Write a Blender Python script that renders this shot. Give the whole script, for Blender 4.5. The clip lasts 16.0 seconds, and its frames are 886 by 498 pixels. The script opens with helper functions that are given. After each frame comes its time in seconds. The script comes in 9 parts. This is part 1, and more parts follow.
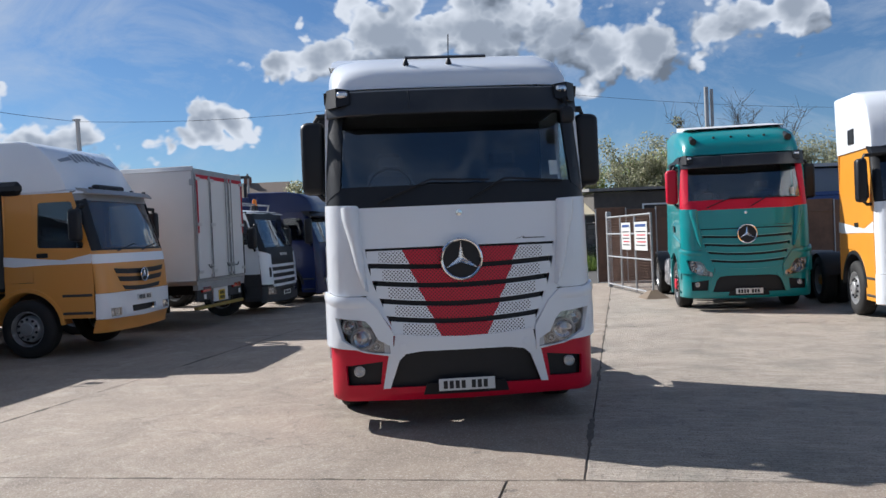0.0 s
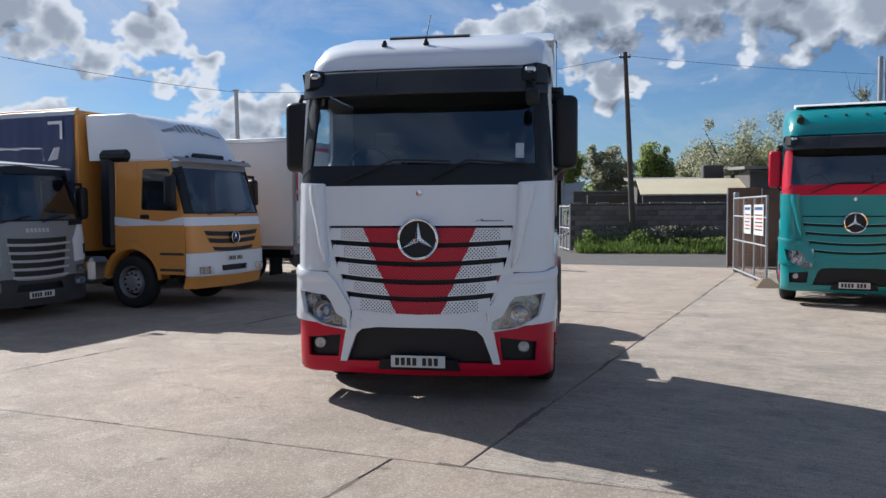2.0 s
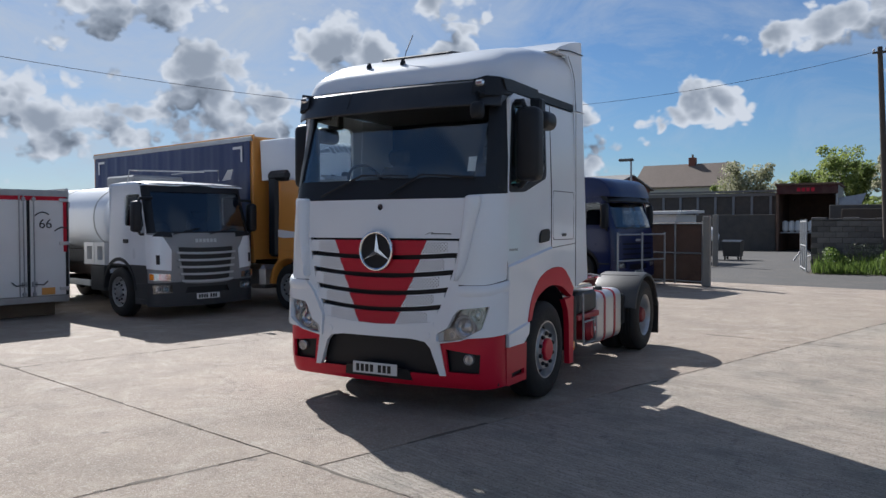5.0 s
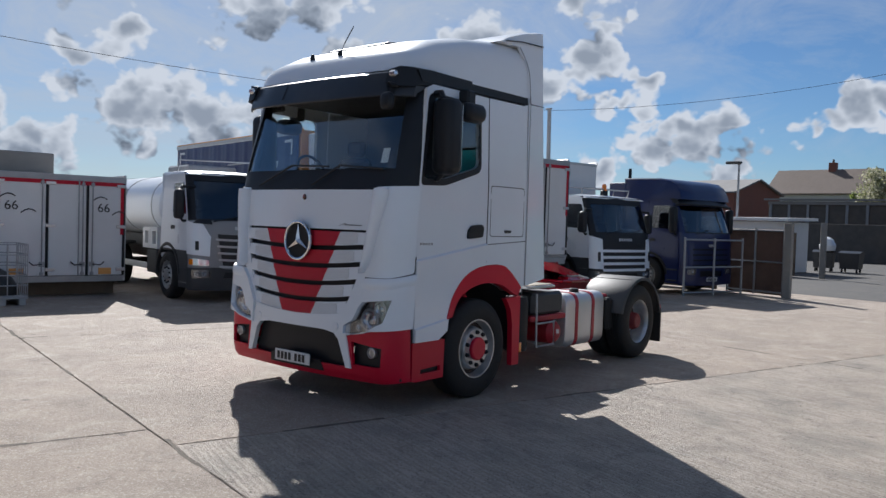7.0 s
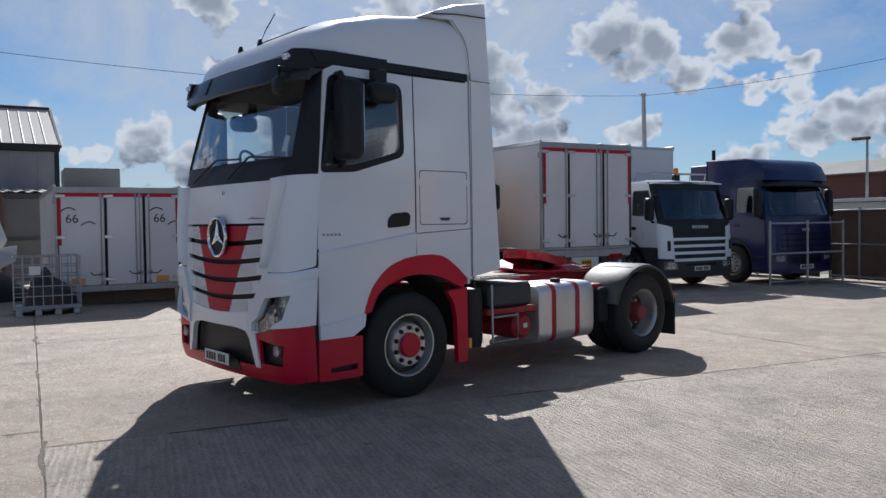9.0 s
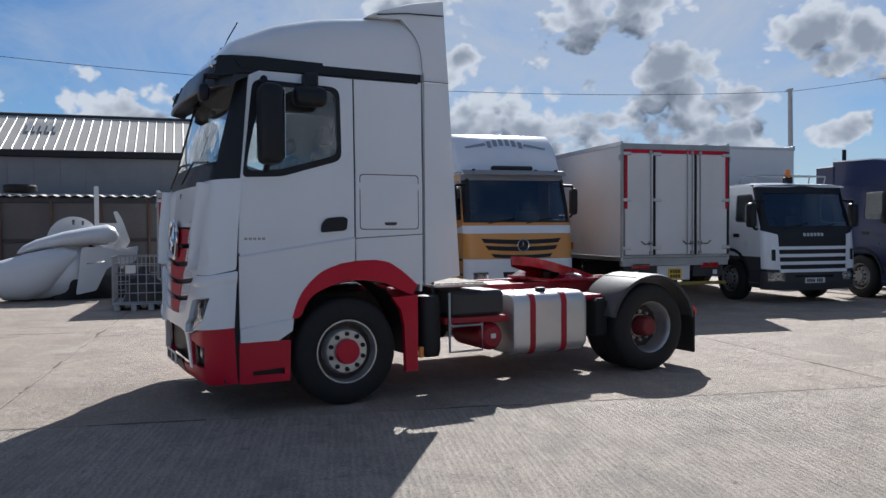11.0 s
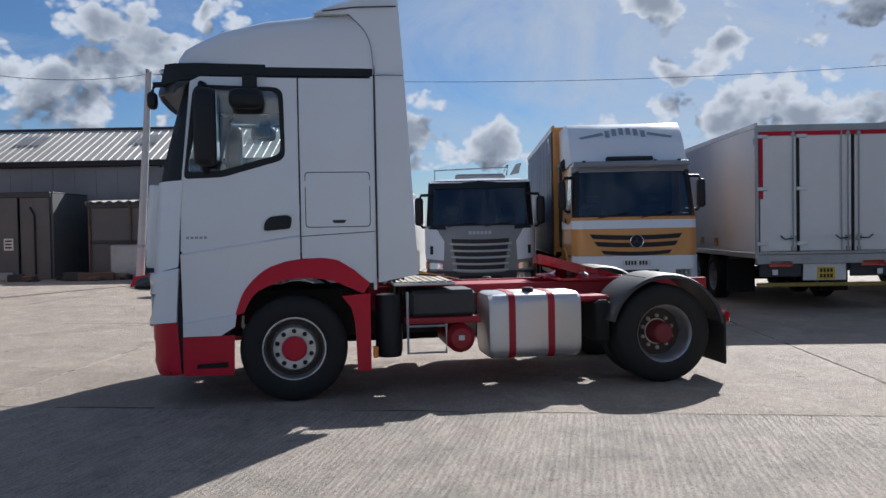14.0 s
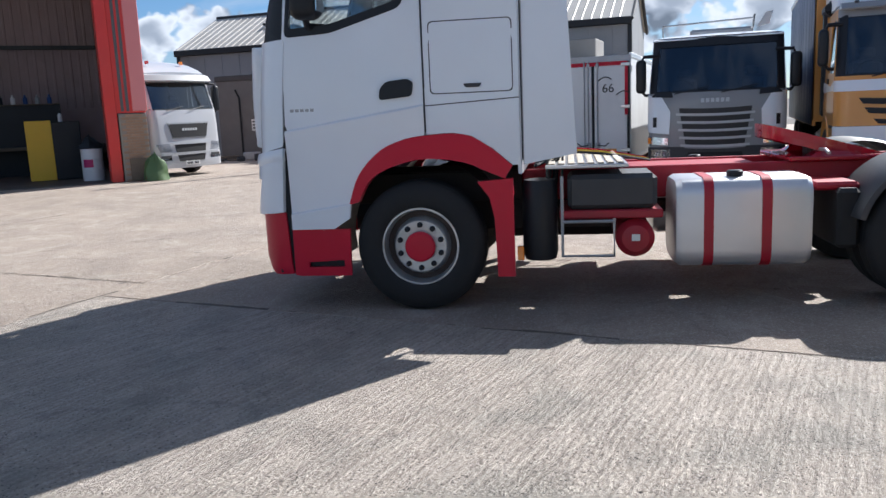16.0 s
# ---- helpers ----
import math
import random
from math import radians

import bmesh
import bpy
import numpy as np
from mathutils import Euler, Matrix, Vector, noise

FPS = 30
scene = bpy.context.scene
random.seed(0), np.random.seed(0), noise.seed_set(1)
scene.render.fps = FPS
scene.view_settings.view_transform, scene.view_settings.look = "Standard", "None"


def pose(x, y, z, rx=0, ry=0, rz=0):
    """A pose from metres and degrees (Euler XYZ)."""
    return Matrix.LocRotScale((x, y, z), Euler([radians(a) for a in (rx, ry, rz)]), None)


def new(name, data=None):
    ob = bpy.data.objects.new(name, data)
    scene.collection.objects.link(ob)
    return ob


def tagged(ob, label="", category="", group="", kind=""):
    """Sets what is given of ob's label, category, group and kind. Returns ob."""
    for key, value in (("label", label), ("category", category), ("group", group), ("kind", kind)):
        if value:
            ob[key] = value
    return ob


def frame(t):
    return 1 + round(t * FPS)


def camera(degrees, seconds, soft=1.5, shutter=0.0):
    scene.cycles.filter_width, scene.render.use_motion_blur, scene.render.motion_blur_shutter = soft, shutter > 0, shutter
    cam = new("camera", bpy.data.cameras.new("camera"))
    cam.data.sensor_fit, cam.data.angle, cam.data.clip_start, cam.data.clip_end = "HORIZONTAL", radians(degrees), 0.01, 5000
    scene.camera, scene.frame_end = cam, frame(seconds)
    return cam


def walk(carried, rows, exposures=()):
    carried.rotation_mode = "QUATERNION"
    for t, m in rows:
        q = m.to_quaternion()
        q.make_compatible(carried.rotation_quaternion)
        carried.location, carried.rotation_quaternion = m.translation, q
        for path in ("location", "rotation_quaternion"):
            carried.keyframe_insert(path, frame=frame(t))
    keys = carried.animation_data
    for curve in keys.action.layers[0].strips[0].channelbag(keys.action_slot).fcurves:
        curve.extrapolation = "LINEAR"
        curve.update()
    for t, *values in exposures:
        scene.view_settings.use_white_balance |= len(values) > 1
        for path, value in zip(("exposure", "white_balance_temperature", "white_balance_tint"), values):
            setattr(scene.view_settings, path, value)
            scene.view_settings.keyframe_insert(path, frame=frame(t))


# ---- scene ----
cam = camera(58.1, 16.0)
METRES, EYE, TILT, LEAN, TURN = 17.0, 1.79, 0.0, 0.0, -4.0
ROWS = [
    (0.0, 0.0, 0.0, 0.0, -0.04, -0.96, 2.47),
    (0.5, 0.031, -0.0014, -0.0006, 4.15, -1.78, 1.82),
    (1.0, 0.0624, 0.0009, 0.0012, 7.69, -2.67, 1.57),
    (1.5, 0.0941, 0.0016, 0.0028, 10.72, -2.77, 1.13),
    (2.0, 0.1231, 0.0083, 0.0032, 13.11, -2.82, 0.29),
    (2.5, 0.1532, 0.0134, 0.0028, 16.21, -2.66, -0.4),
    (3.0, 0.1841, 0.0216, 0.001, 20.38, -2.8, -0.65),
    (3.5, 0.2141, 0.0335, 0.0022, 24.05, -2.48, -0.15),
    (4.0, 0.2435, 0.0447, 0.0027, 27.23, -2.43, 0.2),
    (4.5, 0.2696, 0.0598, 0.0015, 30.33, -2.16, 0.14),
    (5.0, 0.2973, 0.0723, 0.0014, 33.75, -1.66, 0.08),
    (7.5, 0.4069, 0.1803, -0.0016, 45.17, -1.78, -1.05),
    (8.0, 0.4227, 0.2082, -0.0042, 47.25, -1.37, 0.45),
    (8.5, 0.4366, 0.2377, -0.0051, 50.53, -1.35, 0.62),
    (9.0, 0.4488, 0.2676, -0.0066, 53.53, -1.88, 0.75),
    (11.5, 0.5162, 0.4201, -0.0077, 68.93, -0.85, -0.01),
    (12.0, 0.5287, 0.4481, -0.0064, 71.15, -0.35, -0.26),
    (12.5, 0.5389, 0.4757, -0.0059, 74.34, -0.31, 0.0),
    (13.0, 0.5386, 0.5053, -0.0073, 76.99, -0.6, 0.5),
    (13.5, 0.5371, 0.5349, -0.0082, 80.34, -0.99, 0.6),
    (14.0, 0.5282, 0.561, -0.0095, 84.66, -1.46, 1.03),
    (14.5, 0.5086, 0.5844, -0.0093, 90.25, -2.21, 1.28),
    (15.0, 0.4855, 0.6021, -0.0103, 97.22, -3.54, 0.6),
    (15.5, 0.4568, 0.607, -0.0129, 101.01, -6.52, 1.37),
    (16.0, 0.4233, 0.61, -0.0151, 102.76, -9.79, 2.44),
]
walk(cam, [(t, pose(0, 0, EYE, TILT, LEAN, TURN) @ pose(METRES * x, METRES * y, METRES * z, 90 + pitch, roll, yaw)) for t, x, y, z, yaw, pitch, roll in ROWS],
     [(0.0, 0.62, 5950, 10), (3.0, 0.59, 5950, 10), (5.0, 0.46, 5930, 10), (9.0, 0.40, 5900, 10), (12.5, 0.37, 5850, 10), (14.5, 0.43, 5850, 10), (15.0, 0.60, 5850, 10), (15.5, 0.70, 5850, 10), (16.0, 0.95, 5830, 10)])

# ---- sky, sun ----
SUN_TO = Vector((-1.09, 0.77, 1.0)).normalized()
SUN_EL, SUN_AZ = math.asin(SUN_TO.z), math.atan2(SUN_TO.x, SUN_TO.y)
sun_ob = new("sun", bpy.data.lights.new("sun", "SUN"))
sun_ob.data.energy, sun_ob.data.angle, sun_ob.data.color = 5.0, radians(0.55), (1.0, 0.93, 0.84)
sun_ob.rotation_euler = SUN_TO.to_track_quat("Z", "Y").to_euler()
sun_ob.location = (0, 0, 40)
SKY_STRENGTH = 0.058

# cumulus heaps: azimuth from +y towards +x, elevation, radius, in degrees
HEAPS_NORTH = [(-3.6, 13.2, 2.8), (1.3, 13.9, 4.9), (7.7, 14.4, 4.5), (13.7, 13.2, 4.5), (19.1, 12.7, 4.1), (24.2, 12.9, 3.2), (28.1, 13.4, 2.4), (-7.9, 12.7, 2.0), (-14.6, 7.6, 1.7), (-12.7, 8.4, 1.9), (-10.4, 8.5, 1.7), (-22.0, 7.1, 1.6), (-19.9, 6.7, 2.2),
               (3.0, 8.6, 1.6), (0.5, 9.6, 1.8), (6.0, 19.5, 5.0), (15.0, 19.0, 4.6)]
HEAPS_NORTH_WEST = [(-46.4, 10.3, 3.5), (-42.4, 9.2, 3.0), (-47.7, 6.3, 4.5), (-44.1, 6.0, 3.2), (-38.1, 12.2, 2.6), (-35.2, 10.7, 2.8), (-33.3, 9.5, 2.0), (-29.6, 11.3, 2.5), (-29.0, 14.1, 2.0),
                    (-30.0, 16.0, 2.4), (-25.7, 9.8, 1.6), (-27.0, 8.0, 1.1), (-23.8, 5.9, 2.8), (-20.7, 6.7, 2.5), (-19.0, 5.0, 3.0), (-28.9, 4.4, 1.8), (-35.8, 5.2, 2.2)]
HEAPS_WEST = [(-52.1, 14.3, 3.9), (-48.7, 14.9, 3.5), (-65.8, 14.8, 2.4), (-63.0, 15.6, 2.0), (-61.6, 11.4, 1.8), (-64.0, 9.7, 2.2), (-52.1, 7.0, 3.0), (-56.2, 6.4, 3.5), (-60.5, 6.4, 2.8), (-69.7, 5.4, 2.6), (-66.0, 4.4, 2.6),
              (-97.5, 11.0, 3.5), (-94.7, 10.9, 2.4), (-93.1, 8.1, 1.8), (-95.8, 14.6, 1.6), (-110.8, 10.6, 3.2), (-115.2, 11.4, 2.8), (-105.4, 9.7, 2.8), (-83.0, 6.5, 4.0), (-77.0, 5.5, 3.0), (-88.0, 5.0, 3.0), (-118, 5.5, 2.5), (-114, 6.0, 2.5), (-122, 5.0, 3.0), (-102, 12.5, 4.2), (-106.5, 9.0, 3.6)]
# heaps out of view, added for the light they throw on shaded fronts
HEAPS_UNSEEN = [(-135, 10, 9), (-160, 14, 12), (180, 9, 9), (150, 15, 12), (125, 8, 8), (100, 12, 9), (70, 12, 8), (45, 9, 6), (135, 58, 14), (-150, 55, 14), (40, 50, 12), (-20, 62, 10)]


def node(nt, kind, **vals):
    n = nt.nodes.new(kind)
    for k, v in vals.items():
        if k in n.inputs:
            n.inputs[k].default_value = v
    return n


def build_world():
    w = bpy.data.worlds.new("sky")
    scene.world = w
    w.use_nodes = True
    nt = w.node_tree
    nt.nodes.clear()
    out = nt.nodes.new("ShaderNodeOutputWorld")
    bg = nt.nodes.new("ShaderNodeBackground")
    sky = nt.nodes.new("ShaderNodeTexSky")
    sky.sky_type, sky.sun_disc = "NISHITA", False
    sky.sun_elevation, sky.sun_rotation = SUN_EL, SUN_AZ
    sky.air_density, sky.dust_density, sky.ozone_density = 1.0, 0.2, 5.0
    tc = nt.nodes.new("ShaderNodeTexCoord")

    def lk(a, b):
        nt.links.new(a, b)

    def mth(op, a, b=None, c=None, clamp=False):
        n = nt.nodes.new("ShaderNodeMath")
        n.operation, n.use_clamp = op, clamp
        for i, v in enumerate((a, b, c)):
            if v is None:
                continue
            if isinstance(v, (int, float)):
                n.inputs[i].default_value = v
            else:
                lk(v, n.inputs[i])
        return n.outputs[0]

    def moved(by, scale):
        mp = nt.nodes.new("ShaderNodeMapping")
        mp.inputs["Location"].default_value = tuple(b * k for b, k in zip(by, scale))
        mp.inputs["Scale"].default_value = scale
        lk(tc.outputs["Generated"], mp.inputs[0])
        return mp.outputs[0]

    def heaps(vec):
        """How deep a direction lies inside the heaps: 1 in a middle, 0 at an edge, less outside."""
        bend = node(nt, "ShaderNodeTexNoise", Scale=13.0, Detail=3.0, Roughness=0.55)
        lk(vec, bend.inputs["Vector"])
        off = nt.nodes.new("ShaderNodeVectorMath")
        off.operation = "MULTIPLY_ADD"
        off.inputs[1].default_value = (0.10, 0.10, 0.10)
        lk(bend.outputs["Color"], off.inputs[0])
        lk(vec, off.inputs[2])
        flat_v = nt.nodes.new("ShaderNodeVectorMath")
        flat_v.operation = "MULTIPLY_ADD"
        flat_v.inputs[1].default_value, flat_v.inputs[2].default_value = (1, 1, 1.3), (-0.05, -0.05, -0.065)
        lk(off.outputs[0], flat_v.inputs[0])
        vec = flat_v.outputs[0]
        field = None
        for az, el, rad in HEAPS_NORTH + HEAPS_NORTH_WEST + HEAPS_WEST + HEAPS_UNSEEN:
            a, e = radians(az), radians(el)
            dn = nt.nodes.new("ShaderNodeVectorMath")
            dn.operation = "DISTANCE"
            lk(vec, dn.inputs[0])
            dn.inputs[1].default_value = (math.sin(a) * math.cos(e), math.cos(a) * math.cos(e), math.sin(e) * 1.3)
            near = mth("MULTIPLY_ADD", dn.outputs["Value"], -0.80 / radians(rad), 1.0)
            field = near if field is None else mth("SMOOTH_MAX", field, near, 0.25)
        return mth("MAXIMUM", field, -1.4)

    def billows(vec, detail):
        n1 = node(nt, "ShaderNodeTexNoise", Scale=9.0, Detail=detail + 1.5, Roughness=0.47, Distortion=0.1)
        wob = node(nt, "ShaderNodeTexNoise", Scale=30.0, Detail=2.0, Roughness=0.5)
        lk(vec, n1.inputs["Vector"])
        lk(vec, wob.inputs["Vector"])
        add = nt.nodes.new("ShaderNodeVectorMath")
        add.operation = "MULTIPLY_ADD"
        add.inputs[1].default_value = (0.022, 0.022, 0.022)
        lk(wob.outputs["Color"], add.inputs[0])
        lk(vec, add.inputs[2])
        vo = node(nt, "ShaderNodeTexVoronoi", Scale=22.0, Detail=2.0, Roughness=0.45, Lacunarity=2.3)
        vo.feature = "SMOOTH_F1"
        vo.inputs["Smoothness"].default_value = 0.22
        lk(add.outputs[0], vo.inputs["Vector"])
        puff = mth("MULTIPLY", mth("SUBTRACT", 0.5, vo.outputs["Distance"]), 1.05)
        return mth("ADD", puff, mth("MULTIPLY", mth("SUBTRACT", n1.outputs["Fac"], 0.41), 1.5))
    squat, toward = (1, 1, 1.25), tuple((SUN_TO * 0.75 + Vector((0, 0, 0.6))) * 0.034)
    vec = tc.outputs["Generated"]
    deep_in = heaps(vec)
    d0 = mth("ADD", billows(moved((0, 0, 0), squat), 3.5), deep_in)
    d1 = mth("ADD", billows(moved(toward, squat), 3.5), heaps(moved(toward, (1, 1, 1))))
    cover = nt.nodes.new("ShaderNodeMapRange")
    cover.interpolation_type = "SMOOTHSTEP"
    cover.inputs["From Min"].default_value, cover.inputs["From Max"].default_value = -0.02, 0.26
    lk(d0, cover.inputs["Value"])
    # thin high cloud, closing up and brightening round the sun
    thin = node(nt, "ShaderNodeTexNoise", Scale=3.4, Detail=7.0, Roughness=0.66, Distortion=1.2)
    lk(moved((0, 0, 0), (1, 1, 2.2)), thin.inputs["Vector"])
    dot = nt.nodes.new("ShaderNodeVectorMath")
    dot.operation = "DOT_PRODUCT"
    lk(vec, dot.inputs[0])
    dot.inputs[1].default_value = SUN_TO
    near_sun = nt.nodes.new("ShaderNodeMapRange")
    near_sun.interpolation_type = "SMOOTHSTEP"
    near_sun.inputs["From Min"].default_value, near_sun.inputs["From Max"].default_value = 0.72, 0.97
    lk(dot.outputs["Value"], near_sun.inputs["Value"])
    veil = mth("MULTIPLY", mth("ADD", mth("SUBTRACT", thin.outputs["Fac"], 0.45), mth("MULTIPLY", near_sun.outputs[0], 0.42), None, True), 1.7, None, True)
    # sunward neighbours thinner means lit, thick means a grey belly
    lit = mth("MULTIPLY_ADD", mth("SUBTRACT", d0, d1), 1.15, 0.70, True)
    core = nt.nodes.new("ShaderNodeMapRange")
    core.interpolation_type = "SMOOTHSTEP"
    core.inputs["From Min"].default_value, core.inputs["From Max"].default_value = 0.02, 0.86
    core.inputs["To Min"].default_value, core.inputs["To Max"].default_value = 1.0, 0.40
    lk(mth("ADD", mth("MULTIPLY", d0, 0.5), mth("MULTIPLY", deep_in, 0.5)), core.inputs["Value"])
    bright = mth("MULTIPLY", lit, core.outputs[0])
    cr = nt.nodes.new("ShaderNodeValToRGB")
    e = cr.color_ramp.elements
    e[0].position, e[0].color = 0.10, (1.9, 2.2, 2.65, 1)
    e[1].position, e[1].color = 0.80, (8.3, 8.5, 8.8, 1)
    m = e.new(0.42)
    m.color = (3.9, 4.3, 4.9, 1)
    lk(bright, cr.inputs[0])

    def mix(fac, a, b):
        mx = nt.nodes.new("ShaderNodeMix")
        mx.data_type = "RGBA"
        lk(fac, mx.inputs["Factor"])
        for key, v in (("A", a), ("B", b)):
            if isinstance(v, tuple):
                mx.inputs[key].default_value = v
            else:
                lk(v, mx.inputs[key])
        return mx.outputs["Result"]
    deep = nt.nodes.new("ShaderNodeMix")
    deep.data_type, deep.blend_type = "RGBA", "MULTIPLY"
    deep.inputs["Factor"].default_value = 1.0
    deep.inputs["B"].default_value = (0.74, 0.83, 0.90, 1)
    lk(sky.outputs[0], deep.inputs["A"])
    base = mix(veil, deep.outputs["Result"], (6.4, 6.8, 7.3, 1))
    lk(mix(cover.outputs[0], base, cr.outputs[0]), bg.inputs[0])
    bg.inputs[1].default_value = SKY_STRENGTH
    lk(bg.outputs[0], out.inputs[0])


build_world()

# ---- materials ----
def new_mat(name):
    m = bpy.data.materials.new(name)
    m.use_nodes = True
    return m, m.node_tree, m.node_tree.nodes["Principled BSDF"]


def surface(name, a, b=None, scale=4.0, rough=0.6, metal=0.0, bump=0.0, bump_scale=60.0, coat=0.0, dirt=0.12, dirt_col=(0.16, 0.13, 0.10), spread=0.0):
    """Two tones mixed by noise, blotches of dirt, fine relief, at sizes in metres."""
    m, nt, p = new_mat(name)
    b = b or tuple(c * 0.86 for c in a)
    tc = nt.nodes.new("ShaderNodeTexCoord")
    n1 = node(nt, "ShaderNodeTexNoise", Scale=scale, Detail=6.0, Roughness=0.6)
    n2 = node(nt, "ShaderNodeTexNoise", Scale=scale * 0.23, Detail=4.0, Roughness=0.65)
    n3 = node(nt, "ShaderNodeTexNoise", Scale=bump_scale, Detail=4.0, Roughness=0.6)
    for n in (n1, n2, n3):
        nt.links.new(tc.outputs["Object"], n.inputs["Vector"])
    mx = nt.nodes.new("ShaderNodeMix")
    mx.data_type = "RGBA"
    mx.inputs["A"].default_value, mx.inputs["B"].default_value = (*a, 1), (*b, 1)
    nt.links.new(n1.outputs["Fac"], mx.inputs["Factor"])
    col = mx.outputs["Result"]
    if spread:
        oi = nt.nodes.new("ShaderNodeObjectInfo")
        mr = node(nt, "ShaderNodeMapRange")
        mr.inputs["To Min"].default_value, mr.inputs["To Max"].default_value = 1 - spread, 1 + spread
        nt.links.new(oi.outputs["Random"], mr.inputs["Value"])
        hs = nt.nodes.new("ShaderNodeHueSaturation")
        nt.links.new(mr.outputs[0], hs.inputs["Value"])
        nt.links.new(col, hs.inputs["Color"])
        col = hs.outputs[0]
    if dirt:
        rp = nt.nodes.new("ShaderNodeMapRange")
        rp.inputs["From Min"].default_value, rp.inputs["From Max"].default_value = 0.48, 0.72
        rp.inputs["To Max"].default_value = dirt
        nt.links.new(n2.outputs["Fac"], rp.inputs["Value"])
        md = nt.nodes.new("ShaderNodeMix")
        md.data_type = "RGBA"
        md.inputs["B"].default_value = (*dirt_col, 1)
        nt.links.new(rp.outputs[0], md.inputs["Factor"])
        nt.links.new(col, md.inputs["A"])
        col = md.outputs["Result"]
    nt.links.new(col, p.inputs["Base Color"])
    rr = nt.nodes.new("ShaderNodeMapRange")
    rr.inputs["To Min"].default_value, rr.inputs["To Max"].default_value = max(0.02, rough - 0.1), min(1, rough + 0.12)
    nt.links.new(n2.outputs["Fac"], rr.inputs["Value"])
    nt.links.new(rr.outputs[0], p.inputs["Roughness"])
    p.inputs["Metallic"].default_value = metal
    p.inputs["Coat Weight"].default_value = coat
    p.inputs["Coat Roughness"].default_value = 0.06
    if bump:
        bp = node(nt, "ShaderNodeBump", Strength=bump, Distance=0.01)
        nt.links.new(n3.outputs["Fac"], bp.inputs["Height"])
        nt.links.new(bp.outputs[0], p.inputs["Normal"])
    return m


def paint(name, c, rough=0.35, coat=0.5, dirt=0.10):
    return surface(name, c, tuple(x * 0.93 for x in c), 1.7, rough, 0.0, 0.03, 300, coat, dirt)


def glass(name, tint=(0.45, 0.5, 0.52), gloss=1.0):
    m = bpy.data.materials.new(name)
    m.use_nodes = True
    nt = m.node_tree
    nt.nodes.clear()
    out = nt.nodes.new("ShaderNodeOutputMaterial")
    tr = nt.nodes.new("ShaderNodeBsdfTransparent")
    tr.inputs[0].default_value = (*tint, 1)
    gl = nt.nodes.new("ShaderNodeBsdfGlossy")
    gl.inputs["Roughness"].default_value = 0.02
    gl.inputs[0].default_value = (gloss, gloss, gloss, 1)
    lw = node(nt, "ShaderNodeLayerWeight", Blend=0.5)
    pw = nt.nodes.new("ShaderNodeMath")
    pw.operation = "POWER"
    pw.inputs[1].default_value = 4.0
    nt.links.new(lw.outputs["Facing"], pw.inputs[0])
    fr = nt.nodes.new("ShaderNodeMath")
    fr.operation = "MULTIPLY_ADD"
    fr.inputs[1].default_value, fr.inputs[2].default_value = 0.80, 0.08
    nt.links.new(pw.outputs[0], fr.inputs[0])
    mx = nt.nodes.new("ShaderNodeMixShader")
    nt.links.new(fr.outputs[0], mx.inputs[0])
    nt.links.new(tr.outputs[0], mx.inputs[1])
    nt.links.new(gl.outputs[0], mx.inputs[2])
    nt.links.new(mx.outputs[0], out.inputs[0])
    return m


def lamp_glass(name, c, em=0.0):
    m, nt, p = new_mat(name)
    p.inputs["Base Color"].default_value = (*c, 1)
    p.inputs["Roughness"].default_value = 0.08
    p.inputs["Coat Weight"].default_value = 1.0
    return m


def matte(m, level):
    m.node_tree.nodes["Principled BSDF"].inputs["Specular IOR Level"].default_value = level
    return m


WHITE = paint("white paint", (0.79, 0.825, 0.87), 0.3, 0.6, 0.05)
RED = matte(paint("red paint", (0.55, 0.003, 0.030), 0.4, 0.12, 0.02), 0.3)
TEAL = paint("teal paint", (0.006, 0.235, 0.25), 0.3, 0.5, 0.06)
# paler teal standing in for the silvery highlight on the slat edges
TEAL_GLINT = paint("teal edge highlight", (0.10, 0.36, 0.37), 0.4, 0.3, 0.05)
GOLD = paint("gold ochre paint", (0.68, 0.30, 0.06), 0.4, 0.4, 0.12)
ORANGE = paint("orange yellow paint", (0.70, 0.30, 0.03), 0.35, 0.4, 0.08)
NAVY = paint("navy blue paint", (0.003, 0.012, 0.075), 0.3, 0.2, 0.008)
SILVER = paint("silver grey paint", (0.47, 0.48, 0.50), 0.35, 0.4, 0.10)
SILVER_DARK = paint("dull grey metallic", (0.25, 0.255, 0.265), 0.4, 0.3, 0.12)
TAPE = matte(paint("red tape", (0.48, 0.004, 0.025), 0.5, 0.0, 0.1), 0.3)
OFFWHITE = paint("dull white panel", (0.71, 0.71, 0.71), 0.5, 0.2, 0.16)
PLASTIC = matte(surface("black plastic", (0.008, 0.010, 0.014), (0.012, 0.0135, 0.017), 6, 0.45, 0, 0.08, 180, 0, 0.08, (0.05, 0.045, 0.042)), 0.35)
DARKGREY = surface("dark grey plastic", (0.036, 0.038, 0.042), None, 6, 0.55, 0, 0.1, 160, 0, 0.2, (0.12, 0.11, 0.10))
RUBBER = surface("tyre rubber", (0.008, 0.008, 0.009), (0.014, 0.014, 0.014), 14, 0.75, 0, 0.25, 140, 0, 0.15, (0.045, 0.041, 0.037))
ALLOY = surface("aluminium", (0.62, 0.62, 0.63), (0.5, 0.5, 0.51), 5, 0.32, 0.9, 0.05, 120, 0, 0.25, (0.3, 0.29, 0.27))
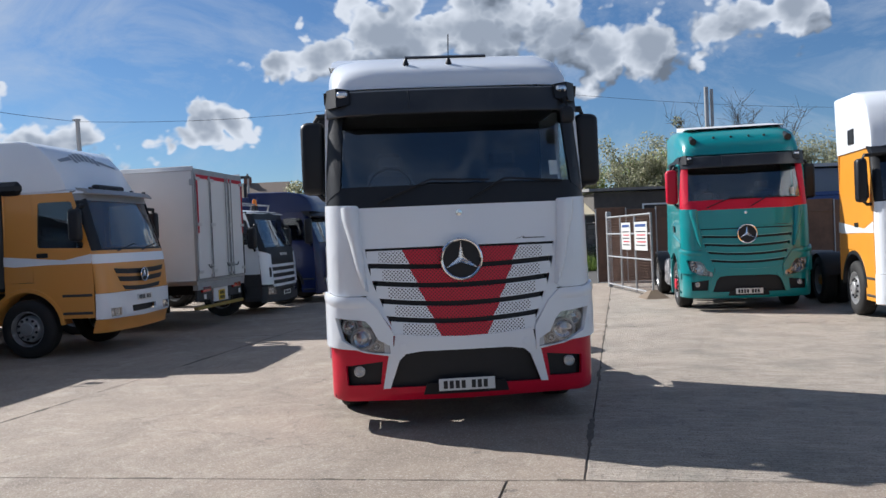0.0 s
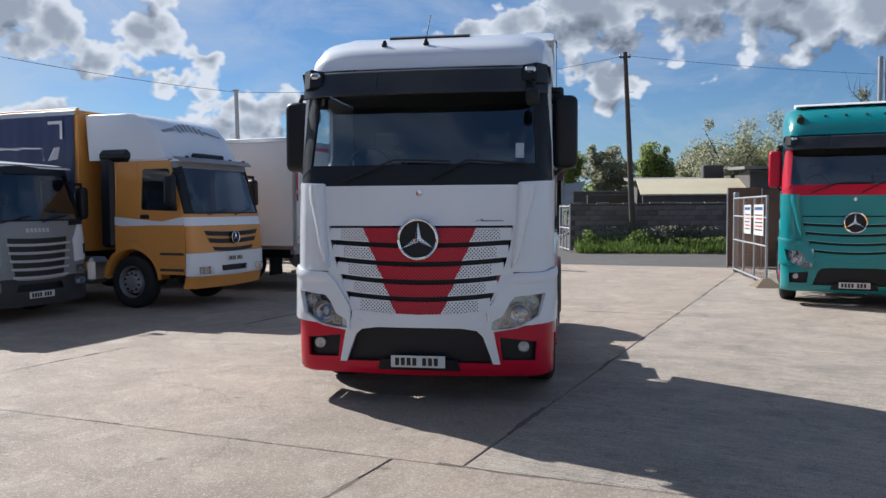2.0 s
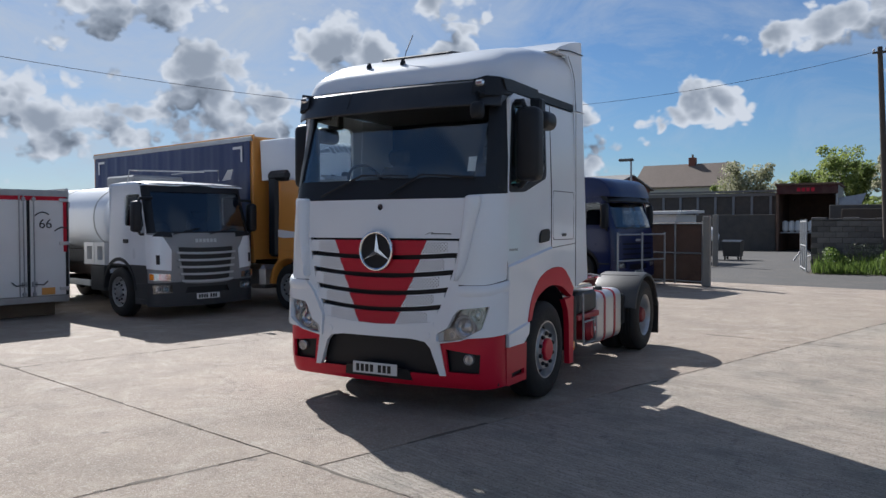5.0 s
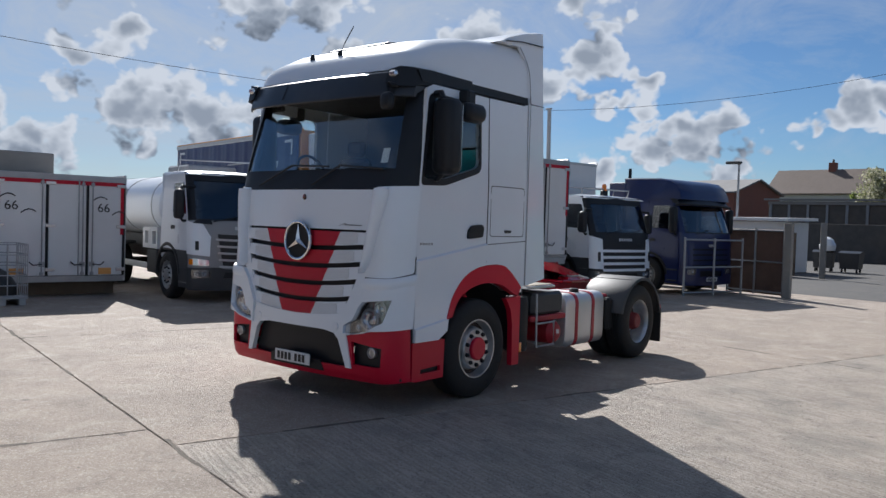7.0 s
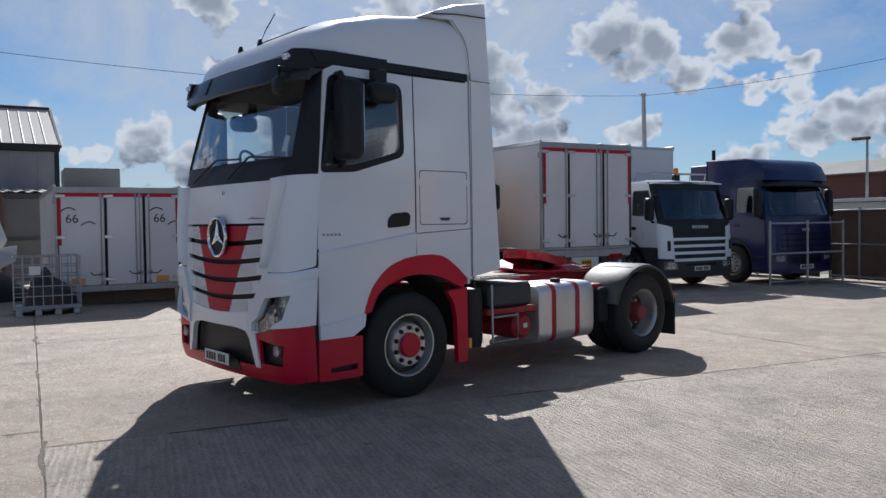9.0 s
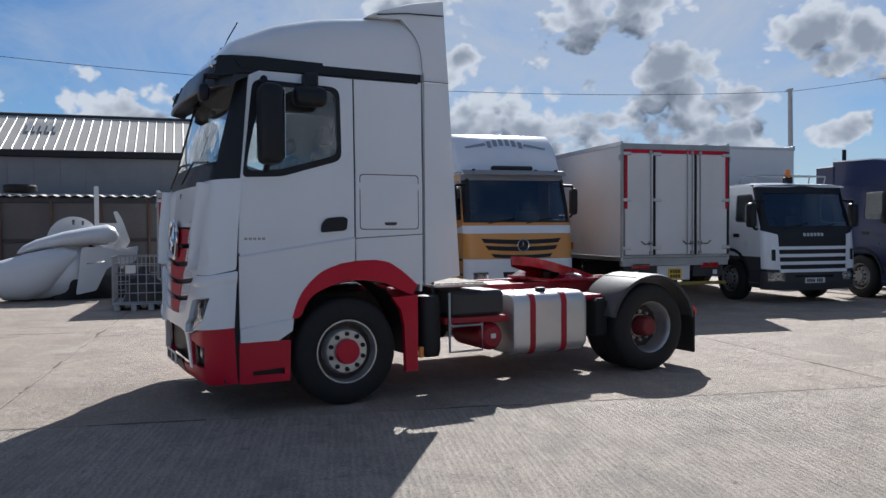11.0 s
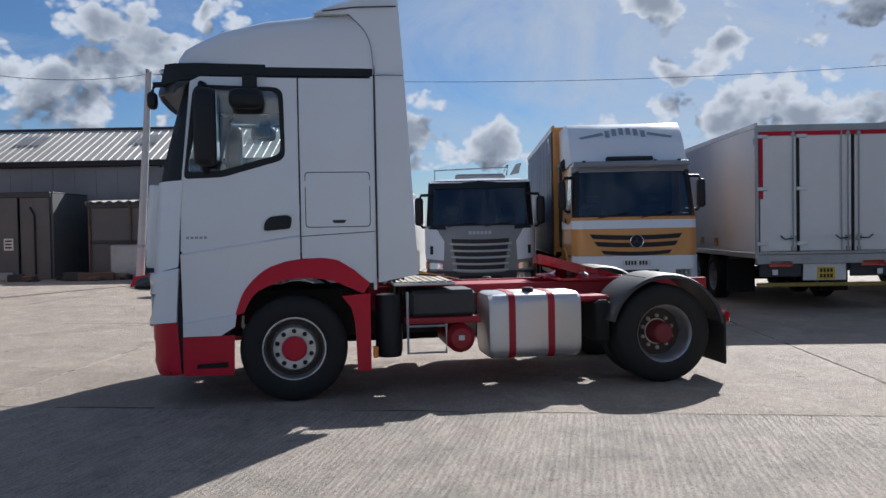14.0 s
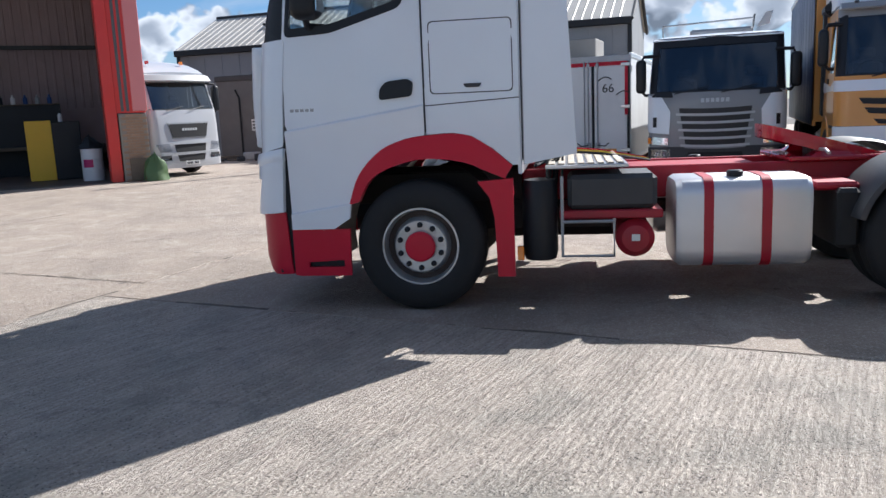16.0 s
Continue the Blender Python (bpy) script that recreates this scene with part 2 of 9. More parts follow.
TANK = surface("brushed tank aluminium", (0.66, 0.66, 0.67), (0.56, 0.56, 0.57), 3, 0.42, 0.75, 0.06, 90, 0, 0.15, (0.4, 0.38, 0.36))
RIM = surface("dull silver rim paint", (0.60, 0.61, 0.62), (0.42, 0.425, 0.43), 14, 0.33, 0.65, 0.10, 120, 0, 0.45, (0.13, 0.12, 0.11))
CHROME = surface("chrome", (0.8, 0.81, 0.82), (0.74, 0.75, 0.76), 3, 0.1, 1.0, 0, 60, 0, 0.0)
STEEL = surface("galvanised steel", (0.42, 0.43, 0.44), (0.33, 0.34, 0.35), 8, 0.5, 0.6, 0.1, 90, 0, 0.3, (0.2, 0.13, 0.09))
RUST = surface("rusty sheet", (0.20, 0.115, 0.08), (0.11, 0.07, 0.052), 5, 0.85, 0.1, 0.4, 60, 0, 0.5, (0.05, 0.035, 0.03))
CHASSIS_RED = surface("chassis red", (0.40, 0.003, 0.02), (0.28, 0.003, 0.014), 6, 0.5, 0, 0.08, 90, 0.05, 0.35, (0.08, 0.05, 0.045))
GREASE = surface("greasy metal", (0.02, 0.018, 0.018), (0.05, 0.035, 0.03), 9, 0.5, 0.4, 0.25, 70, 0, 0.3, (0.09, 0.04, 0.03))
GLASS = glass("window glass", (0.92, 0.95, 0.95))
GLASS_DARK = glass("tinted window glass", (0.62, 0.66, 0.68))
CLEARGLASS = glass("lamp lens", (0.85, 0.86, 0.88))
BOWL = surface("bright lamp bowl", (0.74, 0.72, 0.70), (0.34, 0.33, 0.32), 26, 0.22, 0.6, 0.1, 90, 0, 0.0)
BADGE = surface("dull silver lettering", (0.55, 0.56, 0.57), None, 8, 0.5, 0.2, 0, 60, 0, 0.0)
REFLECTOR = surface("lamp reflector", (0.75, 0.76, 0.78), (0.5, 0.5, 0.52), 18, 0.15, 0.9, 0, 60, 0, 0.0)
AMBER = lamp_glass("amber lens", (0.8, 0.22, 0.01))
REDLENS = lamp_glass("red lens", (0.38, 0.006, 0.012))
PLATE_W = surface("white number plate", (0.72, 0.72, 0.70), None, 6, 0.35, 0, 0, 60, 0, 0.06)
PLATE_Y = surface("yellow number plate", (0.75, 0.48, 0.03), None, 6, 0.35, 0, 0, 60, 0, 0.1)
INK = surface("black lettering", (0.015, 0.015, 0.016), None, 6, 0.5, 0, 0, 60, 0, 0.0)
CLOTH = surface("grey seat cloth", (0.07, 0.07, 0.08), (0.05, 0.05, 0.057), 20, 0.95, 0, 0.3, 300, 0, 0.0)
TRIM_GREY = surface("grey cab lining", (0.06, 0.064, 0.075), (0.045, 0.048, 0.056), 8, 0.85, 0, 0.15, 200, 0, 0.0)

# ---- mesh tools ----
class Geo:
    """Vertices and faces, gathered before they become one mesh."""

    def __init__(self, v=(), f=()):
        self.v, self.f = [Vector(p) for p in v], [tuple(q) for q in f]

    def add(self, o):
        k = len(self.v)
        self.v += o.v
        self.f += [tuple(i + k for i in q) for q in o.f]
        return self

    def at(self, m):
        return Geo([m @ p for p in self.v], self.f)

    def mir(self):
        return Geo([(-p.x, p.y, p.z) for p in self.v], [q[::-1] for q in self.f])


def thing(name, label, category, m=None, group="", kind=""):
    ob = new(name)
    ob.empty_display_size = 0.2
    if m is not None:
        ob.matrix_world = m
    return tagged(ob, label, category, group, kind)


def part(name, g, mat, parent=None, label="", angle=32, category="", kind="", group=""):
    me = bpy.data.meshes.new(name)
    me.from_pydata([tuple(p) for p in g.v], [], g.f)
    bm = bmesh.new()
    bm.from_mesh(me)
    bmesh.ops.recalc_face_normals(bm, faces=bm.faces)
    bm.to_mesh(me)
    bm.free()
    me.shade_smooth()
    me.set_sharp_from_angle(angle=radians(angle))
    me.materials.append(mat)
    ob = new(name, me)
    if parent is not None:
        ob.parent = parent
    return tagged(ob, label, category, group, kind)


def cbox(x0, x1, y0, y1, z0, z1, b=0.01):
    """A box with chamfered edges."""
    b = min(b, (x1 - x0) / 2.2, (y1 - y0) / 2.2, (z1 - z0) / 2.2)
    lo, hi = (x0, y0, z0), (x1, y1, z1)
    v, idx = [], {}
    for sx in (0, 1):
        for sy in (0, 1):
            for sz in (0, 1):
                s = (sx, sy, sz)
                for ax in range(3):
                    p = []
                    for k in range(3):
                        e = hi[k] if s[k] else lo[k]
                        p.append(e if k == ax else (e - b if s[k] else e + b))
                    idx[(s, ax)] = len(v)
                    v.append(p)
    f = []
    for ax in range(3):
        u, w = [k for k in range(3) if k != ax]
        for side in (0, 1):
            q = []
            for a, c in ((0, 0), (1, 0), (1, 1), (0, 1)):
                s = [0, 0, 0]
                s[ax], s[u], s[w] = side, a, c
                q.append(idx[(tuple(s), ax)])
            f.append(q)
        for a in (0, 1):
            for c in (0, 1):
                s0, s1 = [0, 0, 0], [0, 0, 0]
                s0[u], s0[w], s1[u], s1[w] = a, c, a, c
                s0[ax], s1[ax] = 0, 1
                f.append([idx[(tuple(s0), u)], idx[(tuple(s1), u)], idx[(tuple(s1), w)], idx[(tuple(s0), w)]])
    for sx in (0, 1):
        for sy in (0, 1):
            for sz in (0, 1):
                f.append([idx[((sx, sy, sz), k)] for k in range(3)])
    return Geo(v, f)


def rbox(x0, x1, y0, y1, z0, z1, r=0.05, n=4):
    """A box with round upright edges and softly closed ends."""
    e = min(r, (z1 - z0) / 2.2)
    rings = []
    for k, z in ((1.0, z0), (0.45, z0 + e * 0.18), (0.13, z0 + e * 0.5), (0.0, z0 + e), (0.0, z1 - e), (0.13, z1 - e * 0.5), (0.45, z1 - e * 0.18), (1.0, z1)):
        i = k * min(r, (x1 - x0) / 2.2, (y1 - y0) / 2.2) * 0.75
        rings.append([(p[0], p[1], z) for p in rpoly([(x0 + i, y0 + i), (x1 - i, y0 + i), (x1 - i, y1 - i), (x0 + i, y1 - i)], r, n)])
    return loft(rings)


def loft(rings, closed=True, caps=True):
    """Rings of equally many points, joined in turn."""
    n = len(rings[0])
    v = [p for r in rings for p in r]
    f = []
    for i in range(len(rings) - 1):
        for j in range(n if closed else n - 1):
            k = (j + 1) % n
            f.append((i * n + j, i * n + k, (i + 1) * n + k, (i + 1) * n + j))
    if caps and closed:
        f.append(tuple(range(n))[::-1])
        f.append(tuple((len(rings) - 1) * n + j for j in range(n)))
    return Geo(v, f)


def lathe(profile, n=32, axis="x", c=(0, 0, 0), caps=True):
    """Profile of (radius, height) turned about an axis through c."""
    rings = []
    for r, h in profile:
        ring = []
        for i in range(n):
            a = 2 * math.pi * i / n
            p, q = r * math.cos(a), r * math.sin(a)
            ring.append({"x": (c[0] + h, c[1] + p, c[2] + q), "y": (c[0] + p, c[1] + h, c[2] + q), "z": (c[0] + p, c[1] + q, c[2] + h)}[axis])
        rings.append(ring)
    return loft(rings, True, caps)


def tube(path, r=0.02, n=8, closed=False):
    pts = [Vector(p) for p in path]
    rings = []
    for i, p in enumerate(pts):
        a, b = pts[max(i - 1, 0)], pts[min(i + 1, len(pts) - 1)]
        if closed:
            a, b = pts[i - 1], pts[(i + 1) % len(pts)]
        d = (b - a).normalized()
        up = Vector((0, 0, 1)) if abs(d.z) < 0.9 else Vector((0, 1, 0))
        s = d.cross(up).normalized()
        t = s.cross(d)
        rr = r[i] if isinstance(r, (list, tuple)) else r
        rings.append([p + s * rr * math.cos(2 * math.pi * k / n) + t * rr * math.sin(2 * math.pi * k / n) for k in range(n)])
    if closed:
        rings.append(rings[0])
    return loft(rings, True, not closed)


def rpoly(pts, r=0.05, n=4):
    """A polygon with rounded corners; a point may carry its own radius."""
    out, m = [], len(pts)
    for i in range(m):
        p = Vector(pts[i][:2])
        rr = pts[i][2] if len(pts[i]) > 2 else r
        a, b = Vector(pts[i - 1][:2]), Vector(pts[(i + 1) % m][:2])
        da, db = (a - p), (b - p)
        la, lb = da.length, db.length
        k = min(rr, la * 0.45, lb * 0.45)
        if k < 1e-4:
            out.append(tuple(p))
            continue
        p0, p1 = p + da / la * k, p + db / lb * k
        for j in range(n + 1):
            t = j / n
            q = p0 * (1 - t) ** 2 + p * 2 * t * (1 - t) + p1 * t * t
            out.append(tuple(q))
    return out


def plate(outline, holes=(), thick=0.02, cu=(), cv=(), fn=None):
    """A flat outline with holes, cut along u and v, given thickness and laid on a surface by fn(u, v, depth)."""
    bm = bmesh.new()
    edges = []
    for lp in [outline, *holes]:
        vs = [bm.verts.new((p[0], p[1], 0)) for p in lp]
        edges += [bm.edges.new((vs[i], vs[(i + 1) % len(vs)])) for i in range(len(vs))]
    bmesh.ops.triangle_fill(bm, use_beauty=True, use_dissolve=False, edges=edges, normal=(0, 0, 1))
    for cs, no in ((cu, (1, 0, 0)), (cv, (0, 1, 0))):
        for c in cs:
            bmesh.ops.bisect_plane(bm, geom=bm.verts[:] + bm.edges[:] + bm.faces[:], dist=1e-5, plane_co=(c * no[0], c * no[1], 0), plane_no=no)
    bmesh.ops.triangulate(bm, faces=[f for f in bm.faces if len(f.verts) > 4])
    bm.verts.index_update()
    uv = [(v.co.x, v.co.y) for v in bm.verts]
    faces = [tuple(v.index for v in f.verts) for f in bm.faces]
    rim = [(e.verts[0].index, e.verts[1].index) for e in bm.edges if len(e.link_faces) == 1]
    bm.free()
    fn = fn or (lambda u, v, d: (u, d, v))
    n = len(uv)
    verts = [fn(u, v, 0.0) for u, v in uv] + [fn(u, v, thick) for u, v in uv]
    f = faces + [tuple(i + n for i in q[::-1]) for q in faces] + [(a, b, b + n, a + n) for a, b in rim]
    return Geo(verts, f)


def smooth(pts, n=4):
    """A soft curve through the points."""
    out = []
    for i in range(len(pts) - 1):
        p0, p1, p2, p3 = (Vector(pts[max(0, min(len(pts) - 1, i + k))]) for k in (-1, 0, 1, 2))
        for j in range(n):
            t = j / n
            out.append(tuple(0.5 * (2 * p1 + (p2 - p0) * t + (2 * p0 - 5 * p1 + 4 * p2 - p3) * t * t + (3 * p1 - p0 - 3 * p2 + p3) * t ** 3)))
    return out + [tuple(pts[-1])]


def steps(a, b, n):
    return [a + (b - a) * i / n for i in range(1, n)]


def arc(cy, cz, r, a0, a1, n):
    return [(cy + r * math.cos(radians(a0 + (a1 - a0) * i / n)), cz + r * math.sin(radians(a0 + (a1 - a0) * i / n))) for i in range(n + 1)]


def interp(table, z):
    if z <= table[0][0]:
        return table[0][1]
    for (a, p), (b, q) in zip(table, table[1:]):
        if z <= b:
            return p + (q - p) * (z - a) / (b - a)
    return table[-1][1]


def both(fn):
    """Runs fn for the two sides of a vehicle: +1 and -1."""
    for s in (1, -1):
        fn(s)


def side_geo(g, s):
    return g if s > 0 else g.mir()


def bars(parent, mat, cx, cz, w, h, n, fn, name="lettering", label=""):
    """Writing as plain bars, laid on a surface by fn(u, v, depth)."""
    g = Geo()
    step = w / n
    for i in range(n):
        x0 = cx - w / 2 + i * step
        g.add(plate([(x0 + step * 0.1, cz - h / 2), (x0 + step * 0.8, cz - h / 2), (x0 + step * 0.8, cz + h / 2), (x0 + step * 0.1, cz + h / 2)], (), 0.003, (), (), fn))
    return part(name, g, mat, parent, label)


# ---- vehicles: shared pieces ----
def perforated(name, c, pitch=0.024):
    m, nt, p = new_mat(name)
    tc = nt.nodes.new("ShaderNodeTexCoord")
    mp = nt.nodes.new("ShaderNodeMapping")
    mp.inputs["Scale"].default_value = (1 / pitch, 0.001, 1 / pitch)
    mp.inputs["Rotation"].default_value = (0, radians(45), 0)
    nt.links.new(tc.outputs["Object"], mp.inputs[0])
    vo = node(nt, "ShaderNodeTexVoronoi", Scale=1.0, Randomness=0.0)
    nt.links.new(mp.outputs[0], vo.inputs["Vector"])
    rp = nt.nodes.new("ShaderNodeValToRGB")
    rp.color_ramp.elements[0].position, rp.color_ramp.elements[0].color = 0.25, (0.012, 0.012, 0.013, 1)
    rp.color_ramp.elements[1].position, rp.color_ramp.elements[1].color = 0.31, (*c, 1)
    nt.links.new(vo.outputs["Distance"], rp.inputs[0])
    nt.links.new(rp.outputs[0], p.inputs["Base Color"])
    p.inputs["Roughness"].default_value = 0.45
    return m


WHITE_PERF, RED_PERF = perforated("perforated white grille", (0.78, 0.80, 0.83)), perforated("perforated red grille", (0.55, 0.004, 0.028))
TEAL_PERF = perforated("perforated teal grille", (0.012, 0.24, 0.24))


class CabForm:
    """The sheet of a cab: s runs round the front from the middle, z up."""

    def __init__(self, w=1.25, prof=((0.2, 0.12), (0.32, 0.03), (0.45, 0.0), (0.8, 0.0), (1.3, 0.03), (1.7, 0.05), (2.07, 0.09), (2.3, 0.14), (3.0, 0.34), (3.4, 0.5)),
                 radius=((2.0, 0.24), (3.1, 0.16)), bow=0.035, tum=((2.1, 0.0), (3.2, 0.03))):
        self.w, self.prof, self.rad, self.bow, self.tum = w, prof, radius, bow, tum

    def W(self, s, z, d=0.0):
        r, q = interp(self.rad, z), abs(s)
        w = self.w - interp(self.tum, z)
        a = w - r
        if q <= a:
            x, y, nx, ny = q, 0.0, 0.0, -1.0
        elif q <= a + r * math.pi / 2:
            t = (q - a) / r
            x, y, nx, ny = a + r * math.sin(t), r * (1 - math.cos(t)), math.sin(t), -math.cos(t)
        else:
            x, y, nx, ny = w, r + q - a - r * math.pi / 2, 1.0, 0.0
        y += interp(self.prof, z) + self.bow * (min(x, w) / 0.85) ** 2
        x, y = x - nx * d, y - ny * d
        return Vector((x if s >= 0 else -x, y, z))

    def front(self, off=0.0):
        return lambda u, v, d: self.W(u, v, d + off)

    def side(self, s, off=0.0):
        return lambda u, v, d: Vector((s * (self.w - interp(self.tum, v) - d - off), u, v))


XC = [-1.3, -1.22, -1.14, -1.06, -0.98, -0.85, -0.6, -0.3, 0, 0.3, 0.6, 0.85, 0.98, 1.06, 1.14, 1.22, 1.3]


def sym(pts):
    """Right half from top to bottom, mirrored into a closed outline."""
    return list(pts) + [(-x, z) for x, z in reversed(pts) if abs(x) > 1e-6]


def flip(pts, s):
    return [(s * x, z) for x, z in pts]


NUTS = {}


def nut_mesh(front, s, rim):
    key = (front, s, rim.name)
    if key not in NUTS:
        g = side_geo(lathe([(0.023, -0.005), (0.021, 0.02), (0.012, 0.03), (0, 0.03)], 8, "x", (0, 0, 0), False), s)
        me = bpy.data.meshes.new("wheel_nut")
        me.from_pydata([tuple(p) for p in g.v], [], g.f)
        me.materials.append(PLASTIC if front else rim)
        NUTS[key] = me
    return NUTS[key]


VISOR = matte(surface("smoked visor", (0.020, 0.023, 0.029), (0.028, 0.031, 0.037), 5, 0.30, 0, 0.05, 120, 0, 0.3, (0.09, 0.088, 0.086)), 0.45)
HUB_DIRTY = surface("dirty red hub", (0.24, 0.012, 0.02), (0.10, 0.02, 0.02), 14, 0.6, 0, 0.2, 80, 0, 0.5, (0.03, 0.028, 0.027))


def wheel(parent, x, y, s, r=0.51, width=0.30, front=True, hub=RED, rim=None, twin=False):
    """A lorry wheel whose outer face lies at s * x."""
    rim = rim or RIM
    wo = new("wheel")
    wo.parent = parent
    rr = 0.305
    prof = [(rr - 0.02, 0.02), (rr, 0.0), (rr + 0.05, -0.012), (r - 0.09, -0.012), (r - 0.03, 0.01), (r - 0.008, 0.035), (r, 0.06)]
    k = (width - 0.12) / 4
    for i in range(4):
        x0 = 0.06 + i * k
        prof += [(r, x0), (r, x0 + k * 0.8), (r - 0.014, x0 + k * 0.82), (r - 0.014, x0 + k * 0.98)]
    prof += [(r, width - 0.06), (r - 0.01, width - 0.03), (r - 0.06, width), (rr, width), (rr - 0.02, width - 0.02)]
    t = lathe([(a, -h) for a, h in prof], 40, "x", (x, y, r), False)
    if twin:
        t.add(lathe([(a, -h - width - 0.03) for a, h in prof], 40, "x", (x, y, r), False))
    part("tyre", side_geo(t, s), RUBBER, wo)
    if front:
        p = [(0.305, -0.03), (0.302, 0.002), (0.288, 0.002), (0.282, -0.02), (0.272, -0.10), (0.262, -0.115), (0.232, -0.112), (0.218, -0.07), (0.208, -0.022), (0.198, -0.010), (0.135, -0.010), (0.12, -0.012), (0.115, 0.0), (0.0, 0.0)]
    else:
        p = [(0.305, -0.03), (0.298, 0.0), (0.285, -0.012), (0.27, -0.06), (0.262, -0.16), (0.245, -0.20), (0.17, -0.21), (0.13, -0.20), (0.0, -0.20)]
    ro = part("rim", side_geo(lathe(p, 40, "x", (x - 0.004, y, r), False), s), rim, wo, "dull silver steel rim")
    back = lathe([(0.30, -0.10 if front else -0.2), (0.0, -0.11 if front else -0.21)], 24, "x", (x, y, r), False)
    part("brake_drum", side_geo(back, s), GREASE, wo)
    d = -0.012 if front else -0.205
    holes = Geo()
    for i in range(10):
        a = 2 * math.pi * (i + 0.5) / 10
        cy, cz = y + 0.1675 * math.cos(a), r + 0.1675 * math.sin(a)
        nut = new("wheel_nut", nut_mesh(front, s, rim))
        nut.parent, nut.location = wo, (s * (x + d), cy, cz)
        a += math.pi / 10
        cy, cz = y + 0.246 * math.cos(a), r + 0.246 * math.sin(a)
        e = -0.084 if front else -0.196
        if front:
            e = -0.1085
        holes.add(lathe([(0.021 if front else 0.026, e), (0.0, e + 0.001)], 12, "x", (x, cy, cz), False))
    part("vent_hole_ring", side_geo(holes, s), INK, wo, kind="stuff")
    if front:
        hg = lathe([(0.118, -0.01), (0.118, 0.018), (0.105, 0.028), (0.0, 0.03)], 24, "x", (x, y, r), False)
    else:
        hg = lathe([(0.125, -0.20), (0.118, -0.07), (0.10, -0.03), (0.085, -0.02), (0, -0.018)], 24, "x", (x, y, r), False)
    part("hub_cap", side_geo(hg, s), hub, wo, "painted hub cap")
    return wo


def number_plate(parent, x, y, z, mat=PLATE_W, w=0.52, m=None):
    g = cbox(x - w / 2, x + w / 2, y, y + 0.012, z - 0.056, z + 0.056, 0.004)
    po = part("number_plate", g, mat, parent, "number plate with black characters as bars")
    for k in (-3.6, -2.6, -1.6, -0.6, 1.1, 2.1, 3.1):
        u0, h = x + k * w * 0.118 * 0.9, 0.036
        ring = plate([(u0 - 0.019, z - h), (u0 + 0.019, z - h), (u0 + 0.019, z + h), (u0 - 0.019, z + h)], (), 0.003, (), (), lambda u, v, d: Vector((u, y - 0.003 + d, v)))
        part("character_bar", ring, INK, po)


def star_badge(parent, c, r, m=None):
    """A ring with three rays on a dark disc."""
    x, y, z = c
    bo = part("badge", lathe([(r * 0.86, 0.02), (r * 0.86, 0.008), (0, 0.008)], 40, "y", (x, y, z), False), PLASTIC, parent, "dark disc with a chrome ring and three rays")
    ring = Geo()
    n, k = 40, 8
    rings = []
    for i in range(n):
        a = 2 * math.pi * i / n
        rings.append([(x + (r * 0.92 + r * 0.08 * math.cos(b)) * math.cos(a), y + r * 0.10 * math.sin(b), z + (r * 0.92 + r * 0.08 * math.cos(b)) * math.sin(a)) for b in [2 * math.pi * j / k for j in range(k)]])
    rings.append(rings[0])
    part("ring", loft(rings, True, False), CHROME, bo)
    for i in range(3):
        a = math.pi / 2 + i * 2 * math.pi / 3
        d, q = (math.cos(a), math.sin(a)), (-math.sin(a), math.cos(a))
        tip = (x + d[0] * r * 0.88, y - 0.0, z + d[1] * r * 0.88)
        w = r * 0.17
        b0, b1 = (x + q[0] * w - d[0] * w * 0.5, y, z + q[1] * w - d[1] * w * 0.5), (x - q[0] * w - d[0] * w * 0.5, y, z - q[1] * w - d[1] * w * 0.5)
        part("badge_ray", Geo((tip, b0, b1, (x, y - 0.03, z)), ((0, 1, 3), (0, 3, 2), (1, 2, 3))), CHROME, bo, angle=5)
    return bo


def headlight(parent, cf, s, outline, bulbs, off=0.0):
    """A lens over a bright bowl with round lamps."""
    ho = part("headlight", plate(flip(outline, s), (), 0.02, XC, (), cf.front(off + 0.075)), BOWL, parent, "clear headlight with round reflectors")
    for (bx, bz, br) in bulbs:
        p = cf.W(s * bx, bz, off + 0.05)
        g = lathe([(br, 0.0), (br * 0.96, -0.015), (br * 0.8, 0.012), (br * 0.45, 0.028), (br * 0.4, 0.0), (0, -0.012)], 24, "y", (p.x, p.y, p.z), False)
        part("reflector", g, CHROME, ho)
        n, k = 24, 6
        rr = [[(p.x + (br + br * 0.13 * math.cos(b)) * math.cos(a), p.y - 0.012 + br * 0.13 * math.sin(b), p.z + (br + br * 0.13 * math.cos(b)) * math.sin(a)) for b in [2 * math.pi * j / k for j in range(k)]] for a in [2 * math.pi * i / n for i in range(n)]]
        part("lamp_ring", loft(rr + [rr[0]], True, False), RIM, ho)
    lens = part("lens", plate(flip(outline, s), (), 0.006, XC, (), cf.front(off)), CLEARGLASS, ho, "clear lens")
    lens.visible_shadow = False
    return ho


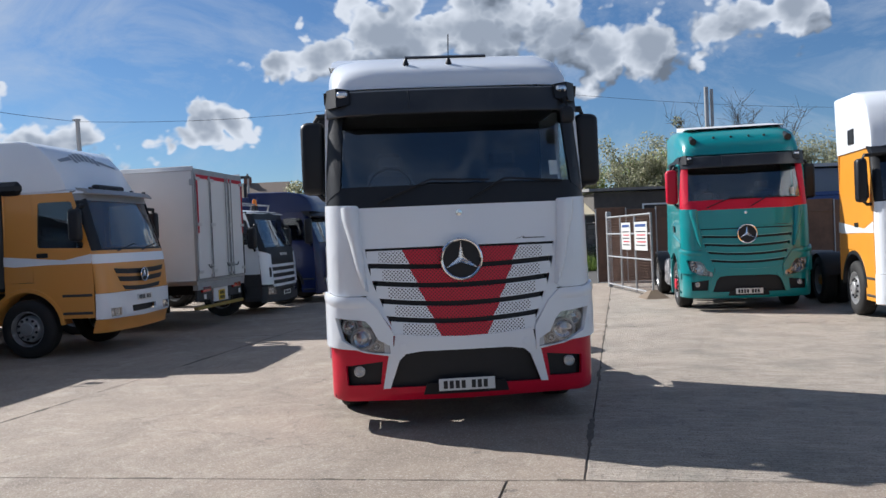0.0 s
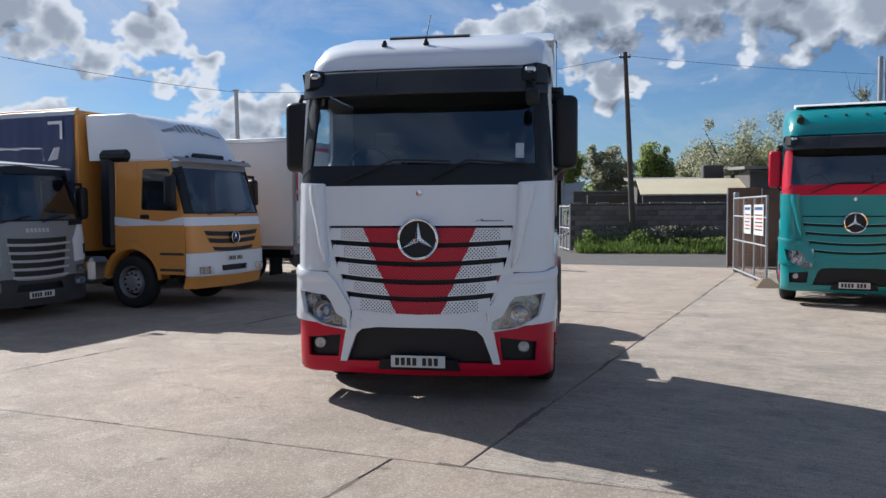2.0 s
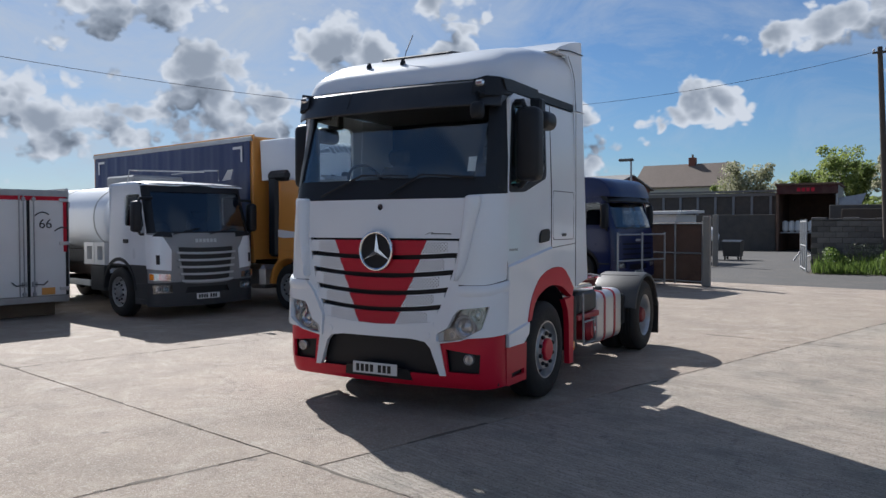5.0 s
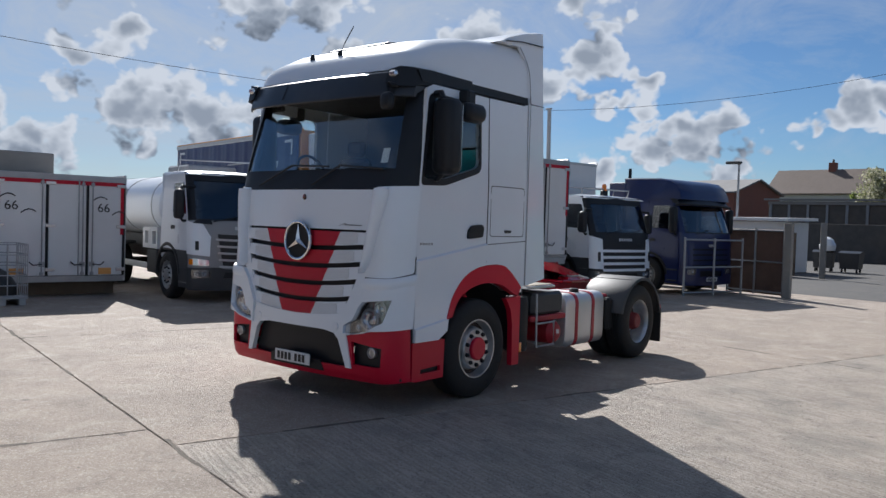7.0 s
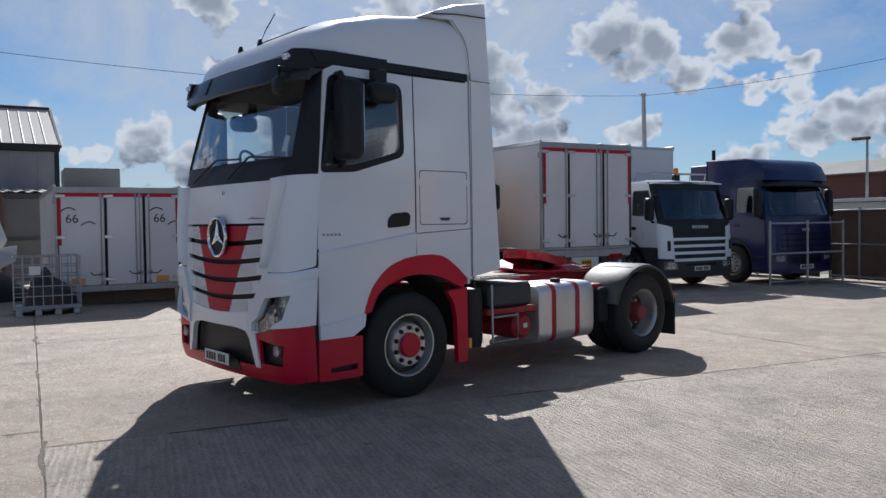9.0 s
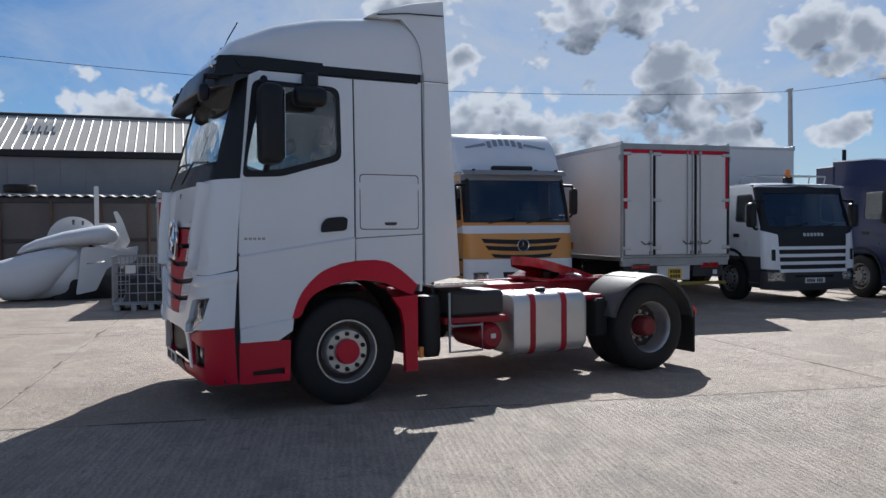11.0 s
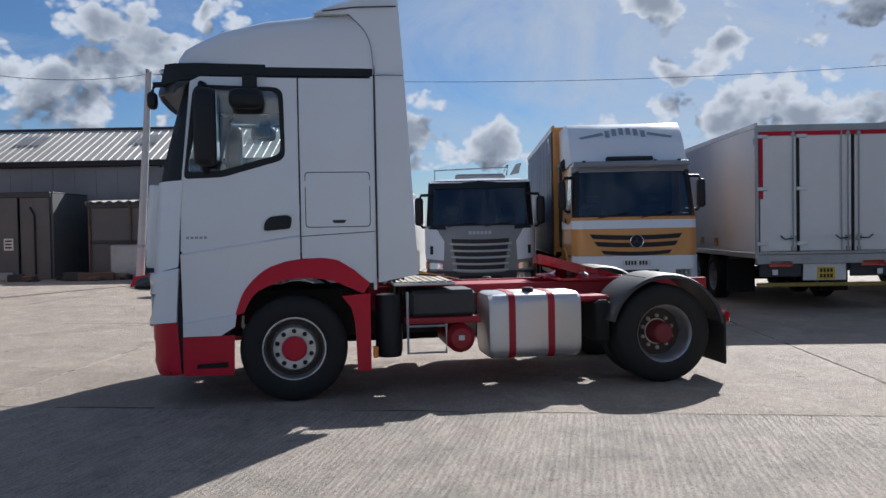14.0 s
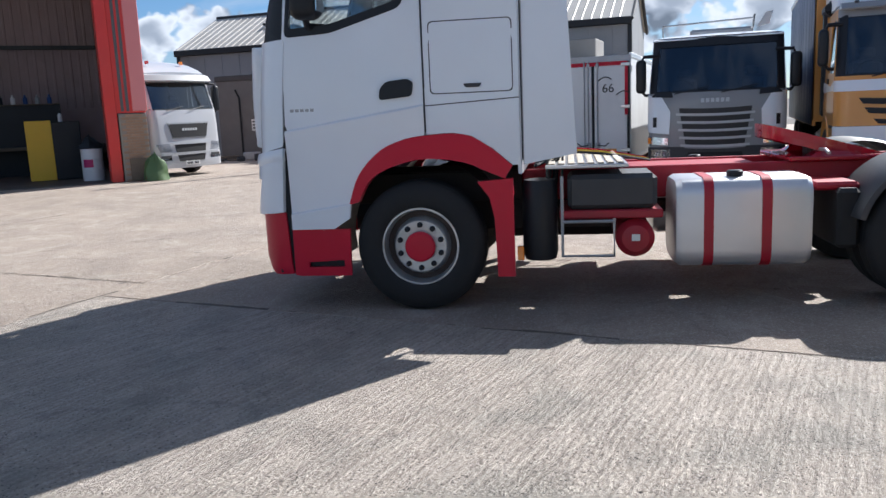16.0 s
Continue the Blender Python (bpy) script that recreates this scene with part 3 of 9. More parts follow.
def cab_inside(parent, w, y0, y1, z0, z1, dash_z, drv=-1):
    """Floor, lining, dashboard, seats and steering wheel behind the glass."""
    part("cab_floor", cbox(-w, w, y0 + 0.1, y1, z0 - 0.04, z0, 0.01), DARKGREY, parent)
    part("cab_lining", cbox(-w, w, y1 - 0.04, y1, z0, z1, 0.01), TRIM_GREY, parent, "grey padded rear lining")
    g = loft([[(x, y0 + 0.02 + (x / w) ** 2 * 0.06, dash_z - 0.5), (x, y0 + 0.04 + (x / w) ** 2 * 0.06, dash_z - 0.02), (x, y0 + 0.30, dash_z + 0.02), (x, y0 + 0.48, dash_z - 0.04), (x, y0 + 0.52, dash_z - 0.4)] for x in (-w, -w * 0.5, 0, w * 0.5, w)])
    part("dashboard", g, DARKGREY, parent)
    for s in (1, -1):
        so = part("seat", cbox(s * 0.62 - 0.25, s * 0.62 + 0.25, y0 + 0.72, y0 + 1.22, dash_z - 0.45, dash_z - 0.28, 0.05), CLOTH, parent, "grey cloth cab seat")
        part("backrest", cbox(s * 0.62 - 0.24, s * 0.62 + 0.24, y0 + 1.14, y0 + 1.28, dash_z - 0.3, dash_z + 0.28, 0.05), CLOTH, so)
        part("headrest", cbox(s * 0.62 - 0.14, s * 0.62 + 0.14, y0 + 1.17, y0 + 1.27, dash_z + 0.30, dash_z + 0.48, 0.04), CLOTH, so)
    sw = [(drv * 0.62 + 0.22 * math.cos(a), y0 + 0.55 - 0.10 * math.sin(a), dash_z + 0.05 + 0.20 * math.sin(a)) for a in [2 * math.pi * i / 24 for i in range(24)]]
    st = part("steering_wheel", tube(sw, 0.016, 6, True), PLASTIC, parent)
    part("spokes", tube([sw[0], (drv * 0.62, y0 + 0.57, dash_z + 0.03), sw[12]], 0.014, 6), PLASTIC, st)


def mirror_arm(parent, s, x, y, z0, z1, mat=PLASTIC, hw=0.12, shell=None):
    """A tall mirror housing on two arms."""
    g = rbox(x - hw, x + hw, y - 0.085, y + 0.125, z0, z1, 0.07)
    mo = part("mirror", side_geo(g, s), shell or mat, parent, "tall door mirror housing")
    gl = cbox(x - hw + 0.025, x + hw - 0.025, y + 0.124, y + 0.129, z0 + 0.05, z1 - 0.05, 0.001)
    part("mirror_glass", side_geo(gl, s), CHROME, mo, "mirror glass")
    arms = tube([(x - 0.02, y, z1 - 0.03), (x - 0.05, y - 0.02, z1 + 0.05), (x - 0.33, y + 0.02, z1 + 0.06)], 0.032, 8)
    low_arm = tube([(x - 0.02, y, z0 + 0.03), (x - 0.08, y, z0 - 0.04), (x - 0.30, y + 0.06, z0 - 0.03)], 0.028, 8)
    part("mirror_arm", side_geo(arms, s), mat, mo)
    part("mirror_arm", side_geo(low_arm, s), mat, mo)


def wiper(parent, cf, x0, z0, x1, z1):
    pts = [cf.W(x0 + (x1 - x0) * t, z0 + (z1 - z0) * t, -0.03) for t in (0, 0.3, 0.6, 1)]
    part("wiper", tube(pts, 0.011, 6), PLASTIC, parent)


# ---- tractor unit with a wide grille (the subject, and the teal one) ----
def tractor(m, label, body=WHITE, low=RED, frame=CHASSIS_RED, arch=RED, vee=RED_PERF, mesh=WHITE_PERF, tall=0.0, mirror=PLASTIC, pillar=PLASTIC, solid_vee=RED, vee_on=True, hero=True):
    t = thing("tractor_unit", label, "lorry", m, "lorries in the yard")
    cf = CabForm()
    F = cf.front
    UF = [q * (0.84 + 0.02 * k) for k in range(16) for q in (1, -1)]

    def bulge(u, v, d):
        u0, u1 = interp(((1.29, 0.865), (1.45, 0.88), (1.72, 0.91), (2.09, 0.93)), v), interp(((1.29, 0.90), (1.36, 0.935), (1.50, 0.985), (1.74, 1.03), (1.97, 1.085), (2.09, 1.095)), v)
        q = min(1, max(0, (abs(u) - u0) / (u1 - u0)))
        return cf.W(u, v, d - 0.012 - 0.085 * max(0.0, math.sin(math.pi * q)) ** 0.65)

    def shelf(u, v, d):
        lo = interp(((0.84, 1.14), (1.15, 1.155), (1.378, 1.20)), abs(u))
        q = min(1, max(0, (v - lo) / 0.11))
        return cf.W(u, v, d - 0.034 - 0.013 * math.sin(math.pi * q) * min(1, max(0, (abs(u) - 0.82) / 0.14)))

    def rise(u):
        return 1.44 + 0.1435 * (u - 0.36)

    def skin(s):
        """Door side: v runs from a ledge that climbs to the rear; the sheet flares below it and folds near the foot."""
        def at(u, v, d):
            o = 0.024 * math.exp(min(0, v) / 0.22) * min(1, max(0, -v / 0.018)) + 0.020 * min(1, max(0, (-0.645 - v) / 0.014))
            z = v + rise(u)
            return Vector((s * (cf.w - interp(cf.tum, z) - d + o), u, z))
        return at
    # bumper
    fog = [(0.79, 0.44), (1.10, 0.44), (1.11, 0.62), (0.765, 0.655)]
    outer = [(-1.38, 0.31), (-1.1, 0.285), (0, 0.27), (1.1, 0.285), (1.38, 0.31), (1.38, 0.80), (1.0, 0.765), (0.70, 0.70), (0.76, 0.405), (-0.76, 0.405), (-0.70, 0.70), (-1.0, 0.765), (-1.38, 0.80)]
    bo = part("bumper", plate(outer, [fog, [(-x, z) for x, z in fog]], 0.03, XC, (0.33, 0.36), F()), low, t, "painted lower bumper")
    part("bumper_lip", plate([(-0.40, 0.325), (0.40, 0.325), (0.37, 0.43), (-0.37, 0.43)], (), 0.02, XC, (), F(-0.006)), PLASTIC, bo)
    for s in (1, -1):
        part("fog_recess", plate(flip([(0.75, 0.42), (1.13, 0.42), (1.13, 0.64), (0.75, 0.67)], s), (), 0.01, XC, (), F(0.06)), PLASTIC, bo)
        p = cf.W(s * 0.985, 0.565, 0.03)
        fo = part("fog_lamp", lathe([(0.052, 0.03), (0.052, -0.004), (0.044, -0.008), (0.04, 0.006), (0, 0.012)], 20, "y", tuple(p), False), BOWL, bo, "round fog lamp")
        p2 = lathe([(0.044, -0.006), (0.02, -0.012), (0, -0.013)], 16, "y", tuple(p), False)
        part("lens", p2, CLEARGLASS, fo)
        part("corner_backing", side_geo(cbox(1.16, 1.225, 0.22, 0.42, 0.31, 0.70, 0.01), s), PLASTIC, bo)
        sidepl = plate([(0.352, 0.30), (0.40, 0.29), (0.81, 0.29), (0.82, 0.66), (0.352, 0.66)], [[(0.47, 0.36), (0.76, 0.36), (0.76, 0.415), (0.47, 0.40)]], 0.03, (), (), cf.side(s, 0.004))
        part("step_panel", sidepl, low, bo, "painted step panel")
        part("step_tread", side_geo(cbox(1.10, 1.2, 0.46, 0.77, 0.345, 0.43, 0.01), s), PLASTIC, bo)
        if hero:
            part("vent", plate([(0.53, 0.54), (0.65, 0.54), (0.63, 0.60), (0.55, 0.60)], (), 0.004, (), (), cf.side(s, 0.007)), DARKGREY, bo)
    part("intake", plate(sym([(0.60, 0.74), (0.72, 0.39)]), (), 0.02, XC, (), F(0.07)), PLASTIC, t, "black lower air intake")
    fr = [(0.77, 0.40), (0.71, 0.70), (0.655, 0.80), (0.64, 0.905), (0.3, 0.868), (0, 0.858), (-0.3, 0.868), (-0.64, 0.905), (-0.655, 0.80), (-0.71, 0.70), (-0.77, 0.40), (-0.705, 0.40), (-0.61, 0.66), (-0.55, 0.715), (-0.4, 0.735), (0.4, 0.735), (0.55, 0.715), (0.61, 0.66), (0.705, 0.40)]
    gs = part("grille_surround", plate(fr, (), 0.05, XC, (), F(-0.014)), body, t)
    for s in (1, -1):
        p = cf.W(s * 0.575, 0.775, -0.016)
        part("tow_cover", lathe([(0.038, 0.004), (0.038, -0.003), (0.034, -0.004), (0, -0.004)], 20, "y", tuple(p), False), body, gs)
    number_plate(t, 0.0, -0.035, 0.418)
    # headlights and the panels round them
    for s in (1, -1):
        hl = [(0.69, 0.725), (0.93, 0.745), (1.12, 0.86), (1.18, 1.07), (0.91, 1.035), (0.86, 0.98), (0.80, 0.86), (0.695, 0.80)]
        out = [(0.665, 0.70), (1.0, 0.772), (1.375, 0.806), (1.375, 1.295), (1.15, 1.25), (0.90, 1.245), (0.80, 1.15), (0.66, 0.915)]
        co = part("corner_panel", plate(flip(out, s), [flip(hl, s)], 0.055, XC, (0.85, 1.0, 1.1, 1.2), F(-0.038)), body, t)
        headlight(co, cf, s, hl, [(0.945, 0.865, 0.10), (1.06, 0.975, 0.068), (0.82, 0.79, 0.035)])
        part("indicator", plate(flip([(0.695, 0.73), (0.745, 0.735), (0.745, 0.82), (0.70, 0.80)], s), (), 0.01, XC, (), F(-0.004)), BADGE, co, "pale indicator lens")
        part("corner_slit", plate(flip([(1.335, 0.96), (1.35, 0.96), (1.35, 1.2), (1.335, 1.2)], s), (), 0.004, XC, (), F(-0.010)), DARKGREY, co)
        part("corner_shell", plate(flip([(0.72, 1.10), (1.37, 1.15), (1.37, 2.08), (0.90, 2.08), (0.88, 1.5)], s), (), 0.02, XC, (1.3, 1.5, 1.7, 1.9), F(0.012)), body, t)
        de = rpoly([(0.93, 2.10), (1.372, 2.12), (1.372, 1.315), (1.15, 1.265), (0.93, 1.26), (0.885, 1.30)], 0.03)
        d_o = part("air_deflector", plate(flip(de, s), (), 0.02, XC, (1.4, 1.6, 1.8, 2.0), F(-0.010)), body, t, "painted corner air deflector")
        fin = rpoly([(0.935, 2.085, 0.02), (1.085, 2.09, 0.03), (1.075, 1.97, 0.06), (1.02, 1.74, 0.05), (0.975, 1.50, 0.05), (0.925, 1.36, 0.04), (0.87, 1.295, 0.01), (0.885, 1.45, 0.05), (0.915, 1.72, 0.05)], 0.04)
        part("deflector_fin", plate(flip(fin, s), (), 0.085, UF, steps(1.26, 2.12, 16), bulge), body, d_o, "raised rounded fin of the deflector", 50)
        ledge = rpoly([(0.84, 1.14, 0.02), (1.15, 1.155, 0.02), (1.378, 1.20, 0.01), (1.378, 1.305, 0.01), (1.15, 1.262, 0.02), (0.90, 1.255, 0.03)], 0.02)
        part("corner_ledge", plate(flip(ledge, s), (), 0.06, XC + UF, steps(1.13, 1.31, 10), shelf), body, co, "rounded shoulder over the headlight", 50)
        part("deflector_seam", plate(flip([(0.89, 1.252), (1.15, 1.258), (1.372, 1.305), (1.372, 1.316), (1.15, 1.268), (0.89, 1.262)], s), (), 0.003, XC, (), F(-0.006)), DARKGREY, d_o)
    fp = [(0.985, 2.075), (0.985, 1.26), (0.90, 1.22), (0.80, 1.14), (0.65, 0.92), (0.705, 1.05), (0.775, 1.21), (0.825, 1.37), (0.865, 1.53), (0.885, 1.695)]
    fpo = part("front_panel", plate(sym(fp), (), 0.03, XC, (1.8, 1.95), F()), body, t)
    part("lettering", plate([(0.52, 1.728), (0.60, 1.752), (0.585, 1.735), (0.80, 1.735), (0.80, 1.742), (0.60, 1.744), (0.605, 1.758), (0.55, 1.742)], (), 0.002, XC, (), F(-0.003)), DARKGREY, fpo, "thin dark script as a bar")
    part("crest", lathe([(0.03, 0.0), (0.03, -0.008), (0, -0.01)], 20, "y", (0, cf.W(0, 2.0).y, 2.0), False), CHROME, fpo)
    # grille
    go = part("grille", plate(sym([(0.89, 1.70), (0.64, 0.895), (0.3, 0.86), (0, 0.85)]), (), 0.02, XC, (), F(0.05)), PLASTIC, t, "grille of five slats with a red centre" if vee_on else "grille of five slats")
    zs, dips = [1.685, 1.535, 1.375, 1.215, 1.06, 0.90], [0.0, 0.03, 0.045, 0.055, 0.06, 0.048]
    hw = ((0.9, 0.62), (1.05, 0.68), (1.21, 0.75), (1.37, 0.80), (1.53, 0.84), (1.70, 0.865))
    vv = lambda z: 0.19 + (z - 0.86) * 0.43

    def zb(i, x):
        return zs[i] - dips[i] * max(0, 1 - (x / 0.8) ** 2)
    for i in range(5):
        mid = (zs[i] + zs[i + 1]) / 2
        h, v = interp(hw, mid) + 0.022, vv(mid)
        th0, th1 = (0.012 if i == 0 else 0.022), (0.024 if i < 4 else 0.0)

        def strip(xa, xb, ia, ib):
            xs = [xa + (xb - xa) * k / 8 for k in range(9)]
            return [(x, zb(i, x) - th0 - ia) for x in xs] + [(x, zb(i + 1, x) + th1 + ib) for x in reversed(xs)]
        vz = v if vee_on else 0.0
        if vee_on:
            a, b = vv(zs[i]), vv(zs[i + 1])
            xs = [-1 + 2 * k / 10 for k in range(11)]
            red = [(a * q, zb(i, a * q) - th0) for q in xs] + [(b * q, zb(i + 1, b * q) + th1) for q in reversed(xs)]
            part("slat_centre", plate(red, (), 0.03, XC, (), F(-0.004)), vee, go, "perforated red slat")
        for s in (1, -1):
            so = part("slat", plate(flip(strip(vz * 0.9, h, 0, 0), s), (), 0.03, XC, (), F(0.0)), body, go)
            part("slat_mesh", plate(flip(strip(vz * 0.9 + (0.02 if vee_on else 0.2), h - 0.11, 0.010, 0.010), s), (), 0.002, XC, (), F(-0.002)), mesh, so)
        # highlight along each slat's lower edge, laid on as a pale strip
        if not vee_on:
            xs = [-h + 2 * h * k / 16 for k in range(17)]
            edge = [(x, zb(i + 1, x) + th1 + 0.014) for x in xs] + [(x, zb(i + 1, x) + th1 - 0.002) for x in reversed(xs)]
            part("slat_highlight", plate(edge, (), 0.02, XC, (), F(-0.008)), TEAL_GLINT, go, "highlight painted along the lower edge of the slat")
    star_badge(t, (0, cf.W(0, 1.57).y - 0.04, 1.57), 0.20)
    # windscreen
    part("cowl", plate([(-1.33, 2.075), (1.33, 2.075), (1.33, 2.275), (-1.33, 2.275)], (), 0.03, XC, (2.17,), F(0.004)), pillar if not hero else PLASTIC, t, "black panel under the windscreen")
    ws = part("windscreen", plate(sym([(1.06, 2.985), (1.115, 2.255)]), (), 0.006, XC, (2.4, 2.6, 2.8), F(0.016)), GLASS, t, "large windscreen with reflections of sky")
    ws.visible_shadow = False
    for s in (1, -1):
        part("pillar", plate(flip([(1.04, 3.12), (1.34, 3.12), (1.385, 2.10), (1.10, 2.25)], s), (), 0.04, XC, (2.4, 2.6, 2.8, 3.0), F(0.0)), pillar, t)
    wiper(t, cf, -0.75, 2.12, -0.25, 2.32), wiper(t, cf, -0.25, 2.32, 0.3, 2.30)
    wiper(t, cf, 0.1, 2.12, 0.45, 2.31), wiper(t, cf, 0.45, 2.31, 1.0, 2.27)
    part("sticker", plate([(0.90, 2.33), (0.98, 2.33), (0.98, 2.47), (0.90, 2.47)], (), 0.002, XC, (), F(0.024)), PLATE_W, t, "white sticker inside the windscreen")
    # visor
    rows = []
    for x in (-1.20, -1.18, -1.10, -0.98, -0.6, 0, 0.6, 0.98, 1.10, 1.18, 1.20):
        k = 0.045 * (x / 0.85) ** 2 + max(0, abs(x) - 1.0) * 0.7
        rows.append([(x, 0.36 + k * 0.6, 3.195), (x, 0.20 + k, 3.185), (x, 0.165 + k, 3.165), (x, 0.09 + k, 2.985), (x, 0.085 + k, 2.945), (x, 0.10 + k, 2.935), (x, 0.13 + k, 2.975), (x, 0.34 + k * 0.6, 3.04)])
    vo = part("sun_visor", loft(rows), VISOR, t, "dark smoked sun visor")
    for x in (-0.42, 0.12):
        part("visor_rib", tube([(x, 0.178, 3.16), (x, 0.104, 2.99)], 0.010, 6), VISOR, vo)
    for s in (1, -1):
        part("visor_end", side_geo(loft([[(0.97, 0.21, 3.19), (0.97, 0.16, 3.05), (0.97, 0.50, 3.05), (0.97, 0.50, 3.21)], [(1.10, 0.23, 3.215), (1.10, 0.19, 3.03), (1.10, 0.55, 3.04), (1.10, 0.55, 3.225)], [(1.19, 0.33, 3.21), (1.19, 0.30, 3.03), (1.19, 0.62, 3.05), (1.19, 0.62, 3.22)], [(1.215, 0.42, 3.19), (1.215, 0.40, 3.06), (1.215, 0.64, 3.07), (1.215, 0.64, 3.20)]]), s), PLASTIC, vo)
        part("visor_lamp", side_geo(cbox(0.99, 1.09, 0.175, 0.24, 3.115, 3.175, 0.018), s), REFLECTOR, vo)
    # roof
    H = tall
    prof = [(0.29, 3.21), (0.32, 3.31), (0.38, 3.40), (0.475, 3.46), (0.71, 3.575), (1.15, 3.68), (1.69, 3.74), (2.18, 3.77)]
    rings = []
    for y, zt in prof:
        zt += H * min(1, max(0, (y - 0.28) / 0.3))
        hz, base = zt - 3.18, 3.18
        kx = 0.95 + 0.05 * min(1, max(0, (y - 0.5) / 0.35)) - max(0, 0.42 - y) * 0.25
        ring = []
        for q in range(23):
            a = math.pi * q / 22
            cx, cz = math.cos(a), math.sin(a)
            full = min(1, max(0, (y - 0.5) / 1.2))
            ring.append((1.222 * kx * math.copysign(abs(cx) ** (0.34 - 0.14 * full), cx), y + 0.10 * (abs(cx) ** 3) * (1 if y < 1 else 0.3), base + hz * cz ** (0.46 - 0.14 * full)))
        rings.append(ring)
    g = loft(rings, False, False)
    k = len(rings[0])
    g.f.append(tuple(range(len(g.v) - k, len(g.v))))
    ro = part("roof", g, body, t, "high roof moulding")
    if hero:
        part("roof_hatch", loft([[(-0.42, 0.74, 3.54), (0.40, 0.74, 3.54), (0.40, 0.74, 3.60), (-0.42, 0.74, 3.60)], [(-0.42, 0.80, 3.54), (0.40, 0.80, 3.54), (0.40, 0.80, 3.625), (-0.42, 0.80, 3.625)], [(-0.36, 1.30, 3.64), (0.34, 1.30, 3.64), (0.34, 1.30, 3.70), (-0.36, 1.30, 3.70)]]), PLASTIC, ro, "black roof hatch")
        sp = [(1.62, 3.70), (1.75, 3.76), (2.05, 3.875), (2.38, 3.945), (2.42, 3.78), (1.9, 3.70)]
        rr = []
        for x in (-1.22, -1.15, -0.8, 0, 0.8, 1.15, 1.22):
            e = max(0, abs(x) - 1.15) * 0.3
            rr.append([(x, y, z - (e if z > 3.76 else 0)) for y, z in sp])
        part("roof_spoiler", loft(rr), body, ro, "white roof spoiler")
        for x, h in ((-0.42, 0.12), (0.0, 0.0)):
            part("marker", lathe([(0.03, 0), (0.03, 0.03), (0.015, 0.07), (0, 0.075)], 12, "z", (x, 0.50, 3.455), False), PLASTIC, ro)
        part("aerial", tube([(0, 0.50, 3.48), (0.005, 0.56, 3.62), (0.02, 0.66, 3.80)], 0.006, 5), PLASTIC, ro)
    else:
        for s in (1, -1):
            part("horn", tube([(s * 0.93, 0.35, 3.45 + H * 0.3), (s * 0.93, 0.95, 3.55 + H)], [0.07, 0.03], 10), PLASTIC, ro)
        part("roof_spoiler", loft([[(x, 0.8, 3.66 + H), (x, 2.2, 3.86 + H), (x, 2.2, 3.7 + H)] for x in (-1.0, -0.9, 0.9, 1.0)]), OFFWHITE, ro)
        for x in (-0.5, -0.15, 0.2, 0.5):
            part("marker", lathe([(0.03, 0), (0.025, 0.04), (0, 0.05)], 10, "z", (x, 0.5, 3.45 + H * 0.7), False), PLASTIC, ro)
    # sides
    win = rpoly([(0.43, 2.19, 0.05), (0.74, 2.21, 0.05), (1.285, 2.36, 0.08), (1.27, 2.95, 0.09), (0.545, 2.97, 0.07)], 0.06)
    door = [(0.36, 0.665), (0.70, 0.665), (0.83, 0.745), (0.845, 0.87), (0.93, 1.09), (1.10, 1.265), (1.30, 1.345), (1.445, 1.365), (1.445, 3.08), (0.56, 3.085), (0.47, 3.04), (0.375, 2.11), (0.352, 1.45)]
    sleeper = [(1.46, 1.367), (1.66, 1.372), (1.80, 1.345), (1.95, 1.25), (2.10, 1.12), (2.16, 1.12), (2.16, 3.085), (1.46, 3.08)]
    archo = [(0.83, 0.85), (0.92, 1.08), (1.10, 1.262), (1.30, 1.34), (1.48, 1.362), (1.66, 1.367), (1.80, 1.34), (1.95, 1.245), (2.10, 1.115)]
    archi = [(2.04, 1.02), (1.90, 1.08), (1.75, 1.145), (1.55, 1.18), (1.35, 1.175), (1.15, 1.12), (1.0, 1.03), (0.91, 0.87)]
    fair = [(2.185, 1.12), (2.575, 1.19), (2.47, 3.11), (2.185, 3.11)]
    fairt = [(2.185, 3.12), (2.47, 3.12), (2.415, 3.925), (2.05, 3.845), (1.80, 3.745), (1.70, 3.69), (1.95, 3.70), (2.09, 3.56), (2.155, 3.42), (2.175, 3.25)] if hero else [(2.185, 3.12), (2.47, 3.12), (2.40, 3.80), (2.185, 3.70)]
    for s in (1, -1):
        S = cf.side
        do = part("door", plate([(u, z - rise(u)) for u, z in door], [[(u, z - rise(u)) for u, z in win]], 0.035, (0.6, 0.9, 1.2), (-0.659, -0.645, -0.42, -0.3, -0.2, -0.12, -0.06, -0.018, 0.0, 0.55, 0.65, 1.1), skin(s)), body, t, "cab door", 20)
        seal = rpoly([(0.395, 2.13, 0.05), (0.75, 2.145, 0.05), (1.325, 2.31, 0.08), (1.315, 2.99, 0.1), (0.50, 3.01, 0.09)], 0.06)
        part("window_seal", plate(seal, [win], 0.02, (), (2.6,), S(s, -0.004)), PLASTIC, do)
        wg = part("window", plate(win, (), 0.005, (), (2.6,), S(s, 0.015)), GLASS, do)
        wg.visible_shadow = False
        ha = rpoly([(1.11, 1.635), (1.36, 1.655), (1.375, 1.76), (1.33, 1.785), (1.17, 1.77), (1.12, 1.72)], 0.03)
        part("door_handle", plate(ha, (), 0.03, (), (), S(s, -0.02)), PLASTIC, do, "black door handle")
        if hero:
            bars(do, STEEL, 0.50, 1.585, 0.20, 0.022, 5, S(s, -0.002))
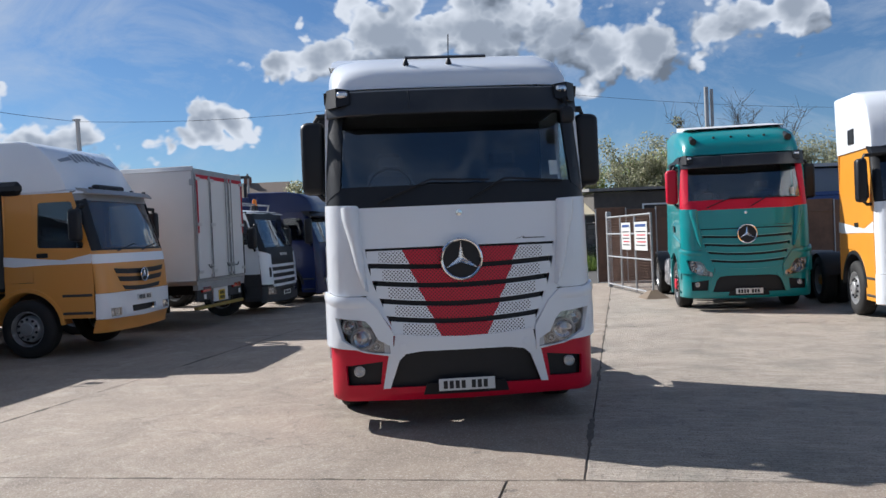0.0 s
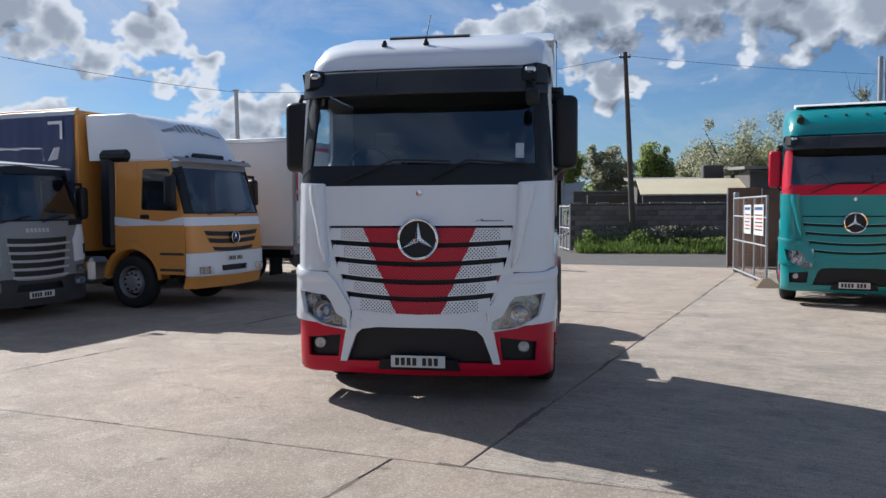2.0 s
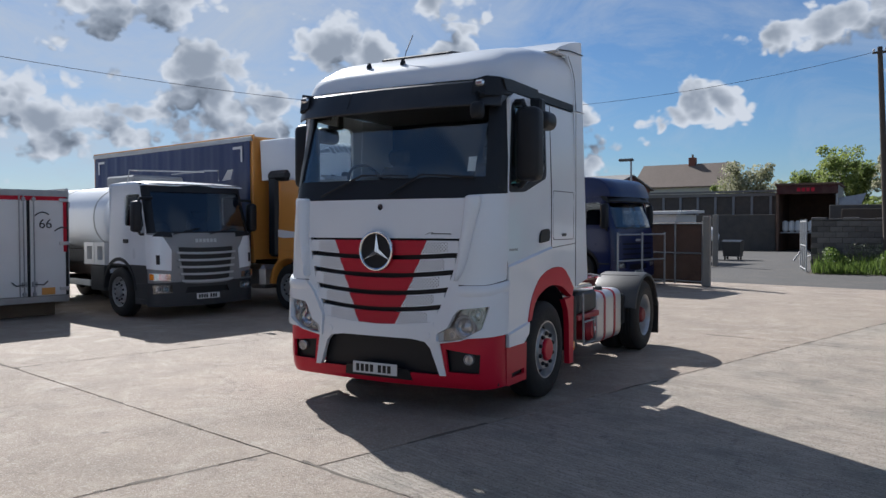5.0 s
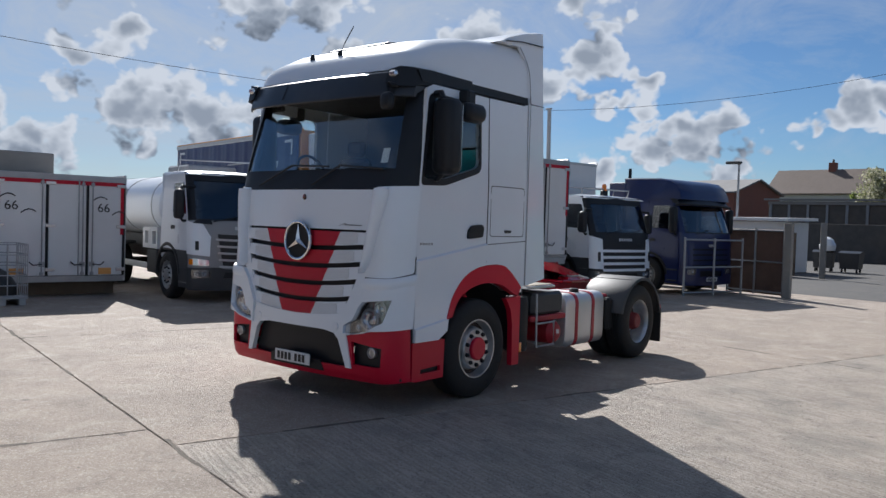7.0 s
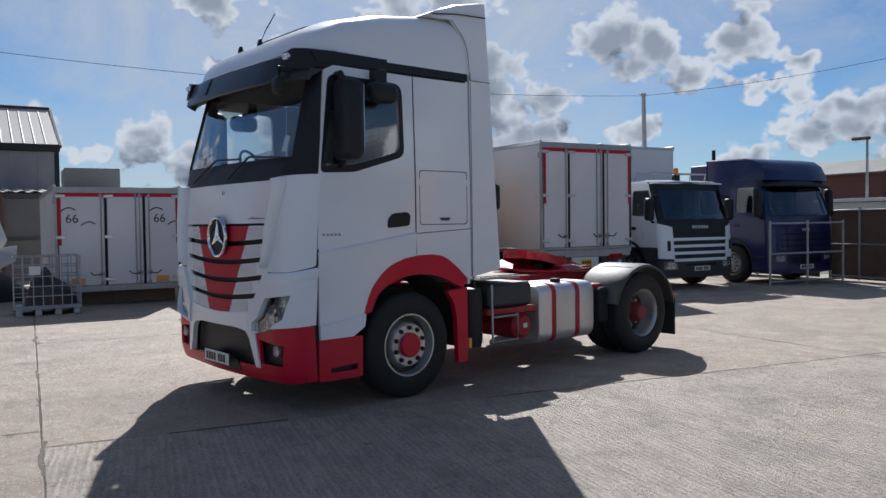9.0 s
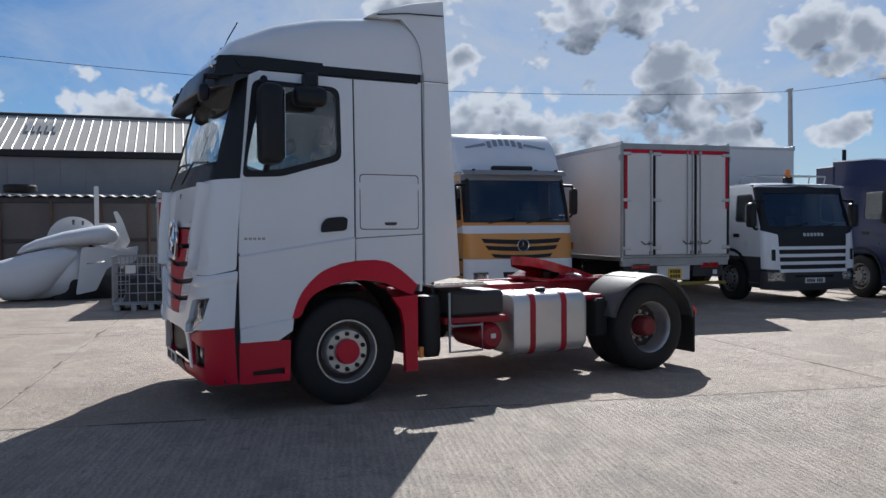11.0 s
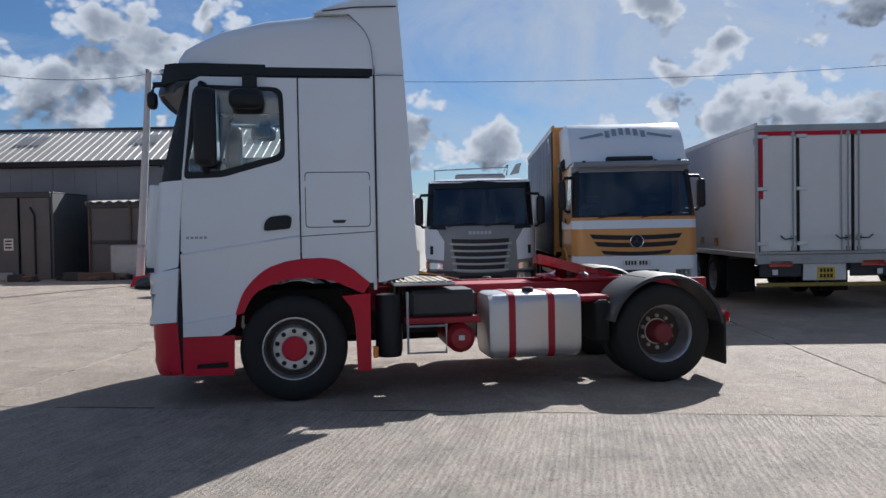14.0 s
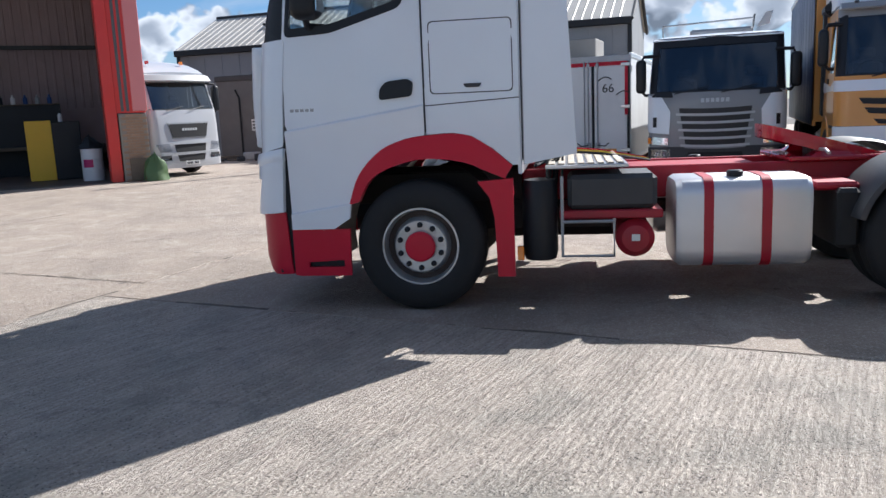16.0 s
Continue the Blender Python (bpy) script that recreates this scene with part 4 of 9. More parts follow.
        part("door_pillar", plate([(0.30, 0.66), (0.372, 0.66), (0.372, 1.45), (0.388, 2.11), (0.31, 2.11)], (), 0.02, (), (), S(s, 0.02)), PLASTIC, t)
        part("door_hinge_notch", plate([(0.325, 1.30), (0.345, 1.30), (0.375, 1.42), (0.355, 1.47)], (), 0.01, (), (), S(s, -0.004)), PLASTIC, t)
        slo = part("sleeper_panel", plate(sleeper, (), 0.03, (), (2.1, 2.6), S(s)), body, t)
        if hero:
            lk0 = rpoly([(1.50, 1.66), (2.12, 1.66), (2.12, 2.19), (1.50, 2.19)], 0.04)
            lk1 = rpoly([(1.508, 1.668), (2.112, 1.668), (2.112, 2.182), (1.508, 2.182)], 0.036)
            part("locker_gap", plate(lk0, [lk1], 0.003, (), (), S(s, -0.001)), DARKGREY, slo)
            part("locker_catch", plate(rpoly([(1.77, 1.70), (1.87, 1.70), (1.89, 1.73), (1.75, 1.73)], 0.01), (), 0.008, (), (), S(s, -0.006)), DARKGREY, slo)
            part("seam", plate([(1.46, 1.575), (2.16, 1.61), (2.16, 1.618), (1.46, 1.583)], (), 0.003, (), (), S(s, -0.001)), DARKGREY, slo)
        part("wheel_arch", plate(smooth(archo) + smooth(archi), (), 0.08, (), (), S(s, -0.012)), arch, t, "painted wheel arch")
        part("wheel_arch_rear", plate([(1.83, 1.0), (2.10, 1.02), (2.10, 0.27), (1.97, 0.27), (1.955, 0.72), (1.92, 0.88)], (), 0.06, (), (), S(s, -0.008)), arch, t)
        liner = loft([[(s * x, 1.37 + r * math.cos(a), 0.55 + r * math.sin(a)) for a in [math.pi * q / 16 for q in range(-1, 18)]] for x, r in ((1.235, 0.655), (0.70, 0.655))], False, False)
        part("wheel_arch_liner", liner, PLASTIC, t)
        part("drip_strip", plate([(0.40, 3.095), (2.165, 3.105), (2.165, 3.195), (0.50, 3.21), (0.34, 3.19)], (), 0.03, (), (), S(s, 0.0)), PLASTIC, t, "black roof strip")
        if hero:
            gap = [(s * 1.246, y, z) for y, z in smooth([(1.94, 3.69), (2.08, 3.55), (2.145, 3.42), (2.168, 3.25), (2.175, 3.12)])]
            part("fairing_gap", tube(gap, 0.0045, 6), SILVER_DARK, t)
            part("fairing_gap", tube([(s * 1.2475, 2.185, 3.20), (s * 1.2505, 2.185, 2.2), (s * 1.2505, 2.185, 1.12)], 0.004, 6), SILVER_DARK, t)
            part("fairing_gap", tube([(s * 1.245, 2.20, 3.115), (s * 1.245, 2.46, 3.115)], 0.005, 6), DARKGREY, t)
            part("spoiler_gap", tube([(s * 1.237, 1.70, 3.715), (s * 1.247, 2.0, 3.755), (s * 1.247, 2.40, 3.775)], 0.007, 6), DARKGREY, t)
            part("door_gap", tube([(s * 1.2505, 1.452, 1.38), (s * 1.2505, 1.452, 2.2), (s * 1.222, 1.452, 3.08)], 0.005, 6), DARKGREY, t)
        part("fairing_seal", side_geo(cbox(1.165, 1.20, 2.12, 2.22, 1.15, 3.62, 0.004), s), PLASTIC, t)
        fo = part("side_fairing", plate(fair, (), 0.03, (), (), S(s, -0.003)), body, t, "side air fairing")
        part("fairing_top", plate(fairt, (), 0.03, (), (), S(s, -0.003 if hero else 0.02)), body, fo)
        mirror_arm(t, s, 1.36, 0.60, 2.24, 2.95, PLASTIC, 0.12, mirror if s < 0 else PLASTIC)
        part("kerb_mirror", side_geo(rbox(1.27, 1.45, 0.83, 1.14, 2.77, 2.95, 0.07), s), PLASTIC, t, "kerb mirror over the door window")
        part("mirror_bracket", side_geo(cbox(1.18, 1.34, 0.95, 1.08, 2.93, 3.09, 0.02), s), PLASTIC, t)
        wheel(t, 1.235, 1.37, s, 0.51, 0.30, True, solid_vee if hero else RED)
    if hero:
        part("front_mirror", rbox(1.00, 1.13, 0.06, 0.15, 2.80, 2.96, 0.05), PLASTIC, t, "front mirror hung under the visor")
        part("front_mirror_arm", tube([(1.06, 0.32, 3.04), (1.06, 0.12, 3.03), (1.06, 0.10, 2.94)], 0.028, 8), PLASTIC, t)
    # shell behind
    back = plate([(-1.22, 1.05), (1.22, 1.05), (1.22, 3.2), (-1.22, 3.2)], (), 0.03, (), (), lambda u, v, d: Vector((u, 2.17 - d, v)))
    part("rear_wall", back, body, t)
    part("headlining", cbox(-1.19, 1.19, 0.45, 2.15, 3.08, 3.12, 0.01), TRIM_GREY, t)
    cab_inside(t, 1.18, 0.16, 2.13, 1.25, 3.08, 2.22)
    chassis(t, frame, hero)
    return t


TREAD = surface("worn beige tread strip", (0.52, 0.46, 0.38), (0.36, 0.31, 0.25), 16, 0.75, 0.1, 0.3, 60, 0, 0.4, (0.12, 0.10, 0.085))
COUPLING = surface("glossy coupling red", (0.42, 0.004, 0.02), (0.30, 0.004, 0.016), 8, 0.25, 0, 0.06, 70, 0.5, 0.3, (0.05, 0.02, 0.02))
YELLOW_HOSE = surface("yellow hose", (0.55, 0.40, 0.03), None, 10, 0.5)


def chassis(t, frame, hero=True):
    """Rails, tanks, coupling and driven axle of a two-axle tractor unit."""
    for s in (1, -1):
        part("chassis_rail", side_geo(cbox(0.36, 0.44, 2.12, 6.0, 0.76, 1.02, 0.01), s), frame, t, "painted chassis rail")
        part("front_rail", side_geo(cbox(0.36, 0.44, 0.6, 2.12, 0.76, 1.02, 0.01), s), GREASE, t)
    for y in (2.45, 3.4, 4.35, 5.95):
        part("cross_member", cbox(-0.36, 0.36, y, y + 0.08, 0.80, 0.98, 0.01), frame, t)
    part("gearbox", cbox(-0.3, 0.3, 1.2, 3.0, 0.42, 0.85, 0.08), GREASE, t)
    part("prop_shaft", tube([(0, 3.0, 0.65), (0, 5.1, 0.6)], 0.06, 10), GREASE, t)
    part("front_axle", cbox(-1.0, 1.0, 1.31, 1.43, 0.38, 0.52, 0.03), GREASE, t)
    part("rear_axle", tube([(-0.95, 5.12, 0.51), (-0.28, 5.12, 0.51), (-0.16, 5.12, 0.51), (0.16, 5.12, 0.51), (0.28, 5.12, 0.51), (0.95, 5.12, 0.51)], [0.09, 0.1, 0.24, 0.24, 0.1, 0.09], 14), GREASE, t)
    for s in (1, -1):
        wheel(t, 1.235, 5.12, s, 0.51, 0.29, False, HUB_DIRTY if hero else STEEL, None, True)
        # mudguard: a shell over the twin wheels, with a rim and a flap
        rings = []
        for x, r in ((0.60, 0.60), (0.64, 0.62), (1.20, 0.62), (1.255, 0.605), (1.262, 0.57), (1.24, 0.565), (1.20, 0.595), (0.64, 0.595)):
            rings.append([(s * x, 5.15 + r * 1.04 * math.cos(a), 0.51 + r * math.sin(a)) for a in [radians(8 + 158 * q / 22) for q in range(23)]])
        rings.append(rings[0])
        mo = part("mudguard", loft(rings, False, False), DARKGREY, t, "dark plastic mudguard")
        part("mudflap", side_geo(cbox(0.66, 1.26, 5.76, 5.79, 0.17, 0.66, 0.008), s), RUBBER, mo, "black rubber mudflap")
        part("tail_lamp", side_geo(cbox(0.80, 1.22, 5.80, 5.86, 0.60, 0.72, 0.015), s), REDLENS, t, "red tail lamp")
        for y in (4.82, 4.93):
            part("mudguard_rib", tube([(s * 0.62, y, 0.51 + math.sqrt(max(0, 0.632 ** 2 - ((y - 5.20) / 1.02) ** 2))), (s * 1.2, y, 0.51 + math.sqrt(max(0, 0.632 ** 2 - ((y - 5.20) / 1.02) ** 2)))], 0.013, 6), PLASTIC, mo)
    # coupling
    cm = COUPLING if hero else GREASE
    fw = rpoly([(-0.46, 4.55, 0.2), (-0.40, 4.22, 0.2), (-0.2, 4.12, 0.1), (0.2, 4.12, 0.1), (0.40, 4.22, 0.2), (0.46, 4.55, 0.2), (0.44, 4.85, 0.1), (0.30, 5.12, 0.06), (0.16, 5.14, 0.05), (0.06, 4.72, 0.04), (-0.06, 4.72, 0.04), (-0.16, 5.14, 0.05), (-0.30, 5.12, 0.06), (-0.44, 4.85, 0.1)], 0.06)

    def lay(dz):
        return lambda u, v, d: Vector((u, v, 1.315 - (v - 4.12) * 0.29 - d + dz))
    fo = part("fifth_wheel", plate(fw, (), 0.06, (-0.3, 0, 0.3), (4.3, 4.6, 4.9), lay(0.0)), cm, t, "tilted glossy red coupling plate")
    rim = [lay(0.0)(p[0] * 1.0, p[1], 0.05) for p in fw]
    part("coupling_skirt", loft([[(p.x, p.y, p.z) for p in rim], [(p.x * 0.98, p.y, max(1.03, p.z - 0.06)) for p in rim]], True, False), cm, fo)
    part("jaw", cbox(-0.09, 0.09, 4.50, 4.70, 1.04, 1.13, 0.02), GREASE, fo)
    part("release_handle", tube([(0.3, 4.5, 1.10), (0.62, 4.48, 1.12), (0.78, 4.46, 1.10)], 0.014, 6), STEEL, fo)
    for s in (1, -1):
        part("coupling_bracket", side_geo(loft([[(0.30, 4.38, 1.04), (0.50, 4.38, 1.04), (0.50, 4.82, 1.04), (0.30, 4.82, 1.04)], [(0.34, 4.52, 1.12), (0.44, 4.52, 1.12), (0.44, 4.66, 1.10), (0.34, 4.66, 1.10)]]), s), cm, fo)
    part("coupling_base", cbox(-0.52, 0.52, 4.25, 5.0, 1.022, 1.06, 0.01), cm, fo)
    # near side: step deck, battery box, air tank, fuel tank
    deck = part("deck_plate", cbox(-0.35, 1.18, 2.34, 2.95, 1.07, 1.10, 0.006), ALLOY, t, "aluminium tread deck")
    tr = Geo()
    for i in range(9):
        for j in range(16):
            tr.add(cbox(-0.30 + j * 0.09, -0.25 + j * 0.09, 2.37 + i * 0.063, 2.40 + i * 0.063, 1.10, 1.106, 0.002))
    part("tread", tr, ALLOY, deck, kind="stuff")
    for s in (1, -1):
        part("filter_tank", side_geo(lathe([(0, 0.36), (0.12, 0.38), (0.135, 0.44), (0.135, 0.92), (0.12, 0.99), (0.06, 1.0), (0, 1.0)], 20, "z", (1.08, 2.29, 0), False), s), PLASTIC, t, "black cylindrical tank")
        part("battery_box", side_geo(cbox(0.62, 1.17, 2.50, 3.16, 0.76, 1.02, 0.035), s), DARKGREY, t, "grey battery box")
        part("box_bracket", side_geo(cbox(0.46, 1.19, 2.44, 3.20, 0.69, 0.755, 0.01), s), frame, t)
        la = tube([(1.24, 2.46, 1.02), (1.25, 2.46, 0.42), (1.25, 2.84, 0.42), (1.24, 2.84, 0.70)], 0.014, 6)
        la.add(tube([(1.25, 2.46, 0.68), (1.25, 2.84, 0.68)], 0.012, 6))
        part("step_frame", side_geo(la, s), STEEL, t)
        part("air_tank", side_geo(lathe([(0, 0.48), (0.10, 0.50), (0.145, 0.56), (0.145, 1.13), (0.10, 1.185), (0, 1.20)], 24, "x", (0, 3.0, 0.535), False), s), frame, t, "red air tank")
        tk = []
        for y, e in ((3.29, 0.05), (3.30, 0.02), (3.34, 0.0), (4.22, 0.0), (4.26, 0.02), (4.27, 0.05)):
            base = rpoly([(0.50 + e, 0.30 + e), (1.15 - e, 0.30 + e), (1.15 - e, 0.965 - e), (0.50 + e, 0.965 - e)], 0.13, 5)
            tk.append([(p[0], y, p[1]) for p in base])
        to = part("fuel_tank", side_geo(loft(tk), s), TANK, t, "aluminium fuel tank with two straps")
        for y in (3.53, 3.94):
            base = rpoly([(0.495, 0.295), (1.155, 0.295), (1.155, 0.972), (0.495, 0.972)], 0.135, 5)
            part("tank_strap", side_geo(loft([[(p[0], y - 0.035, p[1]) for p in base], [(p[0], y + 0.035, p[1]) for p in base]]), s), frame, to, "painted tank strap")
        part("fuel_cap", side_geo(lathe([(0.06, 0.95), (0.06, 1.0), (0.05, 1.01), (0, 1.012)], 16, "z", (0.98, 3.74, 0), False), s), PLASTIC, to)
        part("tank_guard", side_geo(cbox(0.5, 1.0, 4.30, 4.62, 0.84, 0.90, 0.02), s), frame, t)
    part("marker_lamp", cbox(1.20, 1.25, 2.12, 2.17, 0.39, 0.50, 0.008), AMBER, t, "amber marker lamp")
    # timber-coloured treads on the deck, tool tray and catwalk between the rails
    for i in range(8):
        part("tread_board", cbox(-0.33, 1.16, 2.36 + i * 0.073, 2.41 + i * 0.073, 1.101, 1.113, 0.004), TREAD, deck, "worn pale tread strip")
    part("catwalk", cbox(-0.34, 0.34, 3.0, 4.05, 0.985, 1.005, 0.004), CHASSIS_RED if hero else GREASE, t)
    for s in (1, -1):
        part("inner_guard", side_geo(cbox(0.48, 1.10, 4.44, 4.60, 0.42, 0.86, 0.03), s), RUBBER, t, "dark splash guard between tank and wheel")
        part("air_bag", side_geo(lathe([(0.0, 0.62), (0.13, 0.63), (0.15, 0.70), (0.13, 0.78), (0.0, 0.80)], 16, "z", (0.52, 4.78, 0), False), s), RUBBER, t)
    part("tank_label", cbox(1.199, 1.205, 2.97, 3.03, 0.52, 0.57, 0.002), PLATE_W, t, "small white label on the air tank")
    # susies: coiled air lines on the back of the cab
    for k, (x0, mt) in enumerate(((-0.25, REDLENS), (0.05, YELLOW_HOSE), (0.35, PLASTIC))):
        coil = [(x0 + 0.055 * math.cos(a), 2.36 + 0.055 * math.sin(a), 1.95 - a * 0.0105) for a in [i * 0.45 for i in range(150)]]
        part("air_line", tube([(x0, 2.21, 2.02), (x0, 2.32, 2.03)] + coil + [(x0 + 0.1, 2.5, 1.16), (x0 + 0.06, 2.8, 1.13), (x0 * 0.5, 3.2, 1.05)], 0.011, 5), mt, t, "coiled air line")
    # tangle of cables over the inner deck edge
    rc = random.Random(17)
    for i in range(9):
        x0, y0 = rc.uniform(0.55, 1.12), rc.uniform(2.22, 2.36)
        pts = [(x0, 2.2, rc.uniform(1.25, 1.5))]
        for k in range(4):
            pts.append((x0 + rc.uniform(-0.12, 0.12), y0 + 0.05 * k + rc.uniform(-0.03, 0.03), 1.15 + rc.uniform(-0.05, 0.12)))
        pts.append((x0 + rc.uniform(-0.1, 0.1), y0 + 0.12, 0.85))
        part("cable", tube(pts, rc.uniform(0.007, 0.014), 6), PLASTIC, t, "loose black cable")
    # hoses and cables behind the cab
    for i in range(7):
        x0 = -0.5 + i * 0.17
        part("hose", tube([(x0, 2.2, 1.3), (x0 + 0.05, 2.3, 1.12), (x0 + 0.1, 2.38, 1.2), (x0 * 0.5 + 0.5, 2.36, 1.12), (x0 * 0.4 + 0.7, 2.25, 1.08)], 0.014, 6), PLASTIC, t)


# ---- other lorries ----
def lorry_cab(t, P):
    """A forward-control cab: bumper, grille, windscreen, doors, roof, mirrors, front wheels. P holds its sizes and paints."""
    w = P["w"]
    zl, zb, zg, zw, zt, zr = P["z"]          # bumper foot, bumper top, grille top, glass foot, glass top, roof
    L, wy, wr = P["L"], P["wheel_y"], P.get("r", 0.5)
    body, bump, gril = P["body"], P["bumper"], P["grille"]
    lean = P.get("lean", 0.28)
    prof = ((zl - 0.1, 0.08), (zl + 0.05, 0.0), (zb, 0.0), (zg, 0.03), (zw, 0.08), (zt, 0.08 + lean), (zr, 0.12 + lean))
    cf = CabForm(w, prof, ((zw - 0.2, 0.20), (zt, 0.13)), 0.035, ((zw, 0.0), (zr, 0.05)))
    F, S = cf.front, cf.side
    e = w + 0.08
    # bumper with openings for lamps and air
    hl = P["lamp"]
    intake = P.get("intake")
    holes = [hl, [(-x, z) for x, z in hl]] + ([sym(intake)] if intake else [])
    bo = part("bumper", plate([(-e, zl + 0.03), (0, zl), (e, zl + 0.03), (e, zb), (-e, zb)], holes, 0.03, XC, ((zl + zb) / 2,), F(-0.012)), bump, t)
    if intake:
        part("intake", plate(sym(intake), (), 0.01, XC, (), F(0.05)), PLASTIC, bo)
    for s in (1, -1):
        c = Vector((sum(p[0] for p in hl) / len(hl), sum(p[1] for p in hl) / len(hl)))
        headlight(bo, cf, s, hl, [(c.x - 0.07, c.y, 0.06), (c.x + 0.08, c.y, 0.055)], -0.008)
    if "lip" in P:
        z0, z1, mt = P["lip"]
        part("lower_lip", plate([(-e, z0 + 0.02), (0, z0), (e, z0 + 0.02), (e, z1), (-e, z1)], (), 0.03, XC, (), F(-0.004)), mt, bo)
    part("front_panel", plate([(-e, zb + 0.005), (e, zb + 0.005), (e, zw), (-e, zw)], (), 0.02, XC, steps(zb, zw, 4), F(0.002)), gril, t)
    go = new("grille")
    go.parent = t
    for k, (z0, z1, x0, x1, mt, off) in enumerate(P["slats"]):
        dip = P.get("dip", 0.0)
        xs = [-1 + 2 * i / 12 for i in range(13)]
        pts = [(q * x0, z0 - dip * (1 - q * q)) for q in xs] + [(q * x1, z1 - dip * (1 - q * q)) for q in reversed(xs)]
        part("slat", plate(pts, (), 0.03, XC, (), F(off)), mt, go)
    for q in P.get("panels", ()):
        pts, mt, off = q
        for s in (1, -1):
            part("corner_panel", plate(flip(pts, s), (), 0.03, XC, (), F(off)), mt, t)
    if "band" in P:
        z0, z1, mt = P["band"]
        part("band", plate([(-e, z0), (e, z0), (e, z1), (-e, z1)], (), 0.006, XC, (), F(-0.004)), mt, t, "white band under the windscreen")
    if "badge" in P:
        bz, bw = P["badge"]
        for k in range(6):
            x0 = -bw / 2 + (k + 0.1) * bw / 6
            part("badge_bar", plate([(x0, bz - 0.035), (x0 + bw * 0.12, bz - 0.035), (x0 + bw * 0.12, bz + 0.035), (x0, bz + 0.035)], (), 0.003, (), (), F(P.get("badge_off", -0.012))), P.get("badge_mat", BADGE), t)
    if "star" in P:
        star_badge(t, (0, cf.W(0, P["star"]).y - 0.05, P["star"]), 0.13)
    py = P["plate"]
    number_plate(t, 0.0, cf.W(0, py).y - 0.03, py)
    # glass
    part("cowl", plate([(-e, zw - 0.10), (e, zw - 0.10), (e, zw + 0.03), (-e, zw + 0.03)], (), 0.02, XC, (), F(0.006)), P.get("cowl", PLASTIC), t)
    ww = w - 0.12
    ws = part("windscreen", plate(sym([(ww - 0.03, zt), (ww, zw + 0.01)]), (), 0.006, XC, steps(zw, zt, 3), F(0.02)), GLASS_DARK, t, "dark windscreen")
    ws.visible_shadow = False
    for s in (1, -1):
        part("pillar", plate(flip([(ww - 0.05, zt + 0.02), (e, zt + 0.02), (e, zw - 0.02), (ww - 0.01, zw - 0.02)], s), (), 0.04, XC, (), F(0.004)), P.get("pillar", body), t)
    part("header", plate([(-e, zt - 0.01), (e, zt - 0.01), (e, zr), (-e, zr)], (), 0.03, XC, (), F(0.004)), P.get("header", body), t)
    wiper(t, cf, -0.7, zw - 0.02, -0.1, zw + 0.1), wiper(t, cf, 0.1, zw - 0.02, 0.7, zw + 0.1)
    if P.get("visor"):
        rows = []
        for x in (-w + 0.02, -w + 0.08, -0.5, 0, 0.5, w - 0.08, w - 0.02):
            k = 0.045 * (x / 0.85) ** 2 + max(0, abs(x) - w + 0.2) * 0.3
            yb = 0.08 + lean
            rows.append([(x, yb + 0.12 + k, zr - 0.02), (x, yb - 0.08 + k, zr - 0.03), (x, yb - 0.22 + k, zt + 0.03), (x, yb - 0.21 + k, zt), (x, yb + k, zt + 0.06)])
        part("sun_visor", loft(rows), PLASTIC if P["visor"] is True else P["visor"], t, "dark sun visor")
    # doors, rear quarter, arch
    wx0, wx1, wz0, wz1 = P["win"]
    d0, d1 = 0.26, P["door"]
    zd = P["zd"]
    win = rpoly([(wx0, wz0), (wx1, wz0 + 0.03), (wx1 - 0.02, wz1), (wx0 + 0.22, wz1)], 0.06)
    r = wr + 0.13
    for s in (1, -1):
        dl = [(d0, zd), (d1, zd), (d1, zr - 0.03), (d0 + lean + 0.06, zr - 0.03), (d0 + 0.02, zw)]
        do = part("door", plate(dl, [win], 0.035, (), ((zd + zw) / 2, zw), S(s)), body, t, "cab door")
        wg = part("window", plate(win, (), 0.006, (), (), S(s, 0.012)), GLASS_DARK, do)
        wg.visible_shadow = False
        part("door_handle", plate(rpoly([(d1 - 0.28, zd + 0.42), (d1 - 0.08, zd + 0.42), (d1 - 0.08, zd + 0.5), (d1 - 0.28, zd + 0.5)], 0.02), (), 0.02, (), (), S(s, -0.012)), PLASTIC, do)
        arc_pts = [p for p in arc(wy, wr, r, 170, 10, 14) if p[0] <= L]
        zq = P.get("zq", zd)
        lo = [(d0, zl + 0.06), (max(d0 + 0.05, wy - r), zl + 0.06)] + [p for p in arc_pts if p[1] > zl + 0.06 and p[0] > d0] + [(L, min(zq, max(zl + 0.1, arc_pts[-1][1]))), (L, zd), (d0, zd)]
        part("lower_panel", plate(lo, (), 0.03, (), (), S(s, 0.004)), P.get("low", body), t)
        part("rear_quarter", plate([(d1 + 0.008, zd + 0.008), (L, zd + 0.008), (L, zr - 0.03), (d1 + 0.008, zr - 0.03)], (), 0.03, (), (), S(s)), body, t)
        for z in (zl + 0.12, zl + 0.42):
            part("step", side_geo(cbox(w - 0.12, w + 0.004, d0 + 0.03, max(d0 + 0.2, wy - r - 0.03), z, z + 0.05, 0.01), s), DARKGREY, t)
        ring = [[(s * x, wy + q * math.cos(a), wr + q * math.sin(a)) for a in [radians(5 + 170 * i / 16) for i in range(17)]] for x, q in ((w - 0.35, r - 0.02), (w - 0.02, r - 0.02), (w + 0.012, r), (w + 0.012, r + 0.06), (w - 0.02, r + 0.07))]
        part("wheel_arch", loft(ring, False, False), P.get("arch", PLASTIC), t)
